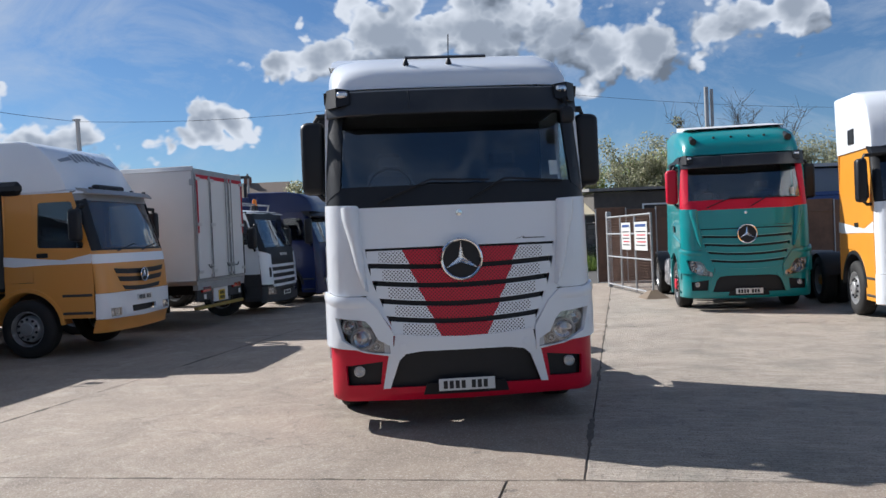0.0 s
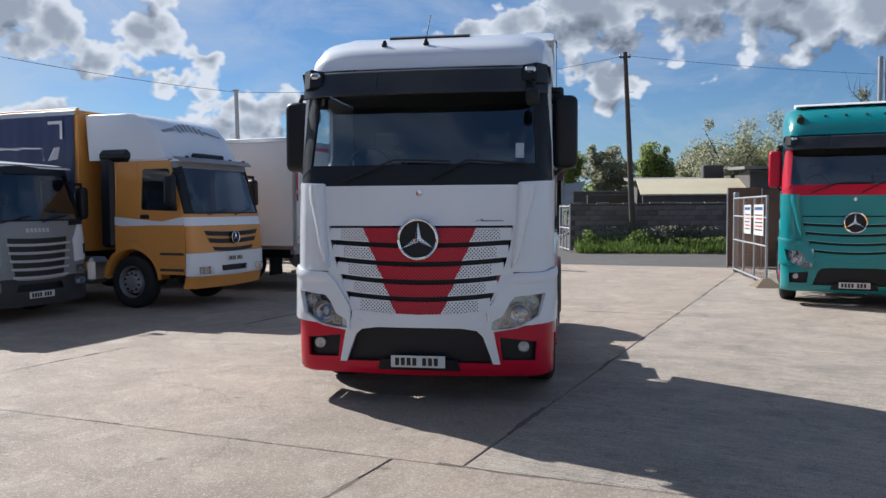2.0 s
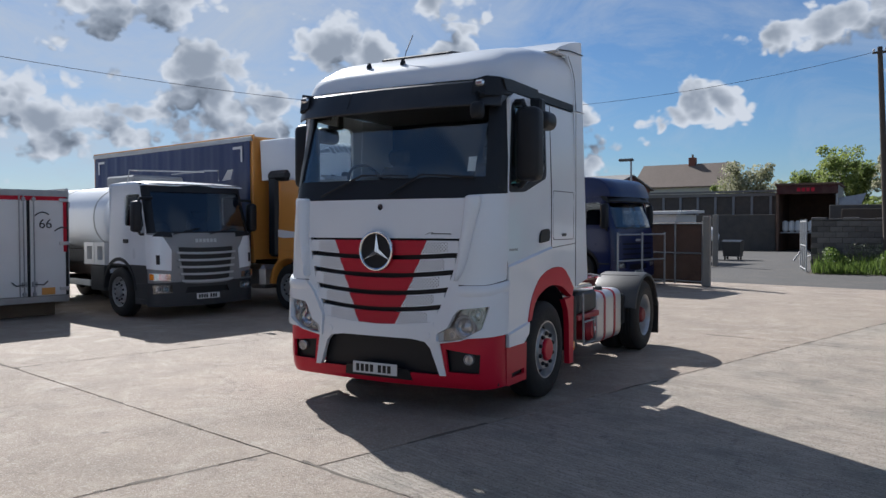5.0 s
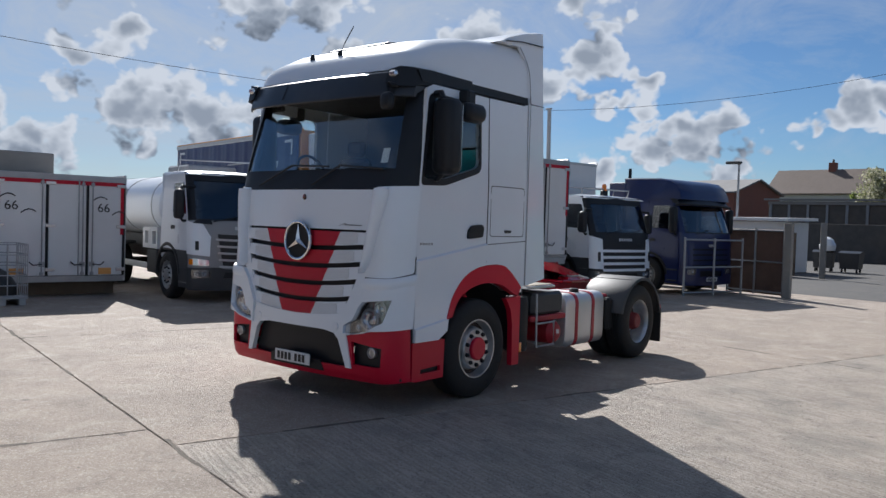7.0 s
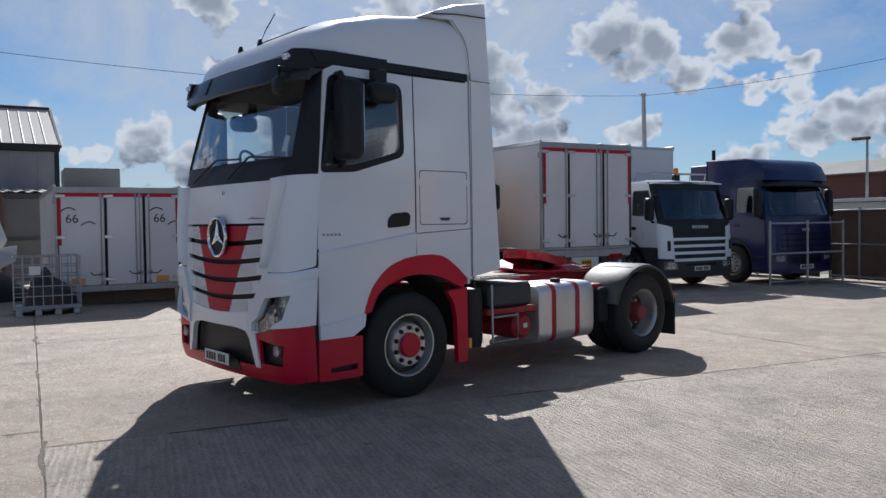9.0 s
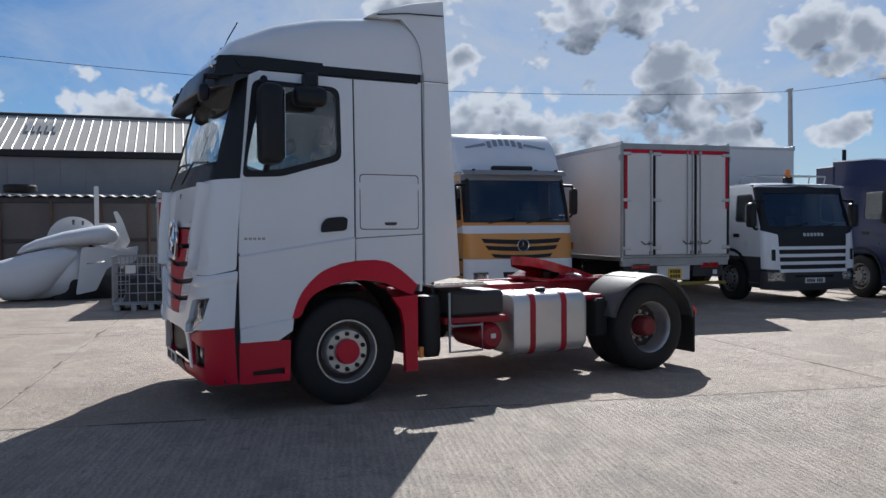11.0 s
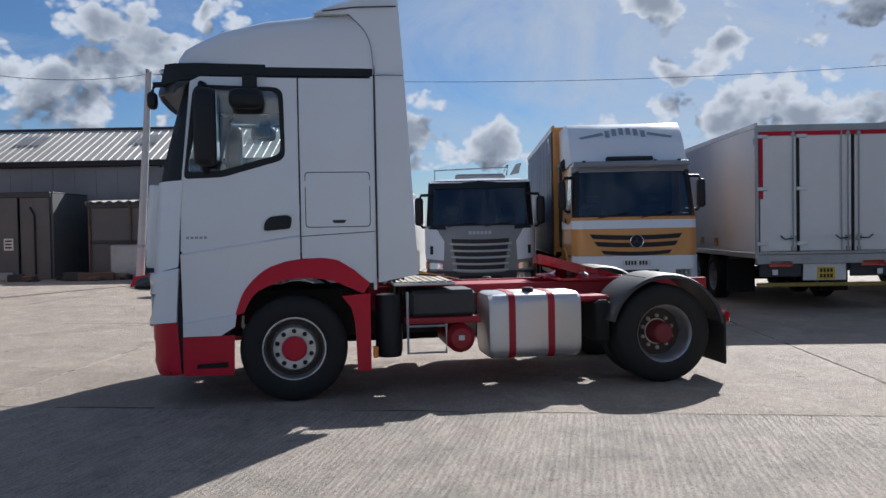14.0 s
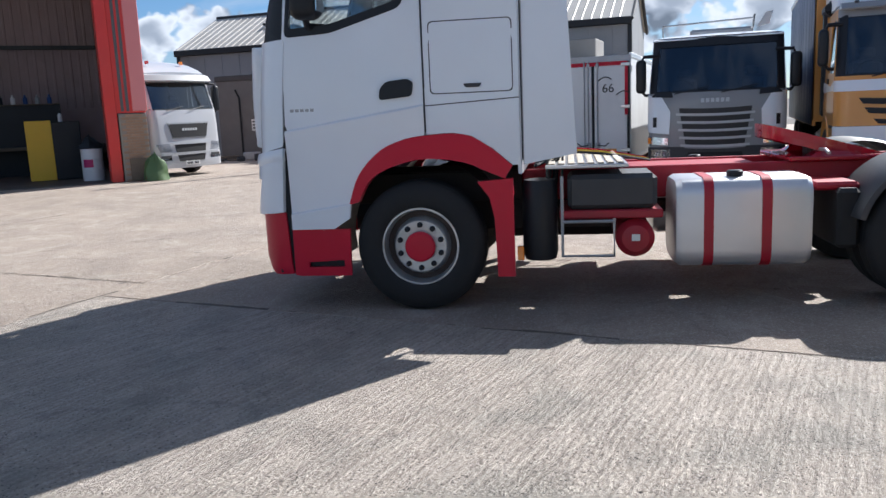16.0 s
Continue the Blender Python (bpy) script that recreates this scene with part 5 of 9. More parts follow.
        mirror_arm(t, s, w + 0.15, P.get("mir_y", 0.34), P["mir"][0], P["mir"][1], PLASTIC, P.get("mir_w", 0.09))
        wheel(t, w + 0.005, wy, s, wr, 0.28, True, P.get("hub", STEEL), P.get("rim"))
        if "side_band" in P:
            z0, z1, mt = P["side_band"]
            part("side_band", plate([(d0 + 0.02, z0), (d0 + 0.75, z0), (L - 0.2, z0 - 0.02), (L, z0), (L, z1), (d0 + 0.5, z0 + 0.07), (d0 + 0.02, z1)], (), 0.004, (), (), S(s, -0.003)), mt, do, "white swoosh")
    # roof
    rings = []
    for y, k in ((0.08 + lean + 0.04, 0.0), (0.08 + lean + 0.16, 0.6), (0.6 + lean, 1.0), (L - 0.05, 1.0), (L, 0.9)):
        zz = zr - 0.03 + 0.09 * k
        rings.append([(-w + 0.05, y, zr - 0.05), (-w + 0.07, y, zr - 0.03 + 0.05 * k), (-w * 0.75, y, zz), (0, y, zz + 0.015), (w * 0.75, y, zz), (w - 0.07, y, zr - 0.03 + 0.05 * k), (w - 0.05, y, zr - 0.05)])
    ro = part("roof", loft(rings, True, True), P.get("roof_mat", body), t)
    part("rear_wall", cbox(-w + 0.02, w - 0.02, L - 0.03, L, zd - 0.2, zr, 0.01), body, t)
    part("underfloor", cbox(-w + 0.32, w - 0.32, 0.12, L, zl + 0.15, zd, 0.03), GREASE, t)
    cab_inside(t, w - 0.06, 0.2, L - 0.04, zd + 0.05, zr - 0.04, zw - 0.02)
    return cf, ro


def high_fairing(ro, w, y0, y1, z0, z1, mat, label):
    """A moulded wind deflector standing on a cab roof."""
    rings = []
    for k in range(8):
        q = k / 7
        y = y0 + (y1 - y0) * q
        z = z0 + (z1 - z0) * (0.12 + 0.88 * math.sin(q * math.pi / 2) ** 0.75)
        h = w * (0.90 + 0.10 * min(1, q * 2.2))
        rings.append([(-h, y, z0 - 0.02), (-h, y, z0 + (z - z0) * 0.88), (-h * 0.95, y, z - 0.01), (-h * 0.5, y, z + 0.02), (0, y, z + 0.03), (h * 0.5, y, z + 0.02), (h * 0.95, y, z - 0.01), (h, y, z0 + (z - z0) * 0.88), (h, y, z0 - 0.02)])
    return part("wind_deflector", loft(rings), mat, ro, label)


def square_fairing(ro, w, prof, z0, mat, label):
    """A flat-faced wind deflector: (y, z) up its front and back over the top."""
    rows = []
    for x, k in ((-w, 0.06), (-w + 0.02, 0.02), (-w + 0.07, 0.0), (-w * 0.4, 0.0), (w * 0.4, 0.0), (w - 0.07, 0.0), (w - 0.02, 0.02), (w, 0.06)):
        rows.append([(x, y + k, z - k * 0.5 if z > z0 + 0.1 else z) for y, z in prof] + [(x, prof[-1][0], z0), (x, prof[0][0] + 0.3, z0)])
    return part("wind_deflector", loft(rows), mat, ro, label)


def rigid_chassis(t, y0, y1, axles, w=1.22, r=0.5, frame=GREASE, hub=STEEL):
    for s in (1, -1):
        part("chassis_rail", side_geo(cbox(0.34, 0.43, y0, y1, 0.72, 0.98, 0.01), s), frame, t)
        for y in axles:
            wheel(t, w, y, s, r, 0.28, False, hub, STEEL, True)
    for y in axles:
        part("axle", tube([(-w + 0.2, y, r), (w - 0.2, y, r)], 0.09, 10), GREASE, t)


def cargo_box(t, w, y0, y1, z0, z1, mat, edge=ALLOY):
    """A goods body: walls with edge rails and corner posts."""
    bo = part("cargo_body", cbox(-w + 0.01, w - 0.01, y0 + 0.02, y1, z0 + 0.02, z1 - 0.02, 0.01), mat, t)
    for s in (1, -1):
        for z in (z0, z1):
            part("edge_rail", side_geo(cbox(w - 0.05, w + 0.005, y0, y1 + 0.005, z - 0.05, z + 0.05, 0.008), s), edge, bo)
    part("end_rail", cbox(-w, w, y0 - 0.005, y0 + 0.05, z1 - 0.06, z1 + 0.006, 0.008), edge, bo)
    return bo


def rear_doors(bo, w, z0, z1, y, splits, marks=(), red=TAPE):
    """Hinged leaves with rods, hinges, handles and red edge tape, facing -y."""
    xs = [-w + 0.05, *splits, w - 0.05]
    part("door_seal", cbox(-w + 0.04, w - 0.04, y - 0.012, y - 0.002, z0, z1 - 0.11, 0.001), INK, bo)
    fr = part("door_frame", plate([(-w, z0 - 0.03), (w, z0 - 0.03), (w, z1), (-w, z1)], [[(-w + 0.05, z0 + 0.01), (w - 0.05, z0 + 0.01), (w - 0.05, z1 - 0.12), (-w + 0.05, z1 - 0.12)]], 0.05, (), (), lambda u, v, d: Vector((u, y - 0.02 + d, v))), STEEL, bo)
    part("red_tape", cbox(-w + 0.08, w - 0.08, y - 0.045, y - 0.04, z1 - 0.20, z1 - 0.12, 0.001), red, fr)
    for s in (1, -1):
        part("red_tape", side_geo(cbox(w - 0.125, w - 0.06, y - 0.045, y - 0.04, z0 + (z1 - z0) * 0.42, z1 - 0.13, 0.001), s), red, fr)
    for i in range(len(xs) - 1):
        a, b = xs[i] + 0.026, xs[i + 1] - 0.026
        do = part("door", cbox(a, b, y - 0.035, y + 0.02, z0 + 0.02, z1 - 0.13, 0.012), OFFWHITE, bo, "white panel door leaf")
        rx = a + 0.07 if i == len(xs) - 2 else b - 0.07
        part("lock_rod", tube([(rx, y - 0.06, z0 + 0.03), (rx, y - 0.06, z1 - 0.10)], 0.014, 8), STEEL, do)
        if i == 1:
            part("lock_rod", tube([(a + 0.82 * (b - a) - 0.02, y - 0.06, z0 + 0.03), (a + 0.82 * (b - a) - 0.02, y - 0.06, z1 - 0.10)], 0.014, 8), STEEL, do)
        hx = a if i < 2 else b
        for q in (0.07, 0.50, 0.91):
            zz = z0 + (z1 - z0) * q
            part("hinge", cbox(min(hx, hx) - 0.06, hx + 0.13 if i < 2 else hx + 0.06, y - 0.066, y - 0.03, zz - 0.034, zz + 0.034, 0.008) if i < 2 else cbox(hx - 0.13, hx + 0.06, y - 0.066, y - 0.03, zz - 0.034, zz + 0.034, 0.008), ALLOY, do)
        part("leaf_seam", cbox(b + 0.002, b + 0.05, y - 0.044, y - 0.012, z0 + 0.02, z1 - 0.13, 0.006), RUBBER, do)
        part("keeper", cbox(rx - 0.035, rx + 0.035, y - 0.075, y - 0.03, z0 + 0.03, z0 + 0.10, 0.008), STEEL, do)
        part("keeper", cbox(rx - 0.035, rx + 0.035, y - 0.075, y - 0.03, z1 - 0.22, z1 - 0.15, 0.008), STEEL, do)
        hz = z0 + 0.26
        part("handle", tube([(rx, y - 0.075, hz), (rx + (0.16 if i == len(xs) - 2 else -0.16), y - 0.08, hz - 0.02), (rx + (0.24 if i == len(xs) - 2 else -0.24), y - 0.08, hz + 0.05)], 0.012, 6), PLASTIC, do)
        part("handle_box", cbox(rx - 0.05, rx + 0.05, y - 0.07, y - 0.03, hz - 0.05, hz + 0.05, 0.008), STEEL, do)
    for s in (1, -1):
        part("corner_hinge", side_geo(cbox(w - 0.03, w + 0.02, y - 0.03, y + 0.08, z1 - 0.35, z1 - 0.22, 0.01), s), STEEL, fr)
    return fr


def tanker(m):
    t = thing("tanker_lorry", "white tank lorry with silver grille and dark bumper", "lorry", m, "lorries in the yard")
    sl = []
    for i in range(5):
        z = 1.34 - i * 0.138
        sl.append((z - 0.02, z + 0.068, 0.60 - i * 0.025, 0.61 - i * 0.025, INK, -0.010))
        sl.append((z - 0.060, z - 0.020, 0.66 - i * 0.02, 0.66 - i * 0.02, SILVER, -0.045))
    sl.append((0.70, 0.745, 0.50, 0.56, SILVER_DARK, -0.04))
    P = dict(w=1.16, z=(0.24, 0.72, 1.45, 1.68, 2.50, 2.66), L=1.78, wheel_y=1.35, body=WHITE, bumper=DARKGREY, grille=SILVER_DARK, low=DARKGREY,
             lamp=[(0.76, 0.52), (1.12, 0.52), (1.13, 0.68), (0.76, 0.68)], slats=sl, dip=0.02, badge=(1.53, 0.5), badge_mat=BADGE, plate=0.43, intake=[(0.45, 0.62), (0.5, 0.50)],
             header=PLASTIC, visor=None, win=(0.36, 1.15, 1.80, 2.44), door=1.24, zd=1.06, mir=(1.70, 2.30), pillar=PLASTIC, zq=0.9,
             panels=[([(0.72, 1.60), (1.10, 1.62), (1.0, 1.71), (0.74, 1.70)], PLASTIC, -0.026), ([(0.78, 0.95), (1.24, 1.0), (1.24, 1.66), (0.92, 1.62), (0.76, 1.35)], WHITE, -0.02), ([(1.0, 1.08), (1.06, 1.08), (1.06, 1.26), (1.0, 1.26)], PLASTIC, -0.028)])
    cf, ro = lorry_cab(t, P)
    for s in (1, -1):
        part("corner_lamp", plate(flip([(0.80, 0.76), (1.18, 0.78), (1.18, 0.92), (0.80, 0.88)], s), (), 0.02, XC, (), cf.front(-0.03)), REFLECTOR, t, "clear headlight")
        part("indicator", plate(flip([(1.10, 0.785), (1.17, 0.79), (1.17, 0.90), (1.10, 0.89)], s), (), 0.02, XC, (), cf.front(-0.036)), AMBER, t)
    rigid_chassis(t, 0.6, 8.6, (5.6, 6.95))
    rings = []
    for y, k in ((1.95, 0.55), (2.0, 0.85), (2.12, 0.97), (2.3, 1.0), (8.2, 1.0), (8.38, 0.97), (8.5, 0.85), (8.55, 0.55)):
        rings.append([(1.12 * k * math.copysign(abs(math.cos(a)) ** 0.8, math.cos(a)), y, 1.98 + 0.72 * k * math.copysign(abs(math.sin(a)) ** 0.85, math.sin(a))) for a in [2 * math.pi * i / 32 for i in range(32)]])
    to = part("tank", loft(rings), WHITE, t, "white barrel tank")
    for y in (2.5, 4.4, 6.3, 8.1):
        part("tank_band", loft([[(1.13 * math.copysign(abs(math.cos(a)) ** 0.8, math.cos(a)), yy, 1.98 + 0.73 * math.copysign(abs(math.sin(a)) ** 0.85, math.sin(a))) for a in [2 * math.pi * i / 32 for i in range(32)]] for yy in (y - 0.02, y + 0.02)], True, True), STEEL, to)
    part("tank_cradle", cbox(-0.5, 0.5, 2.2, 8.3, 0.98, 1.3, 0.02), DARKGREY, t)
    for s in (1, -1):
        for k, (y, z) in enumerate(((1.95, 1.02), (2.42, 1.02))):
            part("valve_box", side_geo(plate([(y, z), (y + 0.44, z), (y + 0.44, z + 0.46), (y, z + 0.46)], [[(y + 0.08, z + 0.1), (y + 0.32, z + 0.1), (y + 0.32, z + 0.38), (y + 0.08, z + 0.38)]], 0.4, (), (), lambda u, v, d: Vector((1.17 - d, u, v))), s), OFFWHITE, t, "white equipment locker")
        part("side_locker", side_geo(cbox(0.7, 1.16, 1.98, 2.6, 0.48, 1.0, 0.02), s), DARKGREY, t)
        part("mudguard", side_geo(cbox(0.62, 1.2, 4.95, 7.6, 1.02, 1.10, 0.03), s), DARKGREY, t)
        part("side_guard", side_geo(cbox(1.08, 1.13, 2.7, 4.9, 0.55, 0.68, 0.01), s), OFFWHITE, t)
    part("top_hatch", cbox(-0.55, 0.62, 1.9, 3.1, 2.66, 2.90, 0.04), STEEL, to, "grey hatch housing on the tank")
    part("top_rail", tube([(0.6, 0.5, 2.76), (0.62, 0.55, 2.98), (0.62, 1.0, 3.0), (0.62, 2.4, 2.98)], 0.018, 6), STEEL, t)
    part("top_rail", tube([(-1.0, 1.3, 2.66), (-1.0, 1.2, 2.94), (-0.2, 1.15, 2.96), (0.62, 1.1, 2.98)], 0.018, 6), STEEL, t)
    part("roof_vane", plate([(0.66, 2.76), (0.86, 2.80), (0.92, 3.02), (0.80, 3.0)], (), 0.02, (), (), lambda u, v, d: Vector((u, 0.45 + d, v))), OFFWHITE, t, "small white deflector")
    return t


NAME_GREY = surface("faded grey-blue lettering", (0.22, 0.25, 0.30), (0.32, 0.35, 0.40), 12, 0.6, 0, 0, 60, 0, 0.1)


def gold_lorry(m):
    t = thing("curtain_side_lorry", "gold and white lorry with a navy curtain-sided body", "lorry", m, "lorries in the yard")
    sl = []
    for z, h, x in ((1.44, 0.055, 0.86), (1.30, 0.055, 0.78), (1.14, 0.045, 0.66)):
        sl.append((z - h, z + h * 0.6, x - 0.06, x, PLASTIC, -0.008))
    P = dict(w=1.17, z=(0.60, 1.06, 1.55, 1.79, 2.66, 2.82), L=1.88, wheel_y=1.5, r=0.5, body=GOLD, bumper=WHITE, grille=GOLD, lip=(0.38, 0.62, GOLD), band=(1.57, 1.73, WHITE),
             lamp=[(0.72, 0.66), (1.02, 0.66), (1.03, 0.80), (0.72, 0.80)], slats=sl, dip=0.03, star=1.33, plate=0.93, intake=[(0.42, 0.80), (0.40, 0.69)], visor=None, header=SILVER_DARK, roof_mat=WHITE,
             win=(0.40, 1.26, 1.84, 2.64), door=1.34, zd=1.28, mir=(1.95, 2.50), mir_y=0.42, mir_w=0.07, pillar=PLASTIC, arch=GOLD, side_band=(1.58, 1.74, WHITE), hub=STEEL, zq=1.0)
    cf, ro = lorry_cab(t, P)
    gp = [(0.68, 2.84), (0.74, 3.0), (0.92, 3.32), (1.16, 3.58), (1.36, 3.68), (1.6, 3.71), (2.5, 3.72)]
    wd = square_fairing(ro, 1.13, gp, 2.82, WHITE, "white wind deflector with a grey name as bars")
    for k in range(6):
        u0 = -0.35 + k * 0.14
        z0 = 3.40 + 0.10 * math.cos(u0 * 3.2)
        part("name_bar", plate([(u0 - 0.045, z0 - 0.075), (u0 + 0.045, z0 - 0.075), (u0 + 0.045, z0 + 0.075), (u0 - 0.045, z0 + 0.075)], (), 0.003, (), (), lambda u, v, d: Vector((u, 0.92 + (v - 3.32) * 0.923 - 0.012 + d, v))), NAME_GREY, wd)
    # slim visor with its rail of lamps
    vr = []
    for x in (-1.1, -1.0, -0.5, 0, 0.5, 1.0, 1.1):
        k = 0.045 * (x / 0.85) ** 2
        vr.append([(x, 0.48 + k, 2.87), (x, 0.33 + k, 2.85), (x, 0.25 + k, 2.77), (x, 0.26 + k, 2.75), (x, 0.42 + k, 2.80)])
    vz = part("sun_visor", loft(vr), SILVER_DARK, t, "slim grey sun visor")
    for x in (-0.9, -0.45, 0.0, 0.45, 0.9):
        part("visor_clip", cbox(x - 0.03, x + 0.03, 0.36, 0.42, 2.84, 2.88, 0.01), DARKGREY, vz)
    for s in (1, -1):
        part("swoosh", plate(flip([(0.42, 3.42), (0.88, 3.34), (0.92, 3.38), (0.45, 3.48)], s), (), 0.003, (), (), lambda u, v, d: Vector((u, 0.92 + (v - 3.32) * 0.923 - 0.012 + d, v))), NAME_GREY, wd)
    for s in (1, -1):
        st = part("air_intake", side_geo(cbox(0.92, 1.20, 1.90, 2.22, 1.15, 2.98, 0.06), s), PLASTIC, t, "black air intake beside the cab")
        part("stack_cap", side_geo(cbox(0.86, 1.22, 1.50, 2.24, 2.78, 3.02, 0.08), s), PLASTIC, st)
    part("roof_light_bar", cbox(-0.45, 0.45, 0.52, 0.66, 2.86, 2.96, 0.03), PLASTIC, t)
    rigid_chassis(t, 0.8, 10.4, (7.0, 8.35))
    b = cargo_box(t, 1.27, 2.62, 10.2, 1.05, 3.79, GOLD, GOLD)
    for s in (1, -1):
        co = part("curtain", side_geo(curtain_geo(2.72, 10.1, 1.02, 3.72), s), CURTAIN, b, "navy side curtain with faint folds")
        part("curtain_rail", side_geo(cbox(1.26, 1.30, 2.66, 10.18, 3.70, 3.80, 0.008), s), ALLOY, b)
        mk = plate([(2.98, 3.60), (2.98, 3.25), (3.04, 3.25), (3.04, 3.54), (3.34, 3.54), (3.34, 3.60)], (), 0.004, (), (), lambda u, v, d: Vector((1.312 - d, u, v)))
        part("corner_mark", side_geo(mk, s), OFFWHITE, co, "white corner mark")
        mk = plate([(9.85, 3.60), (9.85, 3.25), (9.79, 3.25), (9.79, 3.54), (9.5, 3.54), (9.5, 3.60)], (), 0.004, (), (), lambda u, v, d: Vector((1.312 - d, u, v)))
        part("corner_mark", side_geo(mk, s), OFFWHITE, co)
        part("side_guard", side_geo(cbox(1.18, 1.22, 2.9, 6.2, 0.5, 0.62, 0.01), s), ALLOY, t)
        part("fuel_tank", side_geo(cbox(0.6, 1.15, 2.5, 3.5, 0.42, 0.95, 0.1), s), ALLOY, t)
    return t


def curtain_geo(y0, y1, z0, z1):
    n, k = 90, 6
    v, f = [], []
    for i in range(n + 1):
        y = y0 + (y1 - y0) * i / n
        for j in range(k + 1):
            q = j / k
            v.append((1.285 + 0.012 * math.sin(y * 9.5 + 1.3 * math.sin(y * 2.1)) * (1 - abs(q - 0.5)) + 0.006 * math.sin(y * 23), y, z0 + (z1 - z0) * q))
    for i in range(n):
        for j in range(k):
            a = i * (k + 1) + j
            f.append((a, a + 1, a + k + 2, a + k + 1))
    return Geo(v, f)


CURTAIN = surface("navy curtain cloth", (0.02, 0.035, 0.10), (0.03, 0.045, 0.12), 2.0, 0.38, 0, 0.15, 120, 0, 0.25, (0.09, 0.10, 0.13))


DULL_YELLOW = surface("scuffed yellow marking", (0.42, 0.28, 0.04), (0.24, 0.17, 0.05), 9, 0.6, 0, 0.1, 60, 0, 0.5, (0.07, 0.06, 0.05))


def box_trailer(m):
    t = thing("box_trailer", "white box trailer with red-taped rear doors", "trailer", m, "lorries in the yard")
    b = cargo_box(t, 1.30, 0.0, 10.5, 1.02, 3.42, OFFWHITE, ALLOY)
    fr = rear_doors(b, 1.30, 1.08, 3.42, 0.0, (-0.54, 0.45))
    lo = part("rear_frame", cbox(-1.28, 1.28, 0.0, 0.12, 0.86, 1.04, 0.01), STEEL, t)
    part("plate_board", cbox(-0.42, 0.36, 0.04, 0.08, 0.55, 0.90, 0.01), OFFWHITE, t)
    po = part("number_plate", cbox(-0.17, 0.15, 0.02, 0.038, 0.57, 0.80, 0.005), PLATE_Y, t, "yellow number plate with characters as bars")
    for z in (0.735, 0.635):
        bars(po, INK, -0.01, z, 0.25, 0.07, 4, lambda u, v, d: Vector((u, 0.016 + d, v)))
    for s in (1, -1):
        part("tail_lamp", side_geo(cbox(0.62, 1.05, 0.0, 0.06, 0.80, 0.93, 0.015), s), REDLENS, t, "red tail lamp cluster")
        part("lamp_bracket", side_geo(cbox(0.45, 1.2, 0.06, 0.12, 0.62, 0.95, 0.01), s), DARKGREY, t)
        part("marker", side_geo(cbox(0.9, 1.0, -0.005, 0.01, 0.66, 0.76, 0.004), s), OFFWHITE, t)
        part("mudflap", side_geo(cbox(0.66, 1.24, 1.9, 1.93, 0.2, 0.9, 0.006), s), RUBBER, t)
        for y in (2.84, 4.1, 5.36):
            wheel(t, 1.25, y, s, 0.48, 0.3, False, STEEL, STEEL)
        part("landing_leg", side_geo(cbox(0.7, 0.82, 8.3, 8.42, 0.0, 0.95, 0.01), s), STEEL, t)
        part("chassis_rail", side_geo(cbox(0.35, 0.45, 0.1, 10.2, 0.72, 0.98, 0.01), s), GREASE, t)
        part("side_marker", side_geo(cbox(1.295, 1.312, 2.3, 2.5, 1.18, 1.34, 0.004), s), AMBER, b)
        part("side_marker", side_geo(cbox(1.295, 1.312, 3.35, 3.55, 1.18, 1.34, 0.004), s), GOLD, b)
    part("bumper_bar", cbox(-1.25, 1.25, 0.03, 0.13, 0.44, 0.51, 0.01), DULL_YELLOW, t, "dull yellow rear bumper bar")
    for y in (2.84, 4.1, 5.36):
        part("axle", tube([(-1.0, y, 0.48), (1.0, y, 0.48)], 0.08, 10), GREASE, t)
    return t


def low_box(m):
    t = thing("goods_container", "white demounted box body with red-taped doors on timbers", "box body", m)
    b = cargo_box(t, 1.28, 0.0, 7.2, 0.36, 2.53, OFFWHITE, ALLOY)
    rear_doors(b, 1.28, 0.42, 2.53, 0.0, (-0.29, 0.49))
    for x in (-0.86, 0.90):
        c = bpy.data.curves.new("number", "FONT")
        c.body, c.size, c.extrude = "66", 0.26, 0.002
        o = new("lettering", c)
        o.parent = b
        o.matrix_local = pose(x - 0.22, -0.042, 1.78, 90, 0, 0)
        c.materials.append(INK)
        ar = [(x - 0.3 + 0.07 * i, -0.043, 2.02 + 0.08 * math.sin(i * 0.7)) for i in range(5)]
        part("flourish", tube(ar, 0.012, 5), INK, b)
        part("flourish", tube([(p[0] + 0.38, p[1], p[2] - 0.30) for p in ar], 0.012, 5), INK, b)
    for y in (0.5, 3.4, 6.6):
        part("bearer", cbox(-1.2, 1.2, y, y + 0.25, 0.0, 0.37, 0.01), TIMBER, t, "timber bearer")
    part("rear_sill", cbox(-1.26, 1.26, 0.0, 0.1, 0.30, 0.40, 0.01), STEEL, t)
    for s in (1, -1):
        part("tail_marker", side_geo(cbox(0.72, 0.98, -0.05, -0.04, 0.46, 0.60, 0.004), s), GOLD, b)
    return t


TIMBER = surface("weathered timber", (0.20, 0.15, 0.10), (0.13, 0.10, 0.075), 6, 0.85, 0, 0.4, 60, 0, 0.2)


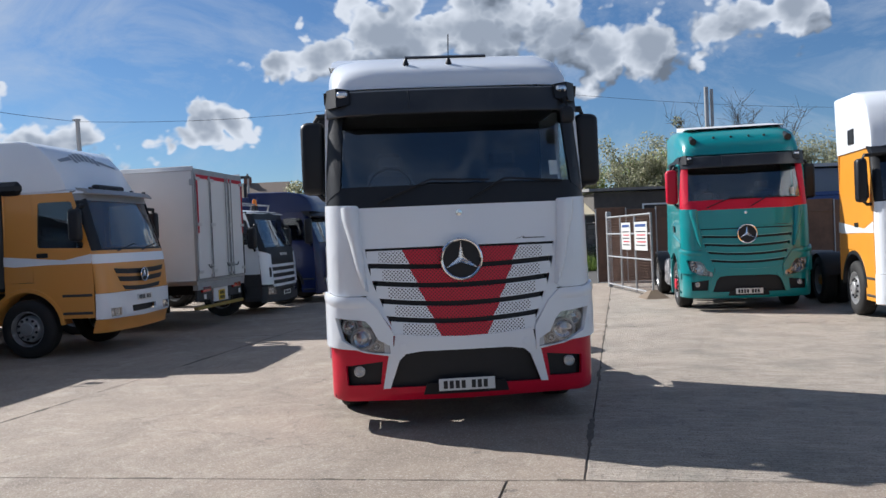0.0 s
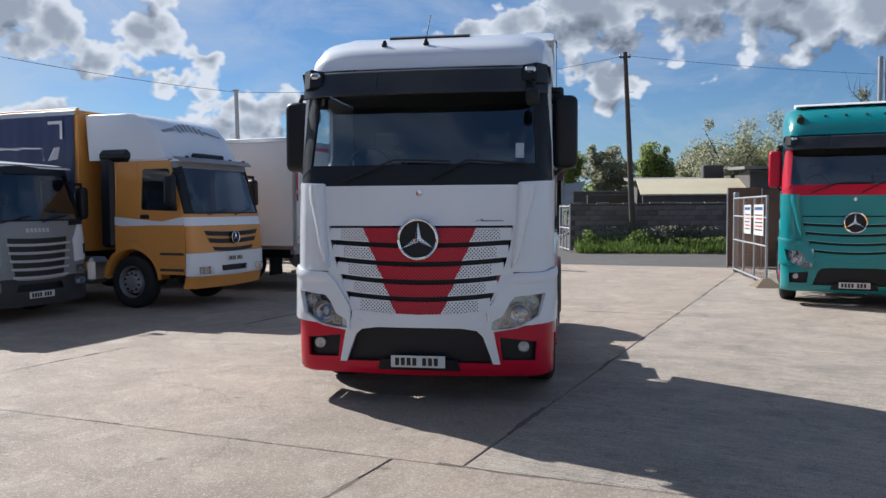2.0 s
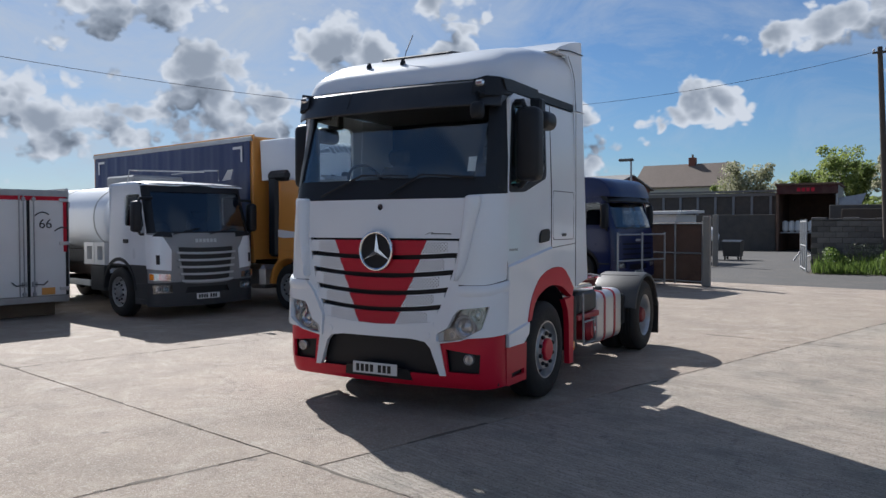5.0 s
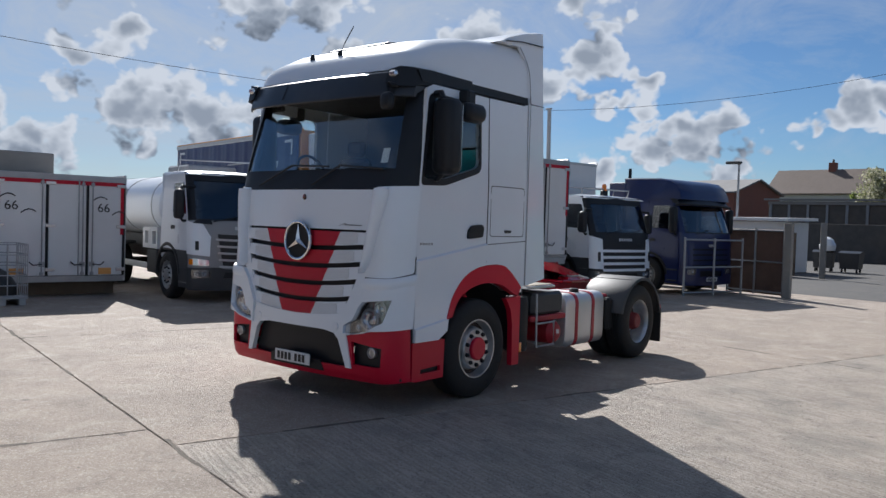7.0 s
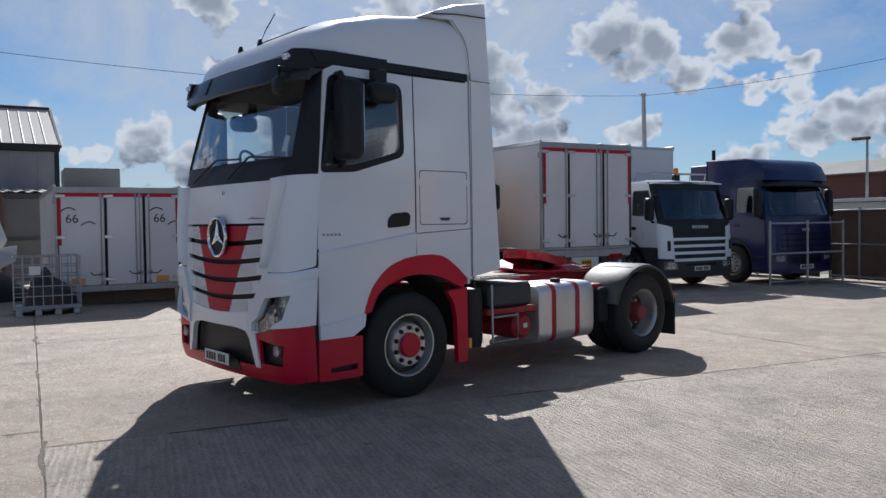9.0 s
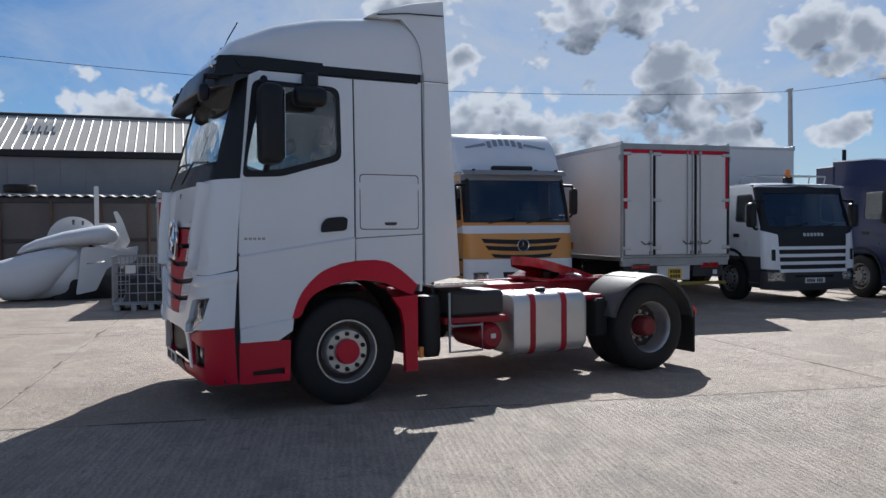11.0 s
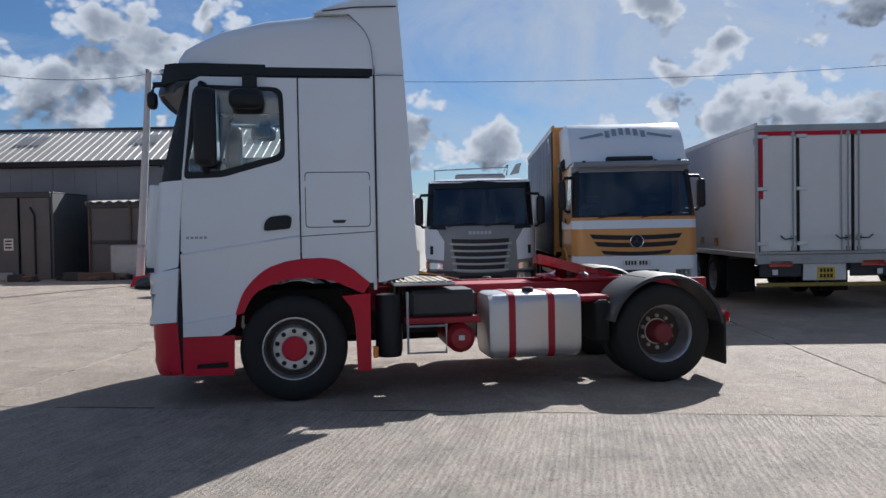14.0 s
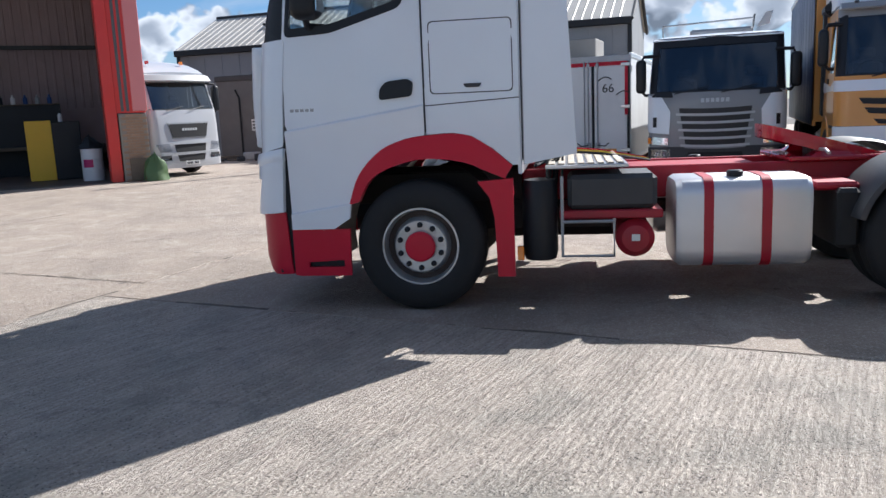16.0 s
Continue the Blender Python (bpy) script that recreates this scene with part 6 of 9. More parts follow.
def striped_lorry(m):
    t = thing("rigid_lorry", "white box lorry with black grille stripes and amber beacon", "lorry", m, "lorries in the yard")
    sl = []
    for i in range(4):
        z = 1.30 - i * 0.165
        sl.append((z - 0.09, z + 0.09, 0.84, 0.84, PLASTIC, -0.004))
        sl.append((z - 0.125, z - 0.055, 0.90 - i * 0.01, 0.90 - i * 0.01, WHITE, -0.03))
    P = dict(w=1.2, z=(0.28, 0.70, 1.42, 1.66, 2.42, 2.60), L=1.8, wheel_y=1.3, body=WHITE, bumper=DARKGREY, grille=PLASTIC, low=DARKGREY,
             lamp=[(0.74, 0.50), (1.12, 0.50), (1.13, 0.68), (0.74, 0.68)], slats=sl, dip=0.0, badge=(1.50, 0.55), plate=0.50, intake=[(0.5, 0.62), (0.5, 0.56)],
             header=PLASTIC, visor=None, win=(0.36, 1.15, 1.76, 2.40), door=1.26, zd=1.02, mir=(1.66, 2.2), pillar=PLASTIC,
             panels=[([(0.86, 0.74), (1.26, 0.76), (1.26, 1.60), (0.90, 1.50)], WHITE, -0.02), ([(0.98, 0.94), (1.06, 0.94), (1.06, 1.18), (0.98, 1.18)], PLASTIC, -0.028)])
    lorry_cab(t, P)
    rigid_chassis(t, 0.6, 8.2, (5.9,))
    cargo_box(t, 1.27, 2.15, 8.6, 1.0, 3.62, OFFWHITE, ALLOY)
    part("roof_rack", tube([(-1.0, 0.75, 2.66), (-1.0, 0.7, 2.82), (0.9, 0.7, 2.82), (0.9, 0.75, 2.66)], 0.02, 6), STEEL, t)
    bo = part("beacon", lathe([(0.07, 2.78), (0.07, 2.82), (0.062, 2.84), (0.06, 2.93), (0.04, 2.96), (0, 2.965)], 16, "z", (-0.12, 0.72, 0), False), AMBER, t, "amber beacon")
    part("beacon_base", cbox(-0.22, -0.02, 0.66, 0.78, 2.62, 2.80, 0.02), PLASTIC, t)
    part("roof_rack", tube([(-1.0, 1.25, 2.66), (-0.98, 1.2, 2.84), (0.88, 1.2, 2.84), (0.9, 1.25, 2.66)], 0.018, 6), STEEL, t)
    for x in (-0.99, 0.89):
        part("rack_tube", tube([(x, 0.7, 2.82), (x, 1.2, 2.84)], 0.016, 6), STEEL, t)
    return t


def blue_tractor(m):
    t = thing("tractor_unit", "navy blue tractor unit with high roof deflector", "lorry", m, "lorries in the yard")
    sl = []
    for i in range(4):
        z = 1.28 - i * 0.15
        sl.append((z - 0.025, z + 0.025, 0.85, 0.85, PLASTIC, -0.012))
    P = dict(w=1.24, z=(0.26, 0.80, 1.48, 1.73, 2.50, 2.70), L=2.15, wheel_y=1.3, body=NAVY, bumper=NAVY, grille=NAVY, low=NAVY, lamp=[(0.72, 0.58), (1.08, 0.58), (1.10, 0.74), (0.72, 0.74)],
             slats=sl, plate=0.44, intake=[(0.55, 0.68), (0.55, 0.52)], badge=(1.39, 0.3), header=NAVY, visor=True, win=(0.4, 1.2, 1.82, 2.48), door=1.32, zd=1.05, mir=(1.72, 2.45), arch=PLASTIC, pillar=NAVY)
    cf, ro = lorry_cab(t, P)
    square_fairing(ro, 1.21, [(0.26, 2.66), (0.30, 2.84), (0.42, 3.05), (0.62, 3.18), (1.0, 3.25), (2.15, 3.28)], 2.64, NAVY, "navy high roof deflector")
    for s in (1, -1):
        part("side_deflector", side_geo(cbox(1.18, 1.24, 2.16, 2.75, 1.0, 3.15, 0.02), s), NAVY, t)
        part("roof_horn", tube([(s * 0.7, 0.75, 2.95), (s * 0.7, 1.1, 3.12)], [0.04, 0.02], 8), CHROME, t)
    part("exhaust_stack", tube([(-0.6, 2.5, 0.9), (-0.6, 2.5, 3.6)], 0.05, 10), PLASTIC, t)
    rigid_chassis(t, 0.6, 5.9, (4.6,))
    return t


def silver_tractor(m):
    t = thing("tractor_unit", "pale silver tractor unit with black grille and sun visor", "lorry", m, "lorries in the yard")
    sl = [(1.09, 1.54, 0.60, 0.74, STEEL, -0.012), (1.12, 1.50, 0.60, 0.70, INK, -0.024), (0.70, 0.92, 0.52, 0.56, INK, -0.020), (0.44, 0.62, 0.44, 0.50, INK, -0.03)]
    sl += [(0.665, 0.69, 0.60, 0.60, SILVER, -0.06), (0.93, 0.96, 0.66, 0.70, SILVER, -0.05)]
    P = dict(w=1.22, z=(0.24, 0.66, 1.56, 1.90, 2.70, 2.92), L=2.25, wheel_y=1.4, body=SILVER, bumper=SILVER, grille=SILVER, low=SILVER, lamp=[(0.70, 0.66 - 0.18), (1.10, 0.66 - 0.18), (1.10, 0.56), (0.70, 0.56)],
             slats=sl, plate=0.38, badge=(1.34, 0.55), badge_off=-0.032, visor=SILVER_DARK, win=(0.42, 1.2, 1.98, 2.66), door=1.34, zd=1.2, mir=(1.85, 2.6), pillar=SILVER, header=SILVER)
    cf, ro = lorry_cab(t, P)
    for s in (1, -1):
        headlight(t, cf, s, [(0.68, 0.72), (1.05, 0.72), (1.16, 0.95), (0.76, 0.97)], [(0.82, 0.84, 0.08), (0.98, 0.84, 0.07)], -0.03)
        part("step_light", plate(flip([(0.72, 0.56), (1.05, 0.56), (1.05, 0.63), (0.72, 0.63)], s), (), 0.01, XC, (), cf.front(-0.03)), DARKGREY, t)
    high_fairing(ro, 1.16, 0.45, 2.2, 2.9, 3.38, SILVER, "pale high roof")
    part("roof_marker", cbox(0.55, 0.65, 0.8, 0.9, 3.22, 3.32, 0.02), AMBER, t)
    part("roof_marker", cbox(-0.65, -0.55, 0.8, 0.9, 3.22, 3.32, 0.02), REDLENS, t)
    rigid_chassis(t, 0.6, 5.9, (4.8,))
    return t


def orange_tractor(m):
    t = thing("tractor_unit", "orange and white three-axle tractor unit with high white roof", "lorry", m, "lorries in the yard")
    sl = [(1.0 + 0.16 * i, 1.08 + 0.16 * i, 0.8, 0.8, PLASTIC, -0.01) for i in range(4)]
    P = dict(w=1.24, z=(0.28, 0.82, 1.70, 2.05, 2.85, 3.05), L=2.25, wheel_y=1.4, body=ORANGE, bumper=WHITE, grille=WHITE, low=ORANGE, lamp=[(0.72, 0.60), (1.08, 0.60), (1.10, 0.76), (0.72, 0.76)],
             slats=sl, plate=0.44, visor=True, win=(0.44, 1.24, 2.12, 2.82), door=1.36, zd=1.2, mir=(2.05, 2.8), pillar=PLASTIC, header=PLASTIC, lip=(0.28, 0.45, ORANGE), side_band=(1.52, 1.72, WHITE), star=1.5)
    cf, ro = lorry_cab(t, P)
    square_fairing(ro, 1.22, [(0.36, 3.0), (0.40, 3.3), (0.55, 3.7), (0.8, 3.95), (1.2, 4.06), (2.3, 4.10)], 3.0, WHITE, "high white roof")
    part("roof_lamp", cbox(-1.24, -1.1, 1.2, 1.6, 3.1, 3.45, 0.05), PLASTIC, t)
    rigid_chassis(t, 0.6, 6.2, (3.9, 5.1), 1.24, 0.5, GREASE, ORANGE)
    for s in (1, -1):
        for y in (3.9, 5.1):
            rings = [[(s * x, y + r * math.cos(a), 0.5 + r * math.sin(a)) for a in [radians(12 + 156 * q / 16) for q in range(17)]] for x, r in ((0.62, 0.58), (1.2, 0.60), (1.26, 0.57))]
            part("mudguard", loft(rings, False, False), PLASTIC, t)
    return t


# ---- ground ----
def concrete(name, a, b, ribs=False):
    m, nt, p = new_mat(name)
    tc = nt.nodes.new("ShaderNodeTexCoord")
    n1 = node(nt, "ShaderNodeTexNoise", Scale=0.55, Detail=8.0, Roughness=0.65)
    n2 = node(nt, "ShaderNodeTexNoise", Scale=22.0, Detail=6.0, Roughness=0.7)
    n3 = node(nt, "ShaderNodeTexNoise", Scale=160.0, Detail=3.0, Roughness=0.7)
    n4 = node(nt, "ShaderNodeTexNoise", Scale=2.3, Detail=5.0, Roughness=0.7, Distortion=1.2)
    for n in (n1, n2, n3, n4):
        nt.links.new(tc.outputs["Object"], n.inputs["Vector"])

    def mixc(fac, A, B):
        mx = nt.nodes.new("ShaderNodeMix")
        mx.data_type = "RGBA"
        for key, v in (("A", A), ("B", B)):
            if isinstance(v, tuple):
                mx.inputs[key].default_value = (*v, 1)
            else:
                nt.links.new(v, mx.inputs[key])
        if isinstance(fac, float):
            mx.inputs["Factor"].default_value = fac
        else:
            nt.links.new(fac, mx.inputs["Factor"])
        return mx.outputs["Result"]

    def rng(src, lo, hi, top=1.0):
        r = nt.nodes.new("ShaderNodeMapRange")
        r.inputs["From Min"].default_value, r.inputs["From Max"].default_value, r.inputs["To Max"].default_value = lo, hi, top
        nt.links.new(src, r.inputs["Value"])
        return r.outputs[0]
    c = mixc(rng(n1.outputs["Fac"], 0.35, 0.68), a, b)
    c = mixc(rng(n2.outputs["Fac"], 0.42, 0.72, 0.6), c, tuple(x * 0.55 for x in a))
    c = mixc(rng(n3.outputs["Fac"], 0.58, 0.74, 0.55), c, (0.10, 0.09, 0.085))
    c = mixc(rng(n4.outputs["Fac"], 0.55, 0.75, 0.55), c, (0.15, 0.125, 0.105))
    n5 = node(nt, "ShaderNodeTexNoise", Scale=0.9, Detail=9.0, Roughness=0.75, Distortion=2.5)
    nt.links.new(tc.outputs["Object"], n5.inputs["Vector"])
    c = mixc(rng(n5.outputs["Fac"], 0.50, 0.66, 0.55), c, (0.52, 0.455, 0.385))
    # broad worn lanes, drips of oil, bare aggregate, hairline cracks
    n6 = node(nt, "ShaderNodeTexNoise", Scale=0.28, Detail=4.0, Roughness=0.6, Distortion=3.0)
    spot = node(nt, "ShaderNodeTexVoronoi", Scale=1.7, Detail=0.0)
    grain = node(nt, "ShaderNodeTexVoronoi", Scale=75.0)
    crack = node(nt, "ShaderNodeTexVoronoi", Scale=0.42)
    crack.feature = "DISTANCE_TO_EDGE"
    wob = node(nt, "ShaderNodeTexNoise", Scale=1.6, Detail=7.0, Roughness=0.7)
    nt.links.new(tc.outputs["Object"], wob.inputs["Vector"])
    bend = nt.nodes.new("ShaderNodeVectorMath")
    bend.operation = "MULTIPLY_ADD"
    bend.inputs[1].default_value = (0.9, 0.9, 0.0)
    nt.links.new(wob.outputs["Color"], bend.inputs[0])
    nt.links.new(tc.outputs["Object"], bend.inputs[2])
    for n in (n6, spot, grain):
        nt.links.new(tc.outputs["Object"], n.inputs["Vector"])
    nt.links.new(bend.outputs[0], crack.inputs["Vector"])
    c = mixc(rng(n6.outputs["Fac"], 0.50, 0.62, 0.40), c, tuple(x * 0.70 for x in b))
    c = mixc(rng(spot.outputs["Distance"], 0.10, 0.03, 0.6), c, (0.075, 0.068, 0.062))
    c = mixc(rng(grain.outputs["Distance"], 0.30, 0.12, 0.55), c, (0.13, 0.115, 0.10))
    c = mixc(rng(grain.outputs["Distance"], 0.62, 0.85, 0.45), c, (0.62, 0.56, 0.49))
    c = mixc(rng(crack.outputs["Distance"], 0.0045, 0.002, 0.25), c, (0.08, 0.07, 0.06))
    nt.links.new(c, p.inputs["Base Color"])
    p.inputs["Roughness"].default_value = 0.78
    h = nt.nodes.new("ShaderNodeMath")
    h.operation = "ADD"
    nt.links.new(n2.outputs["Fac"], h.inputs[0])
    nt.links.new(n3.outputs["Fac"], h.inputs[1])
    src = h.outputs[0]
    if ribs:
        mp = nt.nodes.new("ShaderNodeMapping")
        mp.inputs["Rotation"].default_value = (0, 0, radians(-RIB_TURN))
        nt.links.new(tc.outputs["Object"], mp.inputs[0])
        mp2 = nt.nodes.new("ShaderNodeMapping")
        mp2.inputs["Scale"].default_value = (2.2, 17.0, 1.0)
        nt.links.new(mp.outputs[0], mp2.inputs[0])
        w = node(nt, "ShaderNodeTexNoise", Scale=1.0, Detail=4.0, Roughness=0.6)
        nt.links.new(mp2.outputs[0], w.inputs["Vector"])
        band = node(nt, "ShaderNodeTexWave", Scale=6.2, Distortion=3.2, Detail=3.0)
        band.inputs["Detail Scale"].default_value = 2.4
        band.bands_direction = "Y"
        nt.links.new(mp.outputs[0], band.inputs["Vector"])
        ridge = nt.nodes.new("ShaderNodeMath")
        ridge.operation = "MULTIPLY_ADD"
        ridge.inputs[1].default_value = 0.16
        nt.links.new(band.outputs["Fac"], ridge.inputs[0])
        nt.links.new(w.outputs["Fac"], ridge.inputs[2])
        w = ridge
        h2 = nt.nodes.new("ShaderNodeMath")
        h2.operation = "MULTIPLY_ADD"
        h2.inputs[1].default_value = 2.2
        nt.links.new(w.outputs[0], h2.inputs[0])
        nt.links.new(src, h2.inputs[2])
        src = h2.outputs[0]
        c = mixc(rng(w.outputs[0], 0.56, 0.42, 0.22), c, (0.19, 0.165, 0.14))
        c = mixc(rng(w.outputs[0], 0.58, 0.74, 0.32), c, (0.60, 0.54, 0.47))
        peb = node(nt, "ShaderNodeTexVoronoi", Scale=55.0)
        nt.links.new(tc.outputs["Object"], peb.inputs["Vector"])
        h3 = nt.nodes.new("ShaderNodeMath")
        h3.operation = "MULTIPLY_ADD"
        h3.inputs[1].default_value = -0.6
        nt.links.new(peb.outputs["Distance"], h3.inputs[0])
        nt.links.new(src, h3.inputs[2])
        src = h3.outputs[0]
        pit = node(nt, "ShaderNodeTexVoronoi", Scale=34.0)
        msk = node(nt, "ShaderNodeTexNoise", Scale=1.3, Detail=5.0, Roughness=0.6)
        for n in (pit, msk):
            nt.links.new(tc.outputs["Object"], n.inputs["Vector"])
        c = mixc(rng(msk.outputs["Fac"], 0.50, 0.68, 0.5), c, (0.20, 0.195, 0.165))
        c = mixc(rng(pit.outputs["Distance"], 0.22, 0.13, 0.85), c, (0.05, 0.046, 0.042))
        nt.links.new(c, p.inputs["Base Color"])
    bp = node(nt, "ShaderNodeBump", Strength=1.0, Distance=0.014 if ribs else 0.012)
    nt.links.new(src, bp.inputs["Height"])
    nt.links.new(bp.outputs[0], p.inputs["Normal"])
    return m


RIB_TURN = -20.0
CONC_A, CONC_B = (0.41, 0.333, 0.265), (0.325, 0.266, 0.213)
CONCRETE = concrete("worn concrete", CONC_A, CONC_B)
CONCRETE_RIB = concrete("tamped ribbed concrete", (0.47, 0.40, 0.33), (0.385, 0.33, 0.272), True)
EARTH = surface("joint dirt", (0.12, 0.10, 0.082), (0.06, 0.052, 0.045), 8, 0.95, 0, 0.6, 50, 0, 0.2)
ASPHALT = surface("old asphalt", (0.10, 0.095, 0.09), (0.065, 0.063, 0.06), 3, 0.85, 0, 0.5, 120, 0, 0.4, (0.17, 0.15, 0.125))

U = Vector((math.sin(radians(16.5)), math.cos(radians(16.5))))
V = Vector((math.cos(radians(13)), -math.sin(radians(13))))
P0 = Vector((1.33, 5.58))


def ground_sheet():
    n = 40
    v, f = [], []
    for i in range(n + 1):
        for j in range(n + 1):
            k = lambda q: math.copysign(abs(q) ** 2.4, q) * 600
            x, y = k(i / n * 2 - 1), k(j / n * 2 - 1)
            v.append((x, y + 20, -0.011))
    for i in range(n):
        for j in range(n):
            f.append((i * (n + 1) + j, (i + 1) * (n + 1) + j, (i + 1) * (n + 1) + j + 1, i * (n + 1) + j + 1))
    return part("ground", Geo(v, f), EARTH, None, "bare earth under the yard", kind="structure", category="ground")


ground = ground_sheet()


def slab_geo(a0, a1, b0, b1, seed):
    """One concrete slab between joints: a along U, b along V, with uneven edges."""
    rnd = random.Random(seed)
    pts = []
    gap = 0.004

    def edge(p, q, n):
        out = []
        for i in range(n):
            t = i / n
            out.append((p[0] + (q[0] - p[0]) * t, p[1] + (q[1] - p[1]) * t))
        return out
    a0, a1, b0, b1 = a0 + gap, a1 - gap, b0 + gap, b1 - gap
    la, lb = max(4, int((a1 - a0) / 0.16)), max(4, int((b1 - b0) / 0.16))
    loop = edge((a0, b0), (a1, b0), la) + edge((a1, b0), (a1, b1), lb) + edge((a1, b1), (a0, b1), la) + edge((a0, b1), (a0, b0), lb)
    rim, top = [], []
    ca, cb = (a0 + a1) / 2, (b0 + b1) / 2
    for a, b in loop:
        w = noise.noise(Vector((a * 1.3, b * 1.3, seed * 7.1))) * 0.006 + abs(noise.noise(Vector((a * 6, b * 6, seed * 3.3)))) * 0.011
        da, db = (1 if a < ca else -1) * w * (abs(a - a0) < 1e-6 or abs(a - a1) < 1e-6), (1 if b < cb else -1) * w * (abs(b - b0) < 1e-6 or abs(b - b1) < 1e-6)
        a, b = a + da, b + db
        ia, ib = a + (0.006 if a < ca else -0.006), b + (0.006 if b < cb else -0.006)
        p, q = P0 + U * a + V * b, P0 + U * ia + V * ib
        rim.append((p.x, p.y, -0.005)), top.append((q.x, q.y, 0.0))
    n = len(rim)
    low = [(x, y, -0.03) for x, y, z in rim]
    v = low + rim + top
    f = [(i, (i + 1) % n, (i + 1) % n + n, i + n) for i in range(n)] + [(i + n, (i + 1) % n + n, (i + 1) % n + 2 * n, i + 2 * n) for i in range(n)]
    f.append(tuple(range(2 * n, 3 * n)))
    return Geo(v, f)


A_LINES = [-30.0, -24.0, -18.0, -12.0, -6.0, 0.0, 9.0, 21.0]
yard = thing("yard", "worn pale concrete yard of large slabs", "yard", None, "", "structure")
k = 0
for ia in range(len(A_LINES) - 1):
    a0, a1 = A_LINES[ia], A_LINES[ia + 1]
    bl = [-44.0, -35.0, -27.0, -19.0, -12.5, -6.2, 0.0, 6.0, 12.5, 19.0] if a0 >= 0 else [-44.0, -35.0, -27.0, -19.0, -12.5, -6.7, -0.55, 5.5, 12.0, 19.0]
    for b0, b1 in zip(bl, bl[1:]):
        k += 1
        ribbed = 0.0 <= b0 < 6.5 and 0 <= a0 < 20
        part("slab", slab_geo(a0, a1, b0, b1, k), CONCRETE_RIB if ribbed else CONCRETE, yard)


# ---- dirt and grit in the joints ----
DUST = surface("joint dust", (0.17, 0.14, 0.11), (0.07, 0.06, 0.05), 12, 0.95, 0, 0.6, 70, 0, 0.4, (0.08, 0.07, 0.06))
GRIT = surface("loose grit", (0.40, 0.34, 0.28), (0.14, 0.125, 0.11), 40, 0.9, 0, 0.3, 120, 0, 0.3)


def joint_lines():
    out = [((a, -19.0), (a, 12.5)) for a in A_LINES[2:]]
    for a0, a1, bl in ((-18.0, 0.0, (-12.5, -6.7, -0.55, 5.5)), (0.0, 21.0, (-12.5, -6.2, 0.0, 6.0))):
        out += [((a0, b), (a1, b)) for b in bl]
    return out


def joint_dirt():
    r = random.Random(31)
    v, f = [], []
    for k, ((a0, b0), (a1, b1)) in enumerate(joint_lines()):
        n = int(max(abs(a1 - a0), abs(b1 - b0)) / 0.07)
        along = U if b0 == b1 else V
        across = V if b0 == b1 else U
        prev = None
        for i in range(n + 1):
            t = i / n
            p = P0 + U * (a0 + (a1 - a0) * t) + V * (b0 + (b1 - b0) * t)
            w = noise.noise(Vector((p.x * 0.9, p.y * 0.9, k * 3.7))) * 0.045 + noise.noise(Vector((p.x * 7, p.y * 7, k))) * 0.03 + 0.004
            c = noise.noise(Vector((p.x * 2.1, p.y * 2.1, k + 50))) * 0.03
            if w < 0.006:
                prev = None
                continue
            l, h = p + across * (c - w), p + across * (c + w)
            v += [(l.x, l.y, 0.0014), (h.x, h.y, 0.0014)]
            if prev is not None:
                f.append((prev, prev + 1, len(v) - 1, len(v) - 2))
            prev = len(v) - 2
    part("joint_dirt", Geo(v, f), DUST, None, "dusty dirt lying in broken joints", category="dirt", kind="stuff")
    g = Geo()
    lines = joint_lines()

    def pebble(p, s):
        k = len(g.v)
        top = Vector((p.x, p.y, s * 0.7))
        ang = r.uniform(0, 6.3)
        ring = [Vector((p.x + s * r.uniform(0.6, 1.2) * math.cos(ang + q * 1.257), p.y + s * r.uniform(0.6, 1.2) * math.sin(ang + q * 1.257), 0.0005)) for q in range(5)]
        g.v += ring + [top]
        g.f += [(k + q, k + (q + 1) % 5, k + 5) for q in range(5)]
    for i in range(2600):
        (a0, b0), (a1, b1) = lines[r.randrange(len(lines))]
        t = r.random()
        off = r.gauss(0, 0.06)
        a, b = a0 + (a1 - a0) * t, b0 + (b1 - b0) * t
        a, b = (a, b + off) if b0 == b1 else (a + off, b)
        pebble(P0 + U * a + V * b, 0.003 + 0.011 * r.random() ** 2.5)
    for i in range(1600):
        pebble(Vector((r.uniform(-7, 10), r.uniform(0, 14))), 0.003 + 0.009 * r.random() ** 3)
    part("grit", g, GRIT, None, "loose grit scattered on the concrete", category="grit", kind="stuff")


joint_dirt()


# ---- surroundings: materials ----
CLAD = surface("grey wall cladding", (0.27, 0.285, 0.30), (0.21, 0.22, 0.235), 1.2, 0.65, 0.1, 0.08, 60, 0, 0.35, (0.10, 0.095, 0.09))
CLAD_DARK = surface("stained dark sheeting", (0.15, 0.15, 0.15), (0.085, 0.085, 0.085), 1.6, 0.7, 0.1, 0.15, 50, 0, 0.5, (0.16, 0.14, 0.12))
ROOF_SHEET = surface("pale roof sheet", (0.52, 0.50, 0.45), (0.42, 0.40, 0.37), 1.5, 0.55, 0.1, 0.08, 60, 0, 0.35, (0.25, 0.22, 0.18))
GARAGE_RED = paint("red steelwork paint", (0.68, 0.035, 0.025), 0.45, 0.2, 0.1)
GARAGE_SHEET = surface("pink-brown cladding", (0.38, 0.29, 0.29), (0.30, 0.225, 0.225), 2, 0.7, 0, 0.1, 60, 0, 0.3)
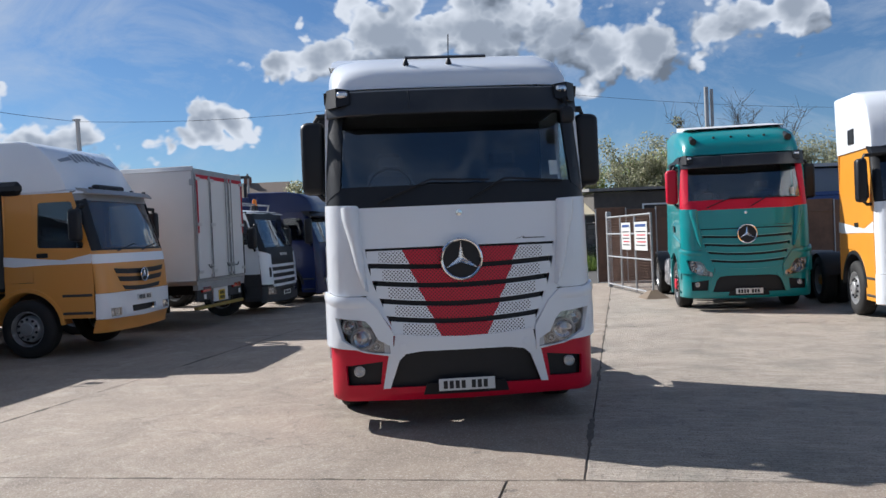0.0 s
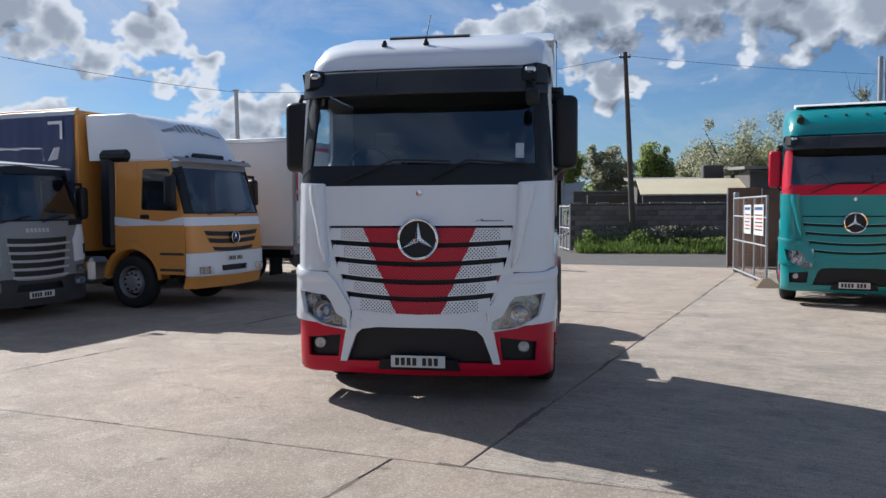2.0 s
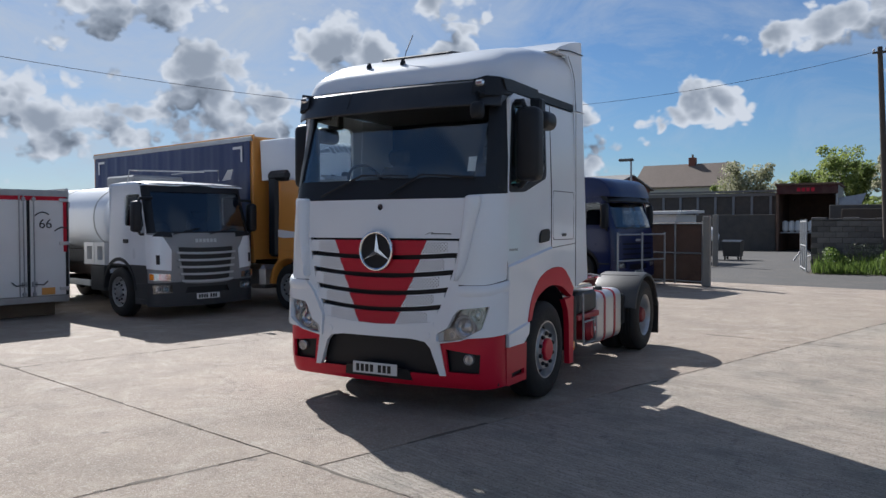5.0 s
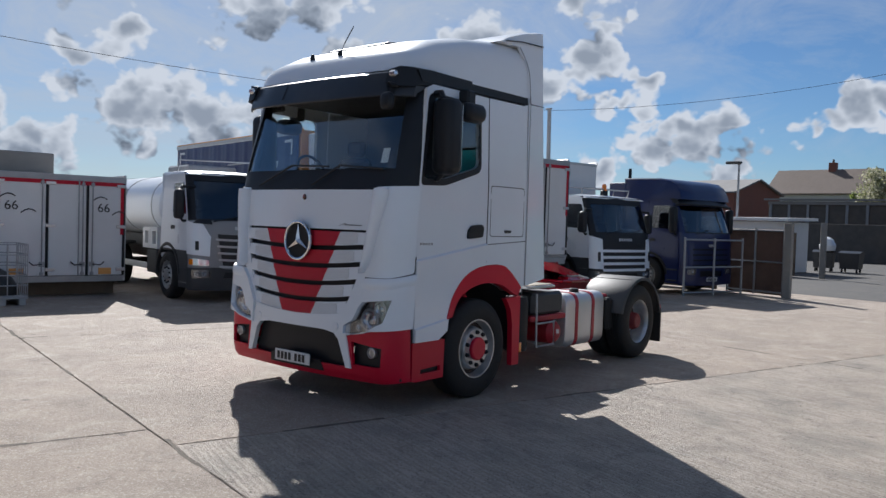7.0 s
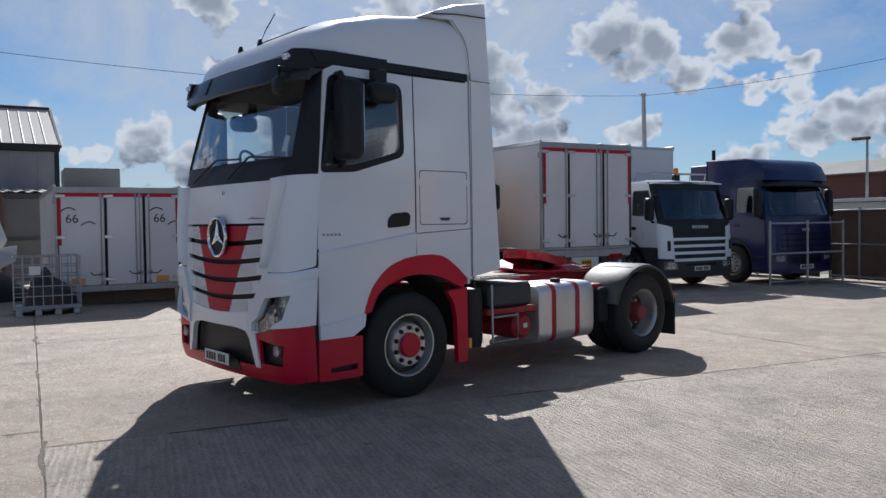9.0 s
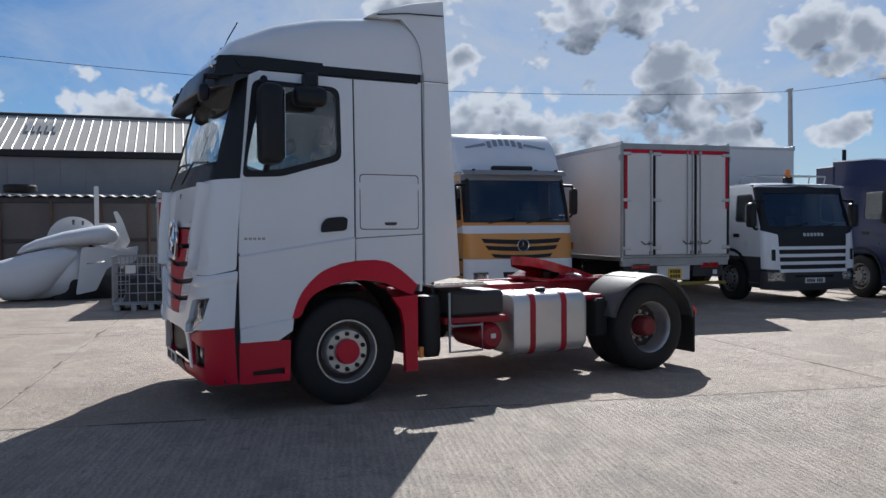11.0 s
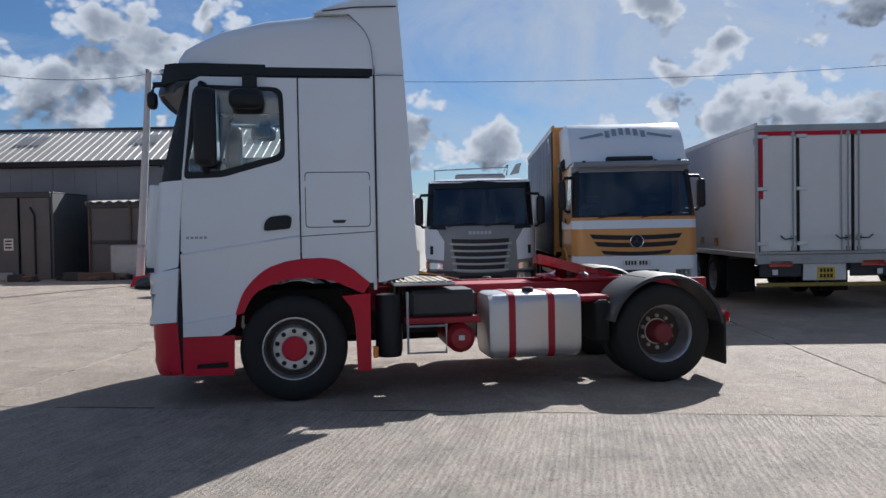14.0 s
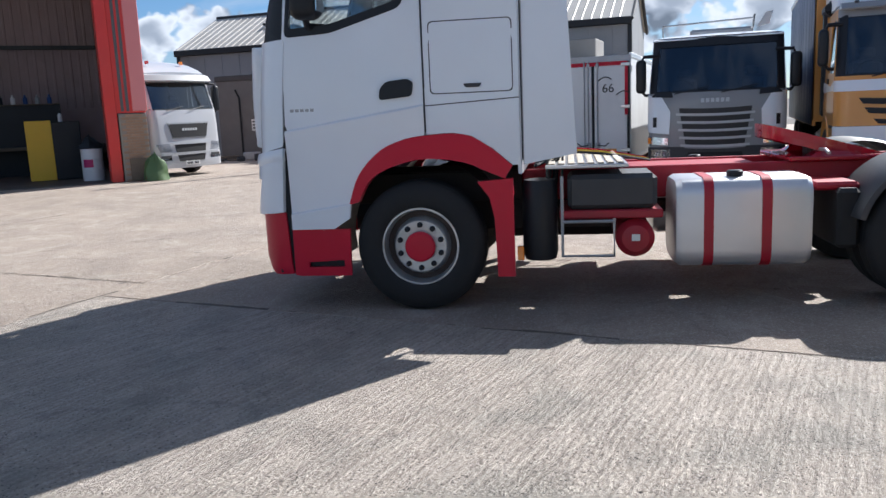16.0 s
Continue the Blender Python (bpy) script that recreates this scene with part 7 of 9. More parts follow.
BRICK = surface("buff brick", (0.42, 0.27, 0.17), (0.33, 0.20, 0.13), 9, 0.85, 0, 0.4, 90, 0, 0.2, (0.2, 0.16, 0.13), 0.16)
BRICK_RED = surface("red brick wall", (0.26, 0.10, 0.07), (0.19, 0.08, 0.06), 5, 0.85, 0, 0.4, 60, 0, 0.2)
STONE = surface("dark wall block", (0.22, 0.195, 0.172), (0.12, 0.11, 0.10), 5, 0.9, 0, 0.5, 40, 0, 0.45, (0.05, 0.047, 0.043), 0.28)
MORTAR = surface("dark mortar", (0.10, 0.095, 0.088), (0.07, 0.066, 0.06), 8, 0.95, 0, 0.4, 60, 0, 0.2)
STONE_FAR = surface("dark stone wall", (0.12, 0.11, 0.10), (0.06, 0.056, 0.053), 2.5, 0.9, 0, 0.5, 15, 0, 0.4)
RENDER_W = surface("white house render", (0.62, 0.60, 0.56), (0.52, 0.50, 0.47), 1.0, 0.8, 0, 0.1, 30, 0, 0.2)
SLATE = surface("brown roof tiles", (0.20, 0.15, 0.12), (0.14, 0.11, 0.09), 3, 0.8, 0, 0.3, 14, 0, 0.3)
ROOF_GREY = surface("grey roof felt", (0.24, 0.235, 0.23), (0.17, 0.168, 0.165), 1.5, 0.8, 0, 0.2, 30, 0, 0.3)
CREAM = surface("cream sheet roof", (0.55, 0.49, 0.34), (0.46, 0.41, 0.29), 1.5, 0.7, 0, 0.1, 30, 0, 0.25)
POLE_WOOD = surface("tarred pole timber", (0.10, 0.078, 0.06), (0.06, 0.05, 0.042), 6, 0.9, 0, 0.4, 30, 0, 0.2)
POLE_GREY = surface("pale painted pole", (0.55, 0.55, 0.55), (0.45, 0.45, 0.45), 4, 0.6, 0, 0.1, 50, 0, 0.3)
CONC_POST = surface("concrete post", (0.30, 0.28, 0.25), (0.22, 0.21, 0.19), 6, 0.9, 0, 0.4, 60, 0, 0.3)
BLUE = paint("blue container paint", (0.02, 0.07, 0.25), 0.5, 0.1, 0.2)
FIBRE = paint("white glass-fibre moulding", (0.72, 0.74, 0.76), 0.4, 0.3, 0.18)
BLACKBAG = surface("black plastic sheet", (0.015, 0.015, 0.016), (0.03, 0.03, 0.03), 5, 0.35, 0, 0.4, 25, 0, 0.1)
GREENBAG = surface("green plastic bag", (0.10, 0.17, 0.06), (0.06, 0.11, 0.035), 7, 0.5, 0, 0.6, 30, 0, 0.1)
YELLOW = paint("yellow panel", (0.75, 0.45, 0.02), 0.5, 0.1, 0.2)
WIRE = surface("overhead wire", (0.03, 0.03, 0.03), None, 5, 0.7, 0, 0, 60, 0, 0.0)


def leafy(name, a, b):
    m, nt, p = new_mat(name)
    g = nt.nodes.new("ShaderNodeNewGeometry")
    r = nt.nodes.new("ShaderNodeValToRGB")
    r.color_ramp.elements[0].color, r.color_ramp.elements[1].color = (*a, 1), (*b, 1)
    nt.links.new(g.outputs["Random Per Island"], r.inputs[0])
    nt.links.new(r.outputs[0], p.inputs["Base Color"])
    p.inputs["Roughness"].default_value = 0.6
    tr = nt.nodes.new("ShaderNodeBsdfTranslucent")
    nt.links.new(r.outputs[0], tr.inputs[0])
    mx = nt.nodes.new("ShaderNodeMixShader")
    mx.inputs[0].default_value = 0.5
    nt.links.new(p.outputs[0], mx.inputs[1])
    nt.links.new(tr.outputs[0], mx.inputs[2])
    nt.links.new(mx.outputs[0], nt.nodes["Material Output"].inputs[0])
    return m


LEAF = leafy("spring leaves", (0.14, 0.19, 0.045), (0.36, 0.42, 0.13))
LEAF_DULL = leafy("blossom and dull leaves", (0.15, 0.17, 0.07), (0.50, 0.48, 0.34))
GRASS = leafy("rough grass", (0.06, 0.11, 0.02), (0.19, 0.26, 0.06))
WEED = leafy("pale weeds", (0.10, 0.12, 0.05), (0.38, 0.37, 0.28))
BARK = surface("bark", (0.09, 0.07, 0.055), (0.05, 0.04, 0.033), 8, 0.95, 0, 0.6, 30, 0, 0.2)


def quads(n, fn):
    """n small leaf-like quads; fn(i) gives place, two half-axes."""
    g = Geo()
    v, f = [], []
    for i in range(n):
        c, a, b = fn(i)
        k = len(v)
        v += [c - a, c - b * 0.6, c + a, c + b * 0.6]
        f.append((k, k + 1, k + 2, k + 3))
    g.v, g.f = v, f
    return g


def rnd_dir(r):
    z, a = r.uniform(-1, 1), r.uniform(0, 2 * math.pi)
    q = math.sqrt(1 - z * z)
    return Vector((q * math.cos(a), q * math.sin(a), z))


def tree(x, y, h, w, seed, leaf=LEAF, n=3800, label="leafy green tree beyond the wall", bare=False, leafsize=0.16):
    r = random.Random(seed)
    t = thing("tree", label, "tree", pose(x, y, 0), "trees beyond the road")
    trunk_h = h * 0.35
    tips = []
    part("trunk", tube([(0, 0, -0.1), (0.05, 0.02, trunk_h * 0.5), (0.0, 0.05, trunk_h), (0.1, 0.0, h * 0.6)], [h * 0.028, h * 0.022, h * 0.018, h * 0.008], 8), BARK, t)
    limbs = Geo()
    for i in range(22 if bare else 12):
        a, z0 = r.uniform(0, 6.283), r.uniform(trunk_h * 0.6, h * 0.55)
        q, e = r.uniform(0.35, 0.95) * w / 2, r.uniform(0.55, 0.98) * h
        d = Vector((math.cos(a), math.sin(a), 0))
        p1, p2 = d * q * 0.45 + Vector((0, 0, z0 + (e - z0) * 0.5)), d * q + Vector((0, 0, e))
        limbs.add(tube([(0, 0, z0), tuple(p1 + rnd_dir(r) * 0.15), tuple(p2)], [h * (0.005 if bare else 0.010), h * (0.003 if bare else 0.006), 0.008], 5))
        tips += [p1, p2, (p1 + p2) / 2]
        if bare:
            for j in range(16):
                s = p1.lerp(p2, r.uniform(0, 1))
                k = s + Vector((r.uniform(-1, 1), r.uniform(-1, 1), r.uniform(0.1, 1.2))) * h * 0.10
                limbs.add(tube([tuple(s), tuple((s + k) / 2 + rnd_dir(r) * 0.06), tuple(k)], [0.013, 0.009, 0.005], 4))
    part("limb", limbs, BARK, t, kind="stuff")
    if not bare:
        blobs = [(p + rnd_dir(r) * 0.3, r.uniform(0.08, 0.16) * w) for p in tips]
        for i in range(34):
            d = rnd_dir(r) * r.uniform(0.55, 1.0)
            blobs.append((Vector((d.x * w * 0.46, d.y * w * 0.46, h * 0.64 + d.z * h * 0.33)), r.uniform(0.09, 0.17) * w))

        def one(i):
            c, q = blobs[r.randrange(len(blobs))]
            d = rnd_dir(r)
            p = c + d * q * (r.random() ** 0.45) * Vector((1, 1, 0.8)).length / 1.6
            u = rnd_dir(r)
            s = leafsize * r.uniform(0.6, 1.5)
            return p, u * s, u.orthogonal().normalized() * s
        part("crown", quads(n, one), leaf, t, kind="stuff")
    return t


def wire(p, q, sag, r=0.008, label="thin black overhead cable"):
    p, q = Vector(p), Vector(q)
    pts = [p.lerp(q, i / 24) - Vector((0, 0, 4 * sag * (i / 24) * (1 - i / 24))) for i in range(25)]
    return part("cable", tube(pts, r, 5), WIRE, None, label, category="cable", group="overhead cables")


# ---- road, verge, boundary wall ----
def flat(name, pts, z, mat, label, cat):
    return part(name, Geo([(x, y, z) for x, y in pts] + [(x, y, z - 0.05) for x, y in pts], [tuple(range(len(pts)))] + [(i, (i + 1) % len(pts), (i + 1) % len(pts) + len(pts), i + len(pts)) for i in range(len(pts))]), mat, None, label, category=cat, kind="structure")


flat("road", [(-60, 25.0), (70, 23.0), (70, 33.2), (2.2, 33.4), (2.0, 37), (2.2, 75), (-14, 75), (-14, 33.4), (-60, 33.4)], -0.004, ASPHALT, "worn grey asphalt road and lane", "road")


def boundary_wall():
    w = thing("wall_boundary", "dark weathered block wall along the road", "wall", pose(2.05, 36.25, 0), "", "structure")
    part("core", cbox(0, 14.0, 0.02, 0.30, 0, 2.02, 0.005), MORTAR, w)
    r = random.Random(5)
    shapes = []
    for k in range(6):
        g = cbox(0.0, 0.44, -0.006 - 0.004 * k % 0.014, 0.05, 0.0, 0.205, 0.01)
        me = bpy.data.meshes.new("block")
        me.from_pydata([tuple(p + Vector((r.uniform(-1, 1), r.uniform(-1, 1), r.uniform(-1, 1))) * 0.006) for p in g.v], [], g.f)
        me.materials.append(STONE)
        shapes.append(me)
    for row in range(9):
        for c in range(31):
            ob = new("block", shapes[r.randrange(6)])
            ob.parent = w
            ob.location = (0.004 + c * 0.452 + (0.226 if row % 2 else 0.0), r.uniform(-0.008, 0.006), 0.004 + row * 0.222)
    for c in range(24):
        h = r.uniform(0.06, 0.14)
        part("coping", cbox(c * 0.58, c * 0.58 + 0.56, -0.04, 0.34, 2.02, 2.02 + h, 0.02), STONE, w)


def verge():
    r = random.Random(8)
    part("verge", Geo([(2.2, 33.5, -0.01), (14.5, 33.3, -0.01), (14.5, 36.2, 0.12), (2.2, 36.2, 0.12)], [(0, 1, 2, 3)]), EARTH, None, "earth bank under the wall", category="verge", kind="structure")

    def blade(i):
        x, y = r.uniform(2.3, 14.3), 33.45 + 2.75 * r.random() ** 0.8
        h = r.uniform(0.10, 0.34) * (0.6 + 0.8 * abs(noise.noise(Vector((x * 0.8, y * 0.8, 3.0))))) + (0.22 if r.random() < 0.05 else 0)
        b = Vector((x, y, 0.05 + (y - 33.5) * 0.045))
        a = Vector((r.uniform(-0.3, 0.3), r.uniform(-0.3, 0.3), 1)).normalized() * h
        return b + a * 0.5, a, Vector((r.uniform(-1, 1), r.uniform(-1, 1), 0)).normalized() * 0.03
    part("grass", quads(16000, blade), GRASS, None, "rough green grass on the verge", category="grass", kind="stuff")

    def weed(i):
        c = [(3.9, 35.6), (4.9, 35.7), (6.0, 35.3), (7.2, 35.7), (8.0, 35.5), (9.6, 35.8), (10.6, 35.4), (6.7, 35.9)][r.randrange(8)]
        p = Vector((c[0] + r.gauss(0, 0.35), c[1] + r.gauss(0, 0.15), 0.15 + 0.95 * r.random() ** 0.8))
        u = rnd_dir(r) * r.uniform(0.03, 0.07)
        return p, u, u.orthogonal() * 0.8
    def nettle(i):
        x = r.uniform(2.6, 14.2)
        top = 0.25 + 0.55 * max(0, noise.noise(Vector((x * 0.9, 2.0, 5.0))) + 0.45)
        p = Vector((x, r.uniform(34.6, 36.1), 0.10 + top * r.random() ** 0.7))
        u = rnd_dir(r) * r.uniform(0.04, 0.09)
        return p, u, u.orthogonal() * 0.9
    part("nettles", quads(9000, nettle), GRASS, None, "thick green nettles along the wall", category="weeds", kind="stuff")
    part("weeds", quads(2600, weed), WEED, None, "tall pale flowering weeds by the wall", category="weeds", kind="stuff")


boundary_wall()
verge()


def pole(name, base, top, r0, r1, mat, label, cat="pole", cross=None):
    t = thing(name, label, cat, pose(*base))
    d = Vector(top) - Vector(base)
    part("shaft", tube([(0, 0, -0.02), tuple(d * 0.5), tuple(d)], [r0, (r0 + r1) / 2, r1], 10), mat, t)
    return t, d


tp, d = pole("telegraph_pole", (4.8, 35.6, 0), (4.4, 35.9, 8.65), 0.14, 0.09, POLE_WOOD, "dark wooden telegraph pole in the verge")
part("insulator_arm", cbox(d.x - 0.25, d.x + 0.25, d.y - 0.04, d.y + 0.04, d.z - 0.25, d.z - 0.17, 0.01), POLE_WOOD, tp)
for x in (-0.2, 0.2):
    part("insulator", lathe([(0.03, 0), (0.045, 0.05), (0.03, 0.11), (0, 0.12)], 8, "z", (d.x + x, d.y, d.z - 0.17), False), OFFWHITE, tp)
for i in range(5):
    part("step_iron", tube([(d.x * 0.6 - 0.14, d.y * 0.6, 4.5 + i * 0.6), (d.x * 0.6 + 0.2, d.y * 0.6, 4.5 + i * 0.6)], 0.012, 5), STEEL, tp)
lp, d = pole("utility_pole", (-11.5, 31.5, 0), (-11.6, 31.5, 6.85), 0.11, 0.08, POLE_GREY, "slim pale pole behind the lorries")
part("cap", cbox(d.x - 0.18, d.x + 0.12, d.y - 0.04, d.y + 0.04, d.z - 0.06, d.z, 0.01), POLE_GREY, lp)
wp, d = pole("utility_pole", (-17.2, 3.4, 0), (-17.5, 3.8, 6.88), 0.13, 0.10, POLE_GREY, "pale leaning pole in front of the shed")
part("cap", cbox(d.x - 0.26, d.x + 0.26, d.y - 0.06, d.y + 0.06, d.z - 0.04, d.z + 0.03, 0.01), STEEL, wp)
part("clamp", lathe([(0.15, 1.2), (0.15, 1.3)], 12, "z", (-0.05, 0.08, 0)), STEEL, wp)
sl, d = pole("street_lamp", (-7.0, 41.8, 0), (-7.0, 41.8, 5.2), 0.08, 0.05, STEEL, "grey street lamp with a flat head", "street lamp")
part("lamp_head", cbox(-0.65, 0.12, -0.12, 0.12, 5.16, 5.30, 0.04), DARKGREY, sl)
wire((-17.5, 3.8, 6.8), (-11.6, 31.5, 6.75), 0.55)
wire((-17.5, 3.8, 6.8), (-12.6, -1.4, 6.2), 0.35)
wire((-11.6, 31.5, 6.75), (4.4, 35.9, 8.5), 0.5)
wire((4.4, 35.9, 8.5), (40, 42, 8.0), 0.8)


def mesh_gate():
    """Open wire-mesh gate leaf with two printed notices."""
    a, b = Vector((6.62, 19.6)), Vector((6.72, 23.9))
    dv = b - a
    t = thing("mesh_gate", "open wire mesh gate with two white notices", "gate", pose(a.x, a.y, 0, 0, 0, math.degrees(math.atan2(dv.y, dv.x))))
    L = dv.length
    for z in (0.12, 0.95, 1.62, 2.12):
        part("rail", tube([(0, 0, z), (L, 0, z)], 0.025, 8), STEEL, t)
    for x in (0.0, L * 0.33, L * 0.66, L):
        part("post", tube([(x, 0, 0.05), (x, 0, 2.15)], 0.03, 8), STEEL, t)
    g = Geo()
    for i in range(int(L / 0.075)):
        g.add(tube([(i * 0.075, 0, 0.12), (i * 0.075, 0, 2.12)], 0.003, 3))
    for i in range(27):
        g.add(tube([(0, 0, 0.12 + i * 0.075), (L, 0, 0.12 + i * 0.075)], 0.003, 3))
    part("wire_mesh", g, RUST, t, "rusty wire mesh", kind="stuff")
    for x0, x1 in ((0.25, 1.35), (1.75, 2.65)):
        no = part("notice", cbox(x0, x1, 0.02, 0.035, 1.18, 1.93, 0.004), PLATE_W, t, "white printed notice with red and blue bars")
        part("heading", cbox(x0 + 0.1, x1 - 0.1, 0.036, 0.04, 1.80, 1.87, 0.001), BLUE, no)
        for k in range(5):
            part("text_bar", cbox(x0 + 0.12, x1 - 0.15 - 0.08 * (k % 2), 0.036, 0.04, 1.30 + k * 0.09, 1.33 + k * 0.09, 0.001), RED if k % 2 else DARKGREY, no)
    part("base_block", loft([[(-0.38, -0.3, 0), (0.38, -0.3, 0), (0.38, 0.3, 0), (-0.38, 0.3, 0)], [(-0.08, -0.08, 0.2), (0.08, -0.08, 0.2), (0.08, 0.08, 0.2), (-0.08, 0.08, 0.2)]]), TIMBER, t, "heaped foot at the gate post")
    return t


mesh_gate()


def tube_leaf(name, a, b, h, label, mat=STEEL, bars_n=4, sheet=None):
    a, b = Vector(a), Vector(b)
    dv = b - a
    t = thing(name, label, "gate", pose(a.x, a.y, 0, 0, 0, math.degrees(math.atan2(dv.y, dv.x))))
    L = dv.length
    for i in range(bars_n + 1):
        part("upright", tube([(L * i / bars_n, 0, 0.03), (L * i / bars_n, 0, h)], 0.03, 8), mat, t)
    for z in (0.12, h * 0.5, h * 0.96):
        part("rail", tube([(0, 0, z), (L, 0, z)], 0.025, 8), mat, t)
    if sheet:
        part("sheet", cbox(0.02, L - 0.02, 0.03, 0.04, 0.05, h * 0.98, 0.003), sheet, t, "rusty brown sheet")
    return t


tube_leaf("tube_gate", (1.6, 36.9), (2.05, 34.3), 2.05, "white tubular gate leaf standing open", POLE_GREY, 3)
tube_leaf("tube_gate", (-1.72, 22.75), (-1.05, 25.25), 1.62, "grey tubular gate leaf before the blue lorry", STEEL, 2)
tube_leaf("sheeted_gate", (-1.75, 26.1), (0.02, 25.5), 1.95, "rust-brown sheeted gate at the lane", STEEL, 2, RUST)
part("gate_post", cbox(0.05, 0.27, 25.3, 25.52, 0, 2.1, 0.02), CONC_POST, None, "weathered concrete gate post", category="post")
part("gate_post", cbox(-2.05, -1.83, 37.5, 37.7, 0, 2.3, 0.02), CONC_POST, None, "tall weathered gate post", category="post")
part("gate_post", cbox(6.72, 6.86, 23.95, 24.1, 0, 2.3, 0.02), STEEL, None, "steel hinge post of the mesh gate", category="post")


def sheet_fence(a, b, h, label, mat=RUST):
    a, b = Vector(a), Vector(b)
    dv = b - a
    t = thing("sheet_fence", label, "fence", pose(a.x, a.y, 0, 0, 0, math.degrees(math.atan2(dv.y, dv.x))))
    n = int(dv.length / 1.0)
    r = random.Random(int(a.x * 7 + 50))
    for i in range(n):
        part("sheet", cbox(i * 1.0 + 0.005, i * 1.0 + 0.99, r.uniform(0, 0.012), 0.03, 0.03, h + r.uniform(-0.06, 0.05), 0.004), mat, t)
        part("rib", tube([(i * 1.0, -0.02, 0), (i * 1.0, -0.02, h)], 0.025, 6), STEEL, t)
    for z in (0.5, h - 0.4):
        part("rail", cbox(0, n, -0.03, 0.0, z, z + 0.06, 0.005), RUST, t)


sheet_fence((6.9, 25.9), (27, 25.2), 2.45, "rusty brown sheet fence behind the yard")
sheet_fence((-9.0, 37.6), (-2.1, 37.6), 1.9, "brown board fence beside the lane", TIMBER)
sheet_fence((-16.0, 28.6), (-2.0, 26.4), 1.7, "brown board fence behind the lorries", TIMBER)


def far_block(name, m, w, d, h, roof, wall, roof_mat, label, pitched=0.0, windows=(), chimney=None, over=0.3, cat="building"):
    """A plain building: walls, roof, windows as set-in panes; front along x at y = 0."""
    t = thing(name, label, cat, m)
    part("wall", cbox(0, w, 0, d, 0, h, 0.02), wall, t)
    if pitched:
        g = loft([[(x, -over, h - 0.05), (x, d / 2, h + pitched), (x, d + over, h - 0.05), (x, d + over, h + 0.08), (x, d / 2, h + pitched + 0.14), (x, -over, h + 0.08)] for x in (-over, w + over)])
        part("roof", g, roof_mat, t)
        for x in (0.0, w - 0.1):
            part("gable", loft([[(x, 0, h - 0.02), (x, d / 2, h + pitched), (x, d, h - 0.02)], [(x + 0.1, 0, h - 0.02), (x + 0.1, d / 2, h + pitched), (x + 0.1, d, h - 0.02)]]), wall, t)
    else:
        part("roof", loft([[(x, -over, h + roof * 0.2), (x, d + over, h + roof), (x, d + over, h + roof + 0.14), (x, -over, h + roof * 0.2 + 0.14)] for x in (-over, w + over)]), roof_mat, t)
    for (x0, x1, z0, z1) in windows:
        wo = part("window", cbox(x0, x1, -0.03, 0.0, z0, z1, 0.01), WHITE, t, "white framed window")
        part("pane", cbox(x0 + 0.08, x1 - 0.08, -0.035, -0.028, z0 + 0.08, z1 - 0.08, 0.004), INK, wo)
    if chimney:
        cx, cy, ch = chimney
        co = part("chimney", cbox(cx - 0.4, cx + 0.4, cy - 0.4, cy + 0.4, h, ch, 0.03), BRICK_RED, t)
        part("chimney_pot", lathe([(0.14, ch - 0.02), (0.12, ch + 0.4), (0.10, ch + 0.4)], 10, "z", (cx, cy, 0)), SLATE, co)
    return t


# low stone buildings behind the boundary wall
far_block("stone_shed", pose(10.2, 38.5, 0), 16, 7, 3.55, 0.35, STONE_FAR, ROOF_GREY, "long low dark stone shed with flat roof", 0, ((2.4, 4.3, 2.3, 2.95),))
far_block("stone_shed", pose(5.6, 44.0, 0), 9, 6, 3.1, 0.5, STONE_FAR, ROOF_GREY, "dark stone shed with grey felt roof", 0)
part("chimney", cbox(8.75, 9.75, 42.4, 43.3, 0, 4.05, 0.04), STONE_FAR, None, "short dark chimney stack of the sheds", category="chimney")
part("lean_to_roof", loft([[(x, 38.2, 2.45), (x, 41.0, 3.25), (x, 41.0, 3.32), (x, 38.2, 2.52)] for x in (5.3, 7.6, 7.65, 10.2)]), CREAM, None, "cream sheet lean-to roof behind the wall", category="roof")
part("lean_to_wall", cbox(5.4, 10.1, 38.35, 38.6, 0, 2.46, 0.02), STONE_FAR, None, "dark lean-to wall under the cream roof", category="wall")
part("pallet_stack", cbox(2.9, 5.0, 40.5, 41.7, 0, 2.55, 0.02), POLE_WOOD, None, "dark stacked timber behind the wall", category="timber")
part("stacked_panel", cbox(2.2, 5.4, 43.5, 44.2, 0, 2.8, 0.03), STONE_FAR, None, "dark stacked panels behind the wall", category="panels")


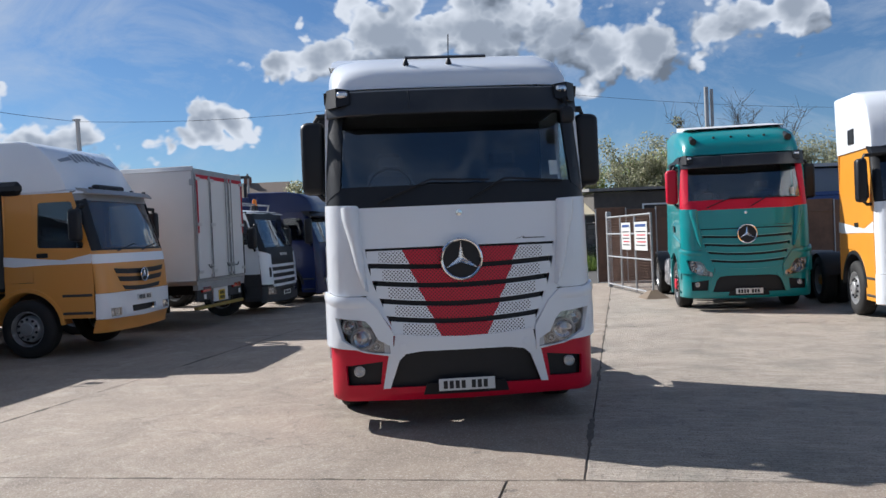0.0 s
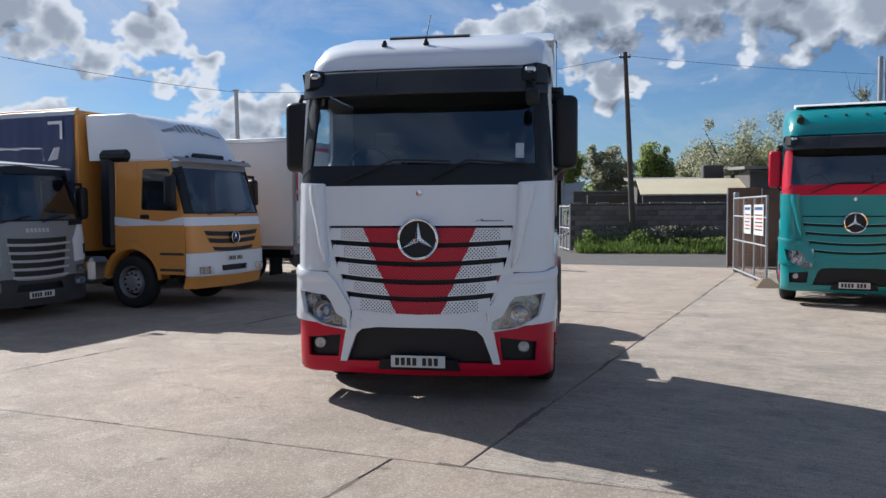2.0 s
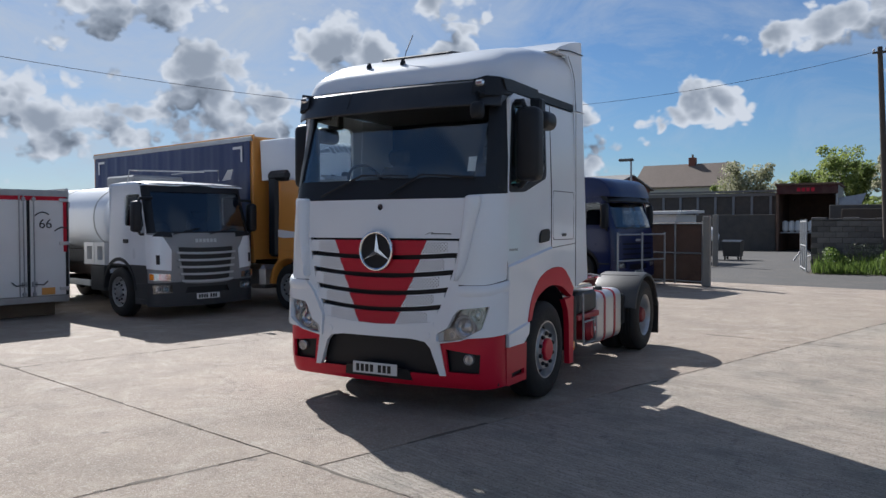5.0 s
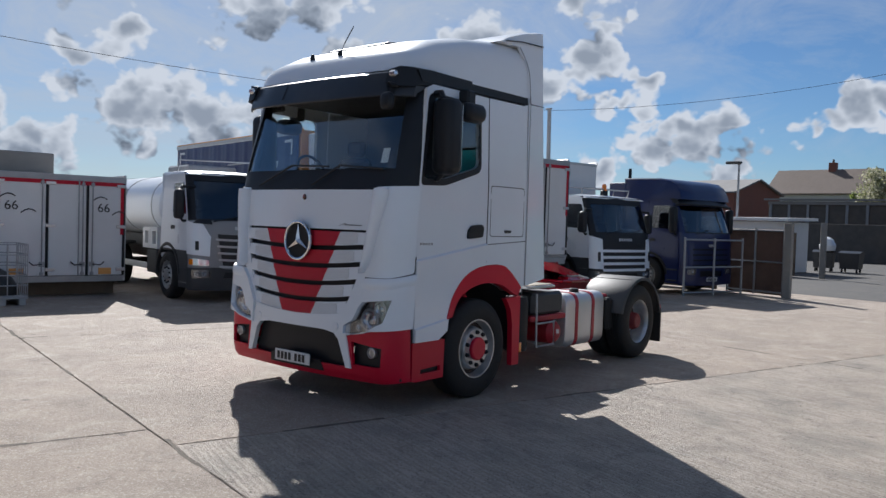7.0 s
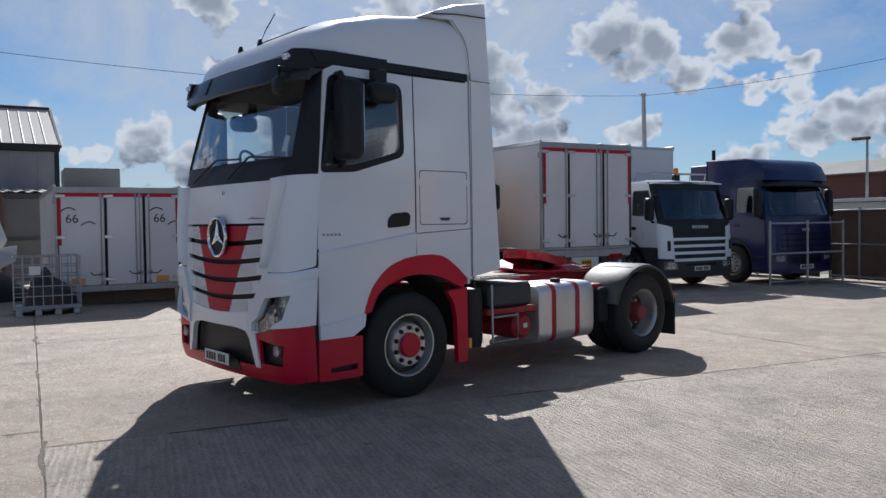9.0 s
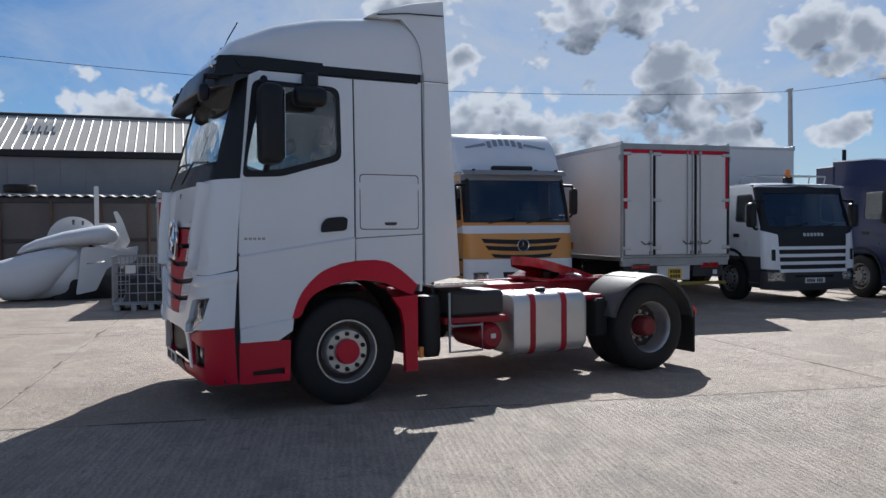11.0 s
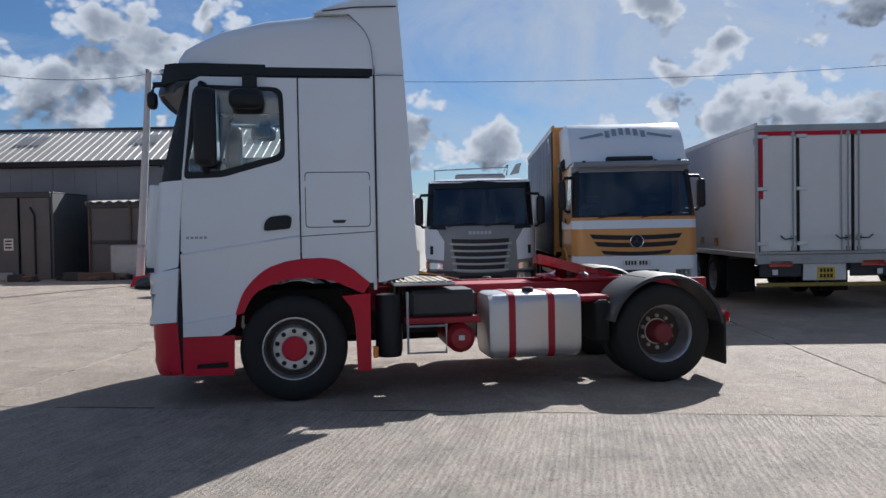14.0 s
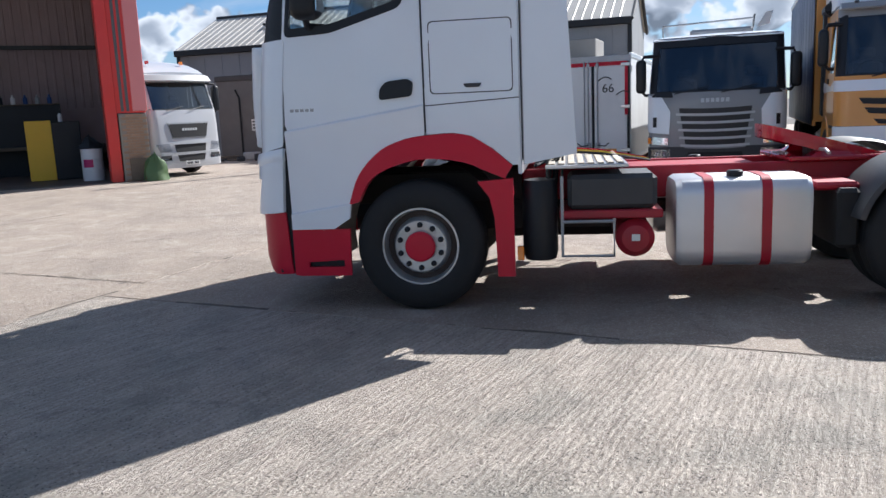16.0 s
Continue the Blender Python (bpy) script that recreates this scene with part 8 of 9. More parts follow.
def open_store():
    t = thing("open_store", "dark open steel store with red band and white sacks", "shed", pose(-2.4, 61.5, 0))
    part("side", cbox(0, 0.15, 0, 6, 0, 4.6, 0.02), RUST, t)
    part("side", cbox(3.75, 3.9, 0, 6, 0, 4.6, 0.02), STEEL, t)
    part("back", cbox(0, 3.9, 5.9, 6.0, 0, 4.6, 0.02), RUST, t)
    part("roof", cbox(-0.1, 4.0, -0.2, 6.1, 4.6, 4.75, 0.02), RUST, t)
    part("fascia", cbox(0, 3.9, -0.12, 0.0, 4.0, 4.6, 0.02), RED_OLD, t, "faded red band with illegible bars")
    bars(t, RED, 1.9, 4.3, 1.2, 0.26, 4, lambda u, v, d: Vector((u, -0.13 + d, v)))
    part("shelf", cbox(0.2, 2.4, 0.6, 1.6, 1.25, 1.35, 0.02), STEEL, t)
    for i in range(5):
        part("sack", cbox(0.3 + i * 0.42, 0.68 + i * 0.42, 0.6, 1.3, 1.35, 2.15, 0.12), FIBRE, t, "white sack")
    part("leaning_sheet", loft([[(3.95, -0.5, 2.2), (4.9, -0.5, 2.2), (4.9, -0.46, 2.2), (3.95, -0.46, 2.2)], [(3.95, 0.3, 3.7), (5.6, 0.3, 4.0), (5.6, 0.34, 4.0), (3.95, 0.34, 3.7)]]), STEEL, t)
    part("prop", cbox(4.1, 4.2, -0.4, 0.3, 0, 2.3, 0.01), STEEL, t)
    part("prop", cbox(5.0, 5.1, -0.4, 0.3, 0, 2.3, 0.01), STEEL, t)
    return t


RED_OLD = surface("faded red band", (0.10, 0.02, 0.02), (0.05, 0.02, 0.02), 3, 0.8, 0, 0.2, 40, 0, 0.4)
open_store()
part("lane_wall", cbox(-14.5, -2.5, 62.0, 62.4, 0, 2.6, 0.03), STONE_FAR, None, "dark stone wall along the lane", category="wall", kind="structure")
ls = far_block("long_shed", pose(-13, 66, 0), 10, 6, 4.3, 0.3, STONE_FAR, ROOF_GREY, "long dark open-sided shed behind the lane", 0)
for i in range(8):
    part("stanchion", cbox(0.1 + i * 1.35, 0.28 + i * 1.35, -0.12, 0.0, 2.4, 4.3, 0.01), CLAD, ls, "grey steel stanchion")
part("eaves_band", cbox(0.0, 10.0, -0.16, -0.12, 4.05, 4.3, 0.01), ROOF_GREY, ls)


def bin_thing(x, y, rz):
    t = thing("wheeled_bin", "large black wheeled refuse bin", "bin", pose(x, y, 0, 0, 0, rz), "bins by the lane")
    part("tub", loft([[(-0.42, -0.35, 0.18), (0.42, -0.35, 0.18), (0.42, 0.35, 0.18), (-0.42, 0.35, 0.18)], [(-0.48, -0.42, 0.95), (0.48, -0.42, 0.95), (0.48, 0.42, 0.95), (-0.48, 0.42, 0.95)]]), DARKGREY, t)
    part("lid", loft([[(x0, -0.44, 0.95), (x0, 0, 1.06), (x0, 0.44, 0.95)] for x0 in (-0.5, 0.5)]), PLASTIC, t)
    for sx in (-0.34, 0.34):
        for sy in (-0.27, 0.27):
            part("castor", lathe([(0.09, -0.03), (0.09, 0.03)], 12, "x", (sx, sy, 0.09)), RUBBER, t)


bin_thing(-3.7, 45.0, 5)
bin_thing(-2.5, 45.2, -4)
part("rubbish_bag", lathe([(0, 0), (0.35, 0.05), (0.4, 0.3), (0.25, 0.6), (0.05, 0.72), (0, 0.73)], 14, "z", (-3.5, 44.75, 1.0)), FIBRE, None, "white rubbish bag on the bin", category="bag")
part("scrap_tubing", tube([(0.6, 44, 0.05), (1.0, 44.2, 0.7), (1.6, 44.3, 0.2), (2.0, 44, 0.6), (0.8, 44.5, 0.1)], 0.04, 6), STEEL, None, "bent scrap tubing by the lane", category="scrap")
# beyond: houses, brick workshop, white van roof
far_block("house", pose(-23.5, 99, 0, 0, 0, -6), 11, 7.5, 6.4, 0, RENDER_W, SLATE, "white rendered house with brown tiled roof", 2.9, ((1.0, 2.1, 4.2, 5.5), (4.0, 5.1, 4.2, 5.5), (7.2, 8.3, 4.2, 5.5), (9.2, 10.2, 4.2, 5.5)), (6.0, 3.75, 10.2))
far_block("brick_workshop", pose(-30.0, 77.0, 0, 0, 0, -12), 11.5, 8, 5.4, 0, BRICK_RED, ROOF_GREY, "red brick workshop with grey gabled roof", 1.3, ((1.2, 2.6, 1.5, 2.7),))
far_block("white_store", pose(-8.6, 41.0, 0, 0, 0, -10), 4.4, 2.4, 2.35, 0.1, OFFWHITE, OFFWHITE, "white box body behind the fence", 0)
far_block("blue_container", pose(12.5, 29.5, 0, 0, 0, -2), 12, 2.5, 2.7, 0.05, BLUE, BLUE, "blue steel container behind the fence", 0, over=0.0)
far_block("grey_shed", pose(14.6, 33.5, 0, 0, 0, -2), 14, 6, 4.0, 0.3, CLAD, ROOF_SHEET, "grey clad shed behind the container", 0)
part("flue_pipe", tube([(13.75, 33.0, -0.02), (13.75, 33.0, 7.6)], 0.09, 12), STEEL, None, "tall steel flue pipe of the shed", category="flue")
part("flue_pipe", tube([(13.98, 33.0, -0.02), (13.98, 33.0, 7.5)], 0.07, 12), STEEL, None, "thin steel flue pipe of the shed", category="flue")

# trees
TREES_FAR = [(-7.7, 83.5, 7.8, 6.6), (-3.3, 88, 7.9, 4.2), (1.0, 80.3, 8.7, 5.4), (5.4, 76.3, 7.9, 4.8), (10.1, 80.1, 7.9, 5.0), (14.0, 74, 7.6, 5.6), (19.0, 78, 8.4, 6.5), (-11.5, 92, 6.4, 4.5), (25, 72, 8.6, 8.0), (44, 60, 9.0, 9.0)]
TREES_NEAR = [(11.4, 50, 6.8, 4.8), (15.2, 47.6, 7.3, 4.6), (18.2, 49.2, 8.2, 4.6), (25.2, 46, 6.9, 5.5), (30.5, 49, 7.2, 7.0), (37, 52, 8.0, 8.0), (22.0, 52, 6.8, 5.0)]
for i, (x, y, h, w) in enumerate(TREES_FAR):
    lf = LEAF_DULL if i in (0, 3, 5) else LEAF
    tree(x, y, h, w, 20 + i, lf, 9000, "leafy spring tree beyond the road" if lf is LEAF else "pale blossoming tree beyond the road", False, 0.12)
for i, (x, y, h, w) in enumerate(TREES_NEAR):
    tree(x, y, h, w, 50 + i, LEAF_DULL, 9000, "pale blossoming tree beyond the sheds", False, 0.075)
tree(20.5, 47, 10.0, 7.5, 77, None, 0, "bare leafless tree beyond the sheds", True)
tree(24.0, 49, 9.6, 7, 78, None, 0, "bare leafless tree beyond the sheds", True)


def hedge():
    r = random.Random(3)

    def one(i):
        x = r.uniform(-40, 75)
        top = 4.4 + 1.6 * noise.noise(Vector((x * 0.16, 3, 0))) + 0.8 * noise.noise(Vector((x * 0.6, 9, 0)))
        p = Vector((x, 92 + r.uniform(-2, 2), top * r.random() ** 0.5))
        u = rnd_dir(r) * r.uniform(0.15, 0.4)
        return p, u, u.orthogonal().normalized() * u.length
    part("far_hedge", quads(14000, one), LEAF, None, "distant green hedge and scrub", category="hedge", kind="stuff")


hedge()

# ---- grey shed with pale roof, lean-to ----
SHED = pose(-22.9, 12.1, 0, 0, 0, 80.4)


def big_shed():
    t = thing("workshop_shed", "long grey clad shed with pale ribbed roof", "shed", SHED)
    L, D, E, R = 19.5, 6.8, 4.55, 6.30
    part("front_wall", cbox(-L, 0, 0, 0.12, 0, E, 0.01), CLAD, t)
    part("back_wall", cbox(-L, 0, D - 0.12, D, 0, E, 0.01), CLAD, t)
    for x in (-L, -0.12):
        part("gable_wall", loft([[(x, 0.12, 0), (x, D - 0.12, 0), (x, D - 0.12, E), (x, D / 2, R - 0.08), (x, 0.12, E)], [(x + 0.12, 0.12, 0), (x + 0.12, D - 0.12, 0), (x + 0.12, D - 0.12, E), (x + 0.12, D / 2, R - 0.08), (x + 0.12, 0.12, E)]]), CLAD, t)
    for s in (0, 1):
        y0, y1 = (-0.15, D / 2) if s == 0 else (D + 0.15, D / 2)
        ro = part("roof_slope", loft([[(x, y0, E + 0.05), (x, y1, R), (x, y1, R + 0.05), (x, y0, E + 0.10)] for x in (-L - 0.1, 0.1)]), ROOF_SHEET, t)
        if s == 0:
            for i in range(56):
                x = -L + i * 0.348
                part("roof_rib", loft([[(x, y0 - 0.01, E + 0.09), (x + 0.035, y0 - 0.01, E + 0.125), (x + 0.07, y0 - 0.01, E + 0.09)], [(x, y1, R + 0.04), (x + 0.035, y1, R + 0.075), (x + 0.07, y1, R + 0.04)]]), ROOF_SHEET, ro)
    part("ridge_cap", tube([(-L - 0.1, D / 2, R + 0.06), (0.1, D / 2, R + 0.06)], 0.09, 8), DARKGREY, t)
    part("gutter", cbox(-L - 0.1, 0.12, -0.24, -0.02, E - 0.16, E + 0.10, 0.03), PLASTIC, t, "black gutter and eaves band")
    part("corner_trim", cbox(-0.05, 0.10, -0.06, 0.2, 0, E, 0.02), PLASTIC, t)
    part("corner_trim", cbox(-L - 0.1, -L + 0.05, -0.06, 0.2, 0, E, 0.02), PLASTIC, t)
    for s in (0, 1):
        a = [(0.12, -0.2, E + 0.02), (0.12, D / 2, R + 0.02)] if s == 0 else [(0.12, D + 0.2, E + 0.02), (0.12, D / 2, R + 0.02)]
        part("verge_trim", tube(a, 0.07, 6), PLASTIC, t)
    for i in range(22):
        part("clad_rib", cbox(-L + 0.4 + i * 0.88, -L + 0.43 + i * 0.88, -0.015, 0.005, 2.8, E - 0.18, 0.004), CLAD, t)
    for x0 in (-16.2, -11.2, -6.4):
        for k in range(5):
            part("roof_light", loft([[(x0 + k * 0.24, 1.5, E + 0.05 + 1.65 * (R - E) / (D / 2 + 0.15) + 0.03 + 0.06), (x0 + 0.18 + k * 0.24, 1.5, E + 0.05 + 1.65 * (R - E) / (D / 2 + 0.15) + 0.09)], [(x0 + k * 0.24, 2.5, E + 0.05 + 2.65 * (R - E) / (D / 2 + 0.15) + 0.09), (x0 + 0.18 + k * 0.24, 2.5, E + 0.05 + 2.65 * (R - E) / (D / 2 + 0.15) + 0.09)]], False, False), STEEL, t)
    return t


big_shed()


def lean_to():
    t = thing("lean_to", "dark stained lean-to with corrugated roof edge", "shed", SHED)
    x0, x1 = -11.0, -0.3
    g = Geo()
    n = 150
    v, f = [], []
    for i in range(n + 1):
        x = x0 + (x1 - x0) * i / n
        w = 0.03 * math.sin(i * 2 * math.pi / 5)
        for y, z in ((-3.15, 2.86), (0, 3.05)):
            v.append((x, y, z + w))
    for i in range(n):
        f.append((2 * i, 2 * i + 2, 2 * i + 3, 2 * i + 1))
    k = len(v)
    v += [(p[0], p[1], p[2] - 0.025) for p in v[:k]]
    f += [tuple(q + k for q in h[::-1]) for h in f[:n]] + [(2 * i, 2 * i + k, 2 * i + 2 + k, 2 * i + 2) for i in range(n)]
    part("corrugated_roof", Geo(v, f), ROOF_SHEET, t, "pale corrugated roof")
    for i in range(7):
        a = x0 + i * (x1 - x0) / 7
        part("wall_panel", cbox(a + 0.03, a + (x1 - x0) / 7 - 0.03, -3.0, -2.95, 0, 2.80, 0.01), CLAD_DARK, t)
        part("stanchion", tube([(a, -3.05, 0), (a, -3.05, 2.6), (a - 0.12, -3.10, 2.85)], 0.045, 8), RUST, t)
    part("wall_rail", cbox(x0, x1, -3.04, -2.94, 1.3, 1.42, 0.01), DARKGREY, t)
    part("eaves_beam", cbox(x0, x1, -3.06, -2.92, 2.62, 2.80, 0.01), DARKGREY, t)
    for x in (x0, x1 - 0.05):
        part("end_panel", cbox(x, x + 0.05, -2.95, 0, 0, 2.85, 0.01), CLAD_DARK, t)
    to = thing("tyre", "worn black tyre lying on the lean-to roof", "tyre", SHED @ pose(-5.9, -2.5, 2.98))
    part("tread", lathe([(0.30, 0.02), (0.48, 0.0), (0.52, 0.06), (0.52, 0.2), (0.48, 0.26), (0.30, 0.24), (0.28, 0.13), (0.30, 0.02)], 24, "z", (0, 0, 0), False), RUBBER, to)
    part("bead", lathe([(0.30, 0.03), (0.28, 0.13), (0.30, 0.23)], 24, "z", (0, 0, 0), False), RUBBER, to)
    b = thing("steel_booth", "stained steel booth against the shed", "booth", SHED)
    for x, w in ((-15.7, 2.0), (-13.6, 1.1)):
        part("sheet", cbox(x, x + w, -3.0, -2.9, 0, 3.12, 0.01), CLAD_DARK, b)
        part("frame", tube([(x + w * 0.5, -3.03, 0.2), (x + w * 0.5, -3.03, 2.4), (x + w * 0.5 - 0.15, -3.03, 2.7)], 0.04, 6), PLASTIC, b)
    part("lintel", cbox(-15.75, -12.45, -3.05, -2.8, 3.05, 3.25, 0.02), DARKGREY, b)
    part("side_sheet", cbox(-15.75, -15.68, -2.9, 0, 0, 3.2, 0.01), CLAD_DARK, b)
    part("side_sheet", cbox(-12.5, -12.42, -2.9, 0, 0, 3.2, 0.01), CLAD_DARK, b)
    part("roof", cbox(-15.75, -12.42, -2.9, 0.0, 3.2, 3.27, 0.01), DARKGREY, b)
    no = part("notice", cbox(-14.2, -13.85, -3.06, -3.02, 1.1, 1.55, 0.004), PLATE_W, b, "white notice with dark bars")
    for k in range(3):
        part("text_bar", cbox(-14.15, -13.9, -3.066, -3.06, 1.18 + k * 0.12, 1.24 + k * 0.12, 0.001), INK, no)


lean_to()


def scrap():
    """Loose debris along the foot of the shed."""
    r = random.Random(12)
    mats = (RUST, DARKGREY, TIMBER, STEEL, BLACKBAG)
    for i in range(46):
        p = SHED @ Vector((r.uniform(-16, -3), r.uniform(-4.4, -3.3), 0))
        l, w, h = r.uniform(0.3, 1.3), r.uniform(0.1, 0.4), r.uniform(0.05, 0.35)
        o = part("scrap_piece", cbox(-l / 2, l / 2, -w / 2, w / 2, 0, h, 0.03), mats[r.randrange(5)], None, "dirty scrap lying along the shed", category="scrap", group="scrap along the shed")
        o.matrix_world = pose(p.x, p.y, 0.0, 0, 0, r.uniform(0, 180))
    red = part("red_panel", loft([[(-0.6, -0.2, 0.0), (0.6, -0.25, 0.0), (0.7, 0.2, 0.05), (-0.5, 0.3, 0.0)], [(-0.5, -0.15, 0.3), (0.5, -0.15, 0.45), (0.6, 0.2, 0.42), (-0.4, 0.2, 0.25)]]), RED, None, "crumpled red panel by the pole", category="panel")
    red.matrix_world = pose(-16.4, 3.9, 0.0, 0, 0, 70)
    bk = part("tarpaulin", blob(1.6, 0.6, 0.55, 5), BLACKBAG, None, "black sheeting heaped by the shed", category="sheeting")
    bk.matrix_world = pose(-15.2, 5.0, 0, 0, 0, 70)
    dr = part("leaning_door", cbox(-0.4, 0.4, 0, 0.04, 0, 1.95, 0.01), OFFWHITE, None, "white door leaf leaning at the shed", category="door")
    dr.matrix_world = SHED @ pose(-3.1, -3.35, 0, -6, 0, 0)
    sn = part("appliance", cbox(-0.55, 0.55, -0.3, 0.3, 0, 1.25, 0.05), STEEL, None, "old grey steel appliance by the shed", category="appliance")
    sn.matrix_world = SHED @ pose(-9.4, -3.5, 0)


def blob(lx, ly, h, seed):
    n, k = 18, 7
    rings = []
    for j in range(k):
        q = j / (k - 1)
        rad = math.cos(q * math.pi / 2) ** 0.6 + 0.02
        ring = []
        for i in range(n):
            a = 2 * math.pi * i / n
            s = 1 + 0.28 * noise.noise(Vector((math.cos(a) * 1.5, math.sin(a) * 1.5, q * 2 + seed)))
            ring.append((lx * rad * s * math.cos(a), ly * rad * s * math.sin(a), h * q * s))
        rings.append(ring)
    return loft(rings)


scrap()


def shell(w, l, h, curl, thick=0.03):
    """A curved glass-fibre shell."""
    nu, nv = 14, 14
    v, f = [], []
    for i in range(nu + 1):
        for j in range(nv + 1):
            a, b = i / nu * 2 - 1, j / nv
            z = h * (1 - abs(a) ** 2.6) * (0.35 + 0.65 * math.sin(b * math.pi * 0.62 + 0.2)) + curl * b * b
            v.append((a * w / 2 * (0.8 + 0.2 * b), b * l, z))
    for i in range(nu):
        for j in range(nv):
            k = i * (nv + 1) + j
            f.append((k, k + 1, k + nv + 2, k + nv + 1))
    k = len(v)
    v2 = [(x, y, z - thick) for x, y, z in v]
    g = Geo(v + v2, f + [tuple(q + k for q in h2[::-1]) for h2 in f])
    m = nv + 1
    rim = [(i * m, (i + 1) * m) for i in range(nu)] + [(i * m + nv, (i + 1) * m + nv) for i in range(nu)] + [(j, j + 1) for j in range(nv)] + [(nu * m + j, nu * m + j + 1) for j in range(nv)]
    g.f += [(a, b, b + k, a + k) for a, b in rim]
    return g


def pod(table, y0, deep, n=22):
    """A long moulded hull; rows of (x, low z, high z) and how deep it is at its widest."""
    rings = []
    hmax = max(h - l for _, l, h in table)
    for i in range(len(table) - 1):
        for q in (0, 1 / 3, 2 / 3):
            (xa, la, ha), (xb, lb, hb) = table[i], table[i + 1]
            x, lo, hi = xa + (xb - xa) * q, la + (lb - la) * q, ha + (hb - ha) * q
            rings.append((x, lo, hi))
    rings.append(table[-1])
    out = []
    for x, lo, hi in rings:
        m, r = (lo + hi) / 2, (hi - lo) / 2
        d = deep * (0.35 + 0.65 * (hi - lo) / hmax) / 2
        out.append([(x, y0 + deep / 2 + d * math.copysign(abs(math.cos(a)) ** 0.8, math.cos(a)), m + r * math.copysign(abs(math.sin(a)) ** 0.85, math.sin(a))) for a in [2 * math.pi * k / n for k in range(n)]])
    return loft(out)


def fairing_pile():
    lab = "discarded white glass-fibre lorry roof moulding"
    M = pose(-11.98, 6.04, 0, 0, 0, 90)

    def lay(name, g, label, mat=FIBRE):
        o = part(name, g, mat, None, label, 40, category="moulding", group="pile of roof mouldings")
        o.matrix_world = M
        return o
    lay("roof_moulding", pod([(-0.98, 0.69, 0.77), (-0.92, 0.50, 0.84), (-0.75, 0.20, 0.92), (-0.50, 0.04, 1.0), (0.0, 0.02, 1.15), (0.45, 0.22, 1.25), (0.8, 0.62, 1.26), (1.07, 1.0, 1.2)], 0.0, 1.1), lab)
    lay("roof_moulding", pod([(-0.42, 0.02, 0.12), (-0.2, 0.02, 0.45), (0.3, 0.02, 0.95), (0.8, 0.02, 1.18), (1.1, 0.15, 1.24), (1.25, 0.5, 1.15), (1.3, 0.75, 1.0)], 0.22, 1.2), lab)
    lay("roof_moulding", pod([(-0.22, 1.12, 1.17), (-0.1, 1.13, 1.32), (0.2, 1.20, 1.47), (0.8, 1.29, 1.66), (1.5, 1.32, 1.80), (1.80, 1.32, 1.84), (1.96, 1.36, 1.76), (2.04, 1.48, 1.62)], 0.25, 1.1), "long white glass-fibre moulding lying on the pile")
    bend = lambda u, v, d: Vector((u, 0.12 + d + 0.25 * (u - 1.0) ** 2, v))
    lay("bent_sheet", plate(rpoly([(1.16, 1.27), (1.6, 1.28), (2.48, 1.07), (2.46, 0.98), (1.95, 0.88), (1.72, 0.72), (1.48, 0.22), (1.02, 0.13), (1.10, 0.7)], 0.06), [[(1.25, 0.86), (1.7, 0.91), (1.68, 0.94), (1.25, 0.89)]], 0.05, steps(1.0, 2.5, 8), (), bend), "bent white glass-fibre panel in the pile")
    disc = [(1.05 + 0.62 * math.cos(radians(q)), 1.42 + 0.62 * math.sin(radians(q))) for q in range(0, 181, 12)] + [(0.43, 1.1), (1.67, 1.1)]
    lay("dished_panel", plate(disc, [[(1.02, 1.83), (1.08, 1.83), (1.08, 1.96), (1.02, 1.96)], [(1.24, 1.82), (1.30, 1.82), (1.30, 1.93), (1.24, 1.93)]], 0.06, (), (), lambda u, v, d: Vector((u, 1.35 + d, v))), "round-topped white panel with two slots", OFFWHITE)
    lay("fin_panel", plate(rpoly([(1.98, 2.16), (2.08, 2.18), (2.20, 1.95), (2.38, 1.40), (2.2, 1.1), (1.95, 1.1), (2.12, 1.75)], 0.03), (), 0.05, (), (), lambda u, v, d: Vector((u, 1.2 + d, v))), "pointed white fairing fin in the pile", OFFWHITE)
    lay("edge_panel", plate(rpoly([(2.1, 1.2), (2.55, 1.28), (2.5, 0.9), (2.1, 0.7)], 0.04), (), 0.05, (), (), lambda u, v, d: Vector((u, 1.0 + d, v))), "broken white panel edge in the pile", OFFWHITE)
    o = part("leaning_strip", cbox(-0.06, 0.06, -0.02, 0.02, 0, 2.9, 0.01), OFFWHITE, None, "white strip leaning behind the mouldings", category="strip")
    o.matrix_world = pose(-14.9, 7.75, 0, 0, 0, 80)
    o = part("support_rubble", blob(1.3, 0.9, 1.15, 9), BLACKBAG, None, "dark rubbish under the mouldings", category="rubbish")
    o.matrix_world = pose(-13.1, 7.4, 0, 0, 0, 80)


fairing_pile()


